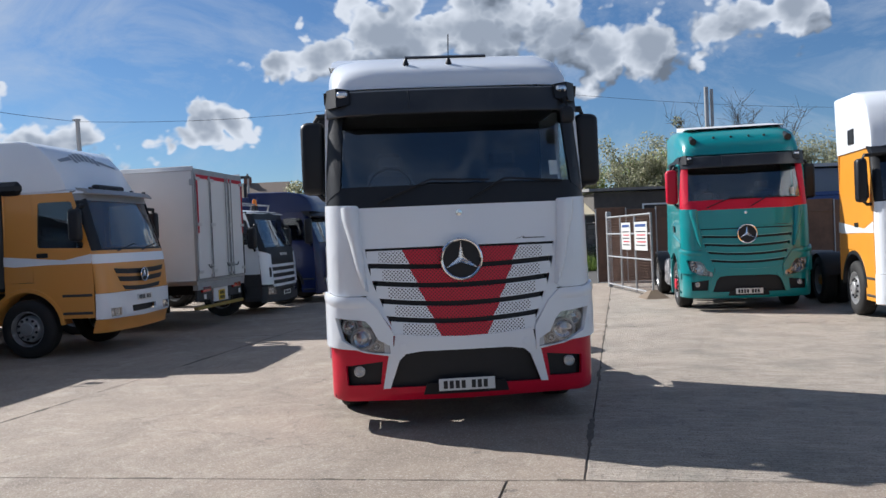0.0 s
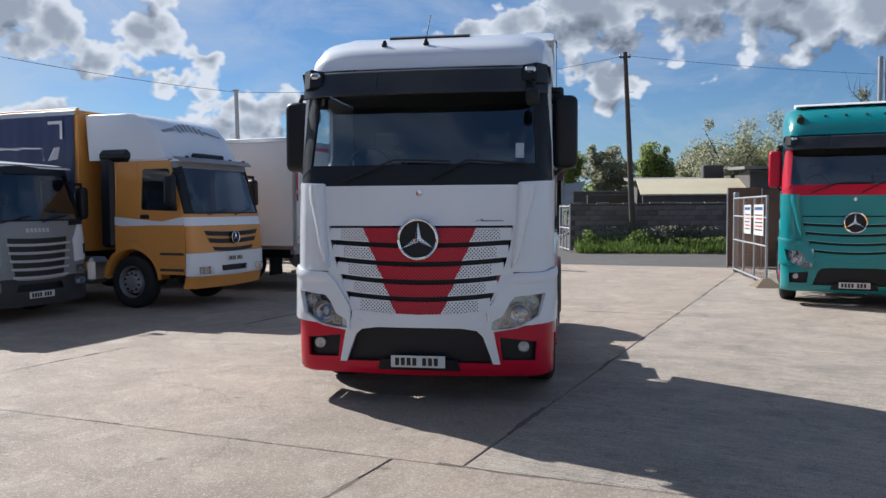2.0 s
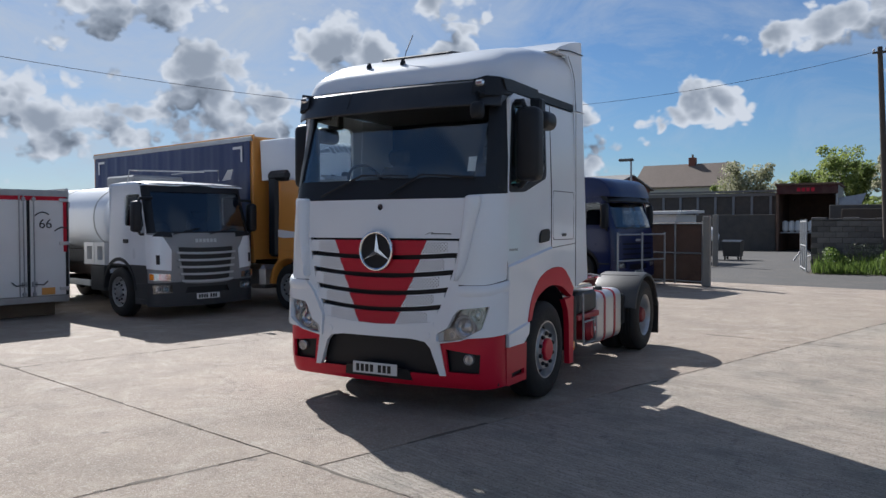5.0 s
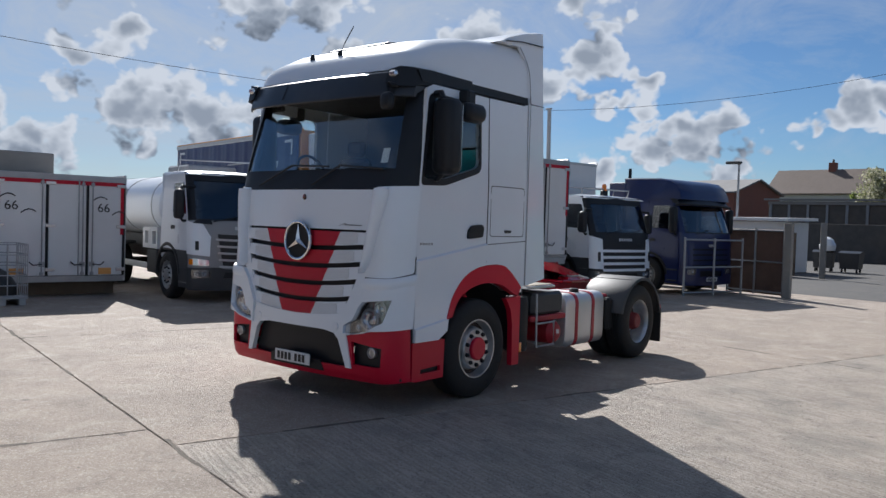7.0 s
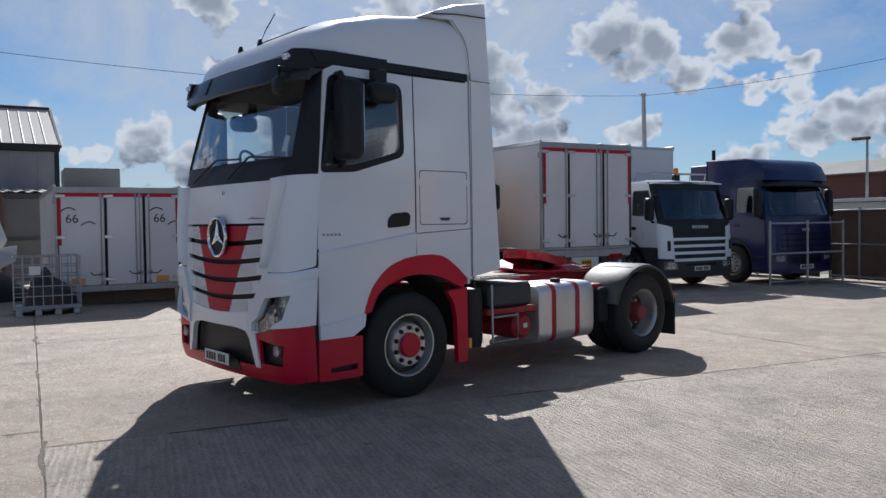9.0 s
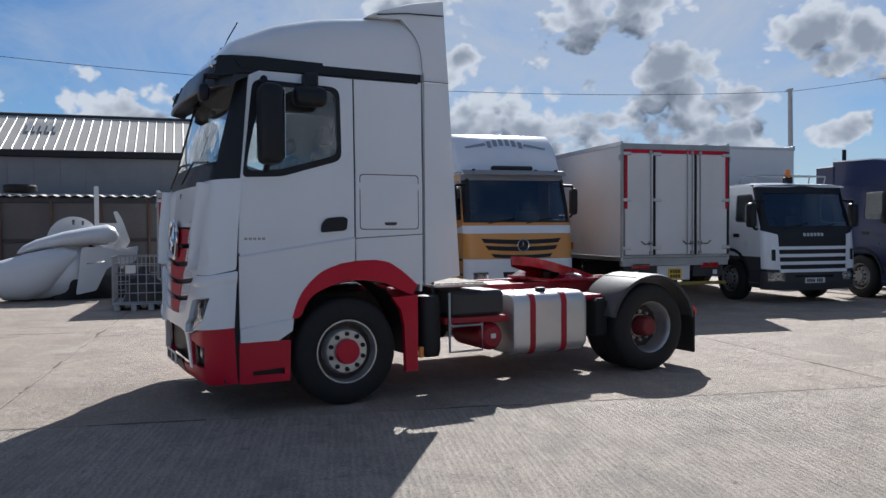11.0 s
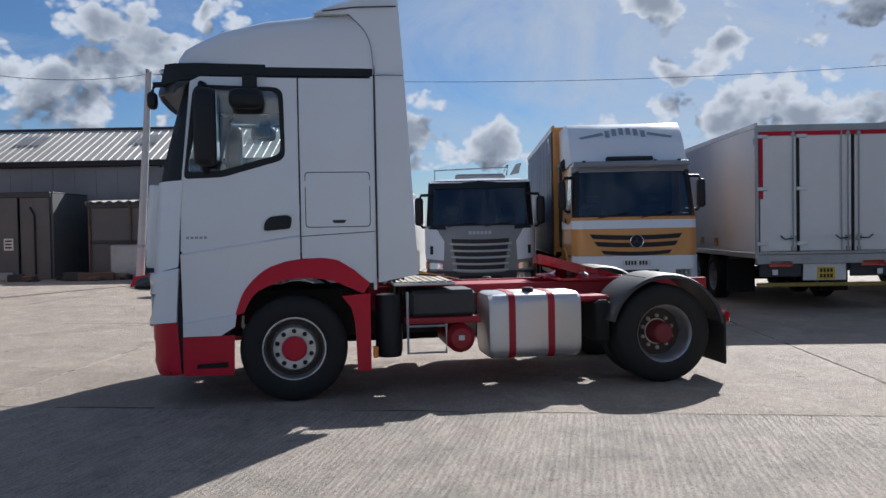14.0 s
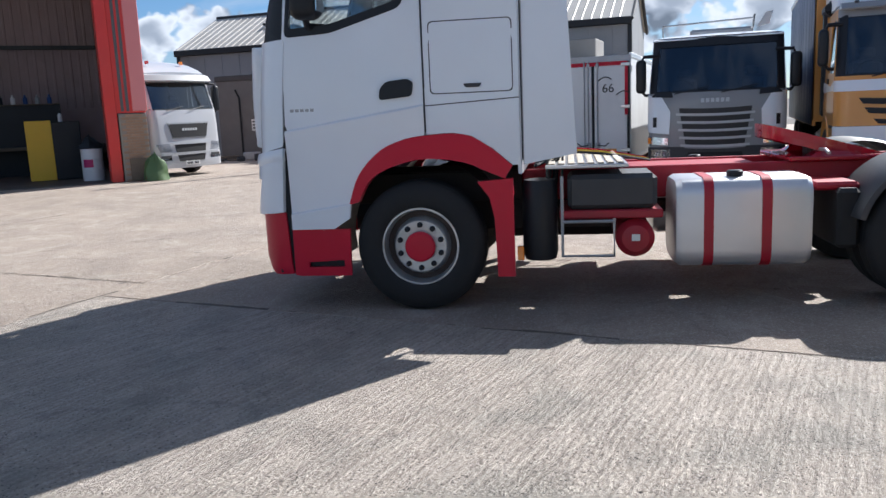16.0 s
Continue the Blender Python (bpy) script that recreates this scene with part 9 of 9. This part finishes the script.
def cage():
    t = thing("tank_cage", "empty grey wire cage of a liquid container", "cage", pose(-9.15, 8.25, 0, 0, 0, FACE_ROW))
    for a in (-0.5, -0.17, 0.17, 0.5):
        part("foot", cbox(a - 0.06, a + 0.06, -0.5, 0.5, 0.0, 0.12, 0.01), STEEL, t)
    part("base", cbox(-0.6, 0.6, -0.5, 0.5, 0.12, 0.16, 0.01), STEEL, t)
    for i in range(6):
        z = 0.18 + i * 0.19
        part("hoop", tube([(-0.58, -0.48, z), (0.58, -0.48, z), (0.58, 0.48, z), (-0.58, 0.48, z)], 0.012, 6, True), STEEL, t)
    for i in range(8):
        x = -0.58 + i * 1.16 / 7
        for y in (-0.48, 0.48):
            part("bar", tube([(x, y, 0.14), (x, y, 1.14)], 0.010, 6), STEEL, t)
    for i in range(1, 6):
        y = -0.48 + i * 0.16
        for x in (-0.58, 0.58):
            part("bar", tube([(x, y, 0.14), (x, y, 1.14)], 0.010, 6), STEEL, t)
    part("label_plate", cbox(-0.32, -0.12, -0.51, -0.50, 0.78, 0.95, 0.003), PLATE_W, t)
    part("rubbish", blob(0.45, 0.36, 0.7, 4).at(Matrix.Translation((0, 0, 0.16))), BLACKBAG, t, "black sacks inside the cage")


FACE_ROW = 78.5
cage()
cr = part("grey_crate", cbox(-0.95, 0.25, 1.8, 3.0, 2.55, 3.06, 0.02), surface("grey board", (0.25, 0.24, 0.22), (0.2, 0.19, 0.18), 3, 0.8, 0, 0.2, 40, 0, 0.3), None, "grey crate lying on the white box body", category="crate")
cr.matrix_world = pose(-9.75, 9.9, 0, 0, 0, FACE_ROW)


# ---- red workshop with open front ----
def milky(name):
    m = bpy.data.materials.new(name)
    m.use_nodes = True
    nt = m.node_tree
    nt.nodes.clear()
    out, tl = nt.nodes.new("ShaderNodeOutputMaterial"), nt.nodes.new("ShaderNodeBsdfTranslucent")
    tl.inputs[0].default_value = (0.26, 0.25, 0.25, 1)
    nt.links.new(tl.outputs[0], out.inputs[0])
    return m


# for unseen roof strips that only brighten the workshop interior
ADDED_ROOF_LIGHT = milky("added translucent roof sheet")
def workshop():
    a = math.degrees(math.atan2(-0.819, 0.574))
    t = thing("workshop", "red-framed workshop with a dark open front", "workshop", pose(-12.75, -1.55, 0, 0, 0, a))
    # local x along the front from the corner, local y to the outside, so inside is -y
    W, D, E = 13.0, 8.5, 6.35
    top = lambda x: E + min(x, W - x) * 0.22
    pw = 1.05
    part("pillar_cladding", cbox(0.0, pw - 0.3, -0.25, -0.05, 1.85, 6.2, 0.01), GARAGE_RED, t)
    for x in (0.42, 0.56):
        part("cladding_groove", cbox(x, x + 0.08, -0.055, -0.03, 1.9, 6.0, 0.01), CLAD_DARK, t)
    part("corner_flashing", cbox(-0.04, 0.34, -0.06, -0.02, 1.9, 6.2, 0.01), PINK, t)
    part("jamb", cbox(pw - 0.3, pw, -0.75, 0.0, 0, 6.1, 0.02), GARAGE_RED, t, "bright red door jamb")
    part("fascia", loft([[(x, 0.12, top(x) - 0.05), (x, 0.12, top(x) + 0.30), (x, -0.25, top(x) + 0.30), (x, -0.25, top(x) - 0.05)] for x in (-0.25, W / 2, W + 0.25)]), GARAGE_RED, t, "red sloping fascia")
    for i in range(36):
        x = 0.05 + i * 0.36
        part("gable_rib", cbox(x, x + 0.2, -0.2, -0.02, top(x) - 0.52, top(x) - 0.04, 0.02), CLAD_DARK, t)
    part("gable_sheet", loft([[(x, -0.2, top(x) - 0.55), (x, -0.2, top(x)), (x, -0.24, top(x)), (x, -0.24, top(x) - 0.55)] for x in (0, W / 2, W)]), GARAGE_RED, t)
    part("lintel", loft([[(x, -0.02, top(x) - 0.68), (x, -0.02, top(x) - 0.55), (x, -0.3, top(x) - 0.55), (x, -0.3, top(x) - 0.68)] for x in (0.75, W / 2, W - 0.75)]), GARAGE_RED, t)
    part("far_jamb", cbox(W - 1.0, W, -0.75, 0.0, 0, 6.1, 0.02), GARAGE_RED, t)
    part("flood_lamp", cbox(0.55, 0.95, 0.0, 0.28, 5.72, 5.98, 0.03), STEEL, t, "grey flood lamp")
    for x in (-0.02, W - 0.1):
        part("side_wall", cbox(x, x + 0.12, -D, -0.25, 0, E, 0.02), GARAGE_SHEET, t)
    part("back_wall", loft([[(x, -D, 0), (x, -D, top(x)), (x, -D - 0.12, top(x)), (x, -D - 0.12, 0)] for x in (0, W / 2, W)]), GARAGE_SHEET, t)
    for s in (0, 1):
        x0, x1 = (0, W / 2) if s == 0 else (W, W / 2)
        # the translucent strips are added, out of view, to let daylight in
        for ya, yb, mt in ((-D, -7.2, CLAD), (-7.2, -5.8, ADDED_ROOF_LIGHT), (-5.8, -3.6, CLAD), (-3.6, -2.2, ADDED_ROOF_LIGHT), (-2.2, 0.0, CLAD)):
            part("roof_slope" if mt is CLAD else "roof_light", loft([[(x, ya, top(x) + 0.02), (x, yb, top(x) + 0.02), (x, yb, top(x) + 0.10), (x, ya, top(x) + 0.10)] for x in (x0, x1)]), mt, t)
    for i in range(44):
        part("corrugation", cbox(0.3 + i * 0.28, 0.40 + i * 0.28, -D + 0.005, -D + 0.05, 2.2, E - 0.1, 0.02), GARAGE_SHEET, t)
    for i in range(16):
        part("wall_rib", cbox(W - 0.13, W - 0.10, -D + 0.3 + i * 0.5, -D + 0.36 + i * 0.5, 2.2, E, 0.005), GARAGE_SHEET, t)
    part("wall_girder", cbox(0.2, W - 0.2, -D + 0.06, -D + 0.2, 4.25, 4.38, 0.01), DARKGREY, t)
    part("floor_slab", cbox(0.1, W - 0.1, -D, -0.02, -0.02, 0.012, 0.005), CONC_DARK, t)
    # brick plinth under the pillar
    br = thing("brick_pier", "buff brick pier at the workshop corner", "pier", pose(-12.75, -1.55, 0, 0, 0, a), "", "structure")
    part("mortar_core", cbox(0.012, pw - 0.33, -0.45, -0.012, 0, 1.83, 0.005), MORTAR_PALE, br)
    me = bpy.data.meshes.new("brick")
    g = cbox(0, 0.215, 0, 0.10, 0, 0.065, 0.004)
    me.from_pydata([tuple(p) for p in g.v], [], g.f)
    me.materials.append(BRICK)
    for row in range(24):
        for c in range(4):
            x = c * 0.225 - (0.1125 if row % 2 else 0)
            if x < -0.01 or x + 0.215 > pw - 0.3:
                continue
            ob = new("brick", me)
            ob.parent = br
            ob.location = (x, -0.10, 0.004 + row * 0.076)
        for c in range(2):
            ob = new("brick", me)
            ob.parent = br
            ob.rotation_euler = (0, 0, radians(-90))
            ob.location = (0.0, -0.10 - c * 0.225 - (0.11 if row % 2 else 0), 0.004 + row * 0.076)
    # things inside
    M = pose(-12.75, -1.55, 0, 0, 0, a)

    def put(ob, x, y, rz=0, z=0.012):
        ob.matrix_world = M @ pose(x, y, z, 0, 0, rz)
        return ob
    put(part("yellow_board", cbox(-0.35, 0.35, -0.03, 0.03, 0, 1.75, 0.01), YELLOW, None, "yellow panel standing in the workshop", category="panel"), 2.72, -3.0)
    dm = put(thing("drum", "white oil drum with a red ring mark", "drum"), 1.42, -1.6)
    part("shell", lathe([(0, 0), (0.29, 0), (0.29, 0.3), (0.30, 0.31), (0.29, 0.33), (0.29, 0.6), (0.30, 0.61), (0.29, 0.63), (0.29, 0.9), (0, 0.9)], 24, "z"), OFFWHITE, dm)
    part("mark", loft([[(0.294 * math.cos(a) , 0.294 * math.sin(a), z) for a in [radians(35 + k * 7) for k in range(9)]] for z in (0.38, 0.42, 0.58, 0.62)], False, False), MAGENTA, dm, "round magenta mark")
    put(part("tool_bag", blob(0.3, 0.25, 0.35, 2), PLASTIC, None, "dark bag on the drum", category="bag"), 1.42, -1.6, 0, 0.91)
    bn = put(thing("workbench", "dark cluttered workbench along the wall", "bench"), 6.5, -6.0)
    part("bench_top", cbox(-4.5, 4.0, -0.4, 0.4, 0.85, 0.95, 0.01), TIMBER, bn)
    for x in (-4.4, -1.5, 1.4, 3.9):
        part("leg", cbox(x - 0.05, x + 0.05, -0.3, 0.3, 0, 0.85, 0.01), DARKGREY, bn)
    part("back_panel", cbox(-4.5, 4.0, -0.5, -0.45, 0.0, 2.3, 0.01), PLASTIC, bn)
    part("top_shelf", cbox(-4.5, 4.0, -0.62, -0.28, 2.30, 2.33, 0.005), TIMBER, bn)
    r = random.Random(4)
    for i in range(22):
        put(part("can", lathe([(0, 0), (0.07, 0), (0.07, 0.2), (0.03, 0.24), (0.03, 0.3), (0, 0.3)], 10, "z"), (OFFWHITE, BLUE, PLASTIC, YELLOW, RED, STEEL)[r.randrange(6)], None, "workshop can or bottle on the bench", category="can", group="cans on the bench"), 2.3 + i * 0.36, -6.45 + r.uniform(-0.1, 0.1), 0, 2.343)
    put(part("oil_tank", cbox(-0.6, 0.6, -0.4, 0.4, 0, 1.3, 0.06), BLUE_DARK, None, "dark blue tank inside the workshop", category="tank"), 5.6, -3.6)
    cb = put(thing("cabinet", "black tool cabinet beside the yellow panel", "cabinet"), 2.0, -3.3)
    part("carcass", cbox(-0.4, 0.4, -0.3, 0.3, 0, 1.7, 0.02), PLASTIC, cb)
    part("bottle", lathe([(0, 1.7), (0.06, 1.7), (0.06, 1.9), (0.02, 1.96), (0, 1.96)], 10, "z", (0.1, 0, 0)), OFFWHITE, cb)
    put(part("yellow_sign", cbox(-0.3, 0.3, -0.02, 0.02, 1.6, 2.0, 0.005), YELLOW, None, "yellow sign on the workshop wall", category="sign"), 4.6, -5.4)
    bg = put(thing("refuse_bag", "full green plastic bag leaning at the brick pier", "bag"), -0.05, 0.32)
    part("bag", blob(0.34, 0.28, 0.72, 6), GREENBAG, bg)
    bd = put(part("board", cbox(-0.25, 0.25, -0.02, 0.02, 0, 0.62, 0.01), TIMBER, None, "small board leaning at the brick pier", category="board"), 0.3, 0.05)


MAGENTA = paint("magenta print", (0.45, 0.01, 0.12), 0.5, 0.1, 0.1)
PINK = paint("faded red flashing", (0.75, 0.24, 0.23), 0.4, 0.2, 0.1)
CONC_DARK = surface("oily concrete floor", (0.12, 0.11, 0.10), (0.06, 0.055, 0.05), 2, 0.6, 0, 0.2, 60, 0, 0.4, (0.03, 0.03, 0.03))
MORTAR_PALE = surface("pale mortar", (0.32, 0.28, 0.23), None, 8, 0.95, 0, 0.3, 60, 0, 0.1)
BLUE_DARK = paint("dark blue tank paint", (0.01, 0.02, 0.08), 0.5, 0.1, 0.2)
workshop()


# ---- the lorries, placed ----
TRUCK_X, TRUCK_Y = 0.68, 7.33
FACE = 78.5
hero_unit = tractor(pose(TRUCK_X, TRUCK_Y, 0), "white tractor unit with red bumper, red grille centre and bare chassis", hero=True)
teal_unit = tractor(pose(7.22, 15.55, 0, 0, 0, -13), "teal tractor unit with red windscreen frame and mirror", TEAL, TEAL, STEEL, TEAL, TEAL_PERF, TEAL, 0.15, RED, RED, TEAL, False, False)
tanker(pose(-6.9, 12.4, 0, 0, 0, FACE))
gold_lorry(pose(-4.45, 14.85, 0, 0, 0, FACE))
box_trailer(pose(-3.72, 18.25, 0, 0, 0, FACE))
low_box(pose(-9.75, 9.9, 0, 0, 0, FACE))
striped_lorry(pose(-2.7, 21.3, 0, 0, 0, FACE))
blue_tractor(pose(-1.6, 24.4, 0, 0, 0, FACE))
silver_tractor(pose(-14.1, -1.0, 0, 0, 0, 156))
orange_tractor(pose(9.40, 12.45, 0, 0, 0, -15))
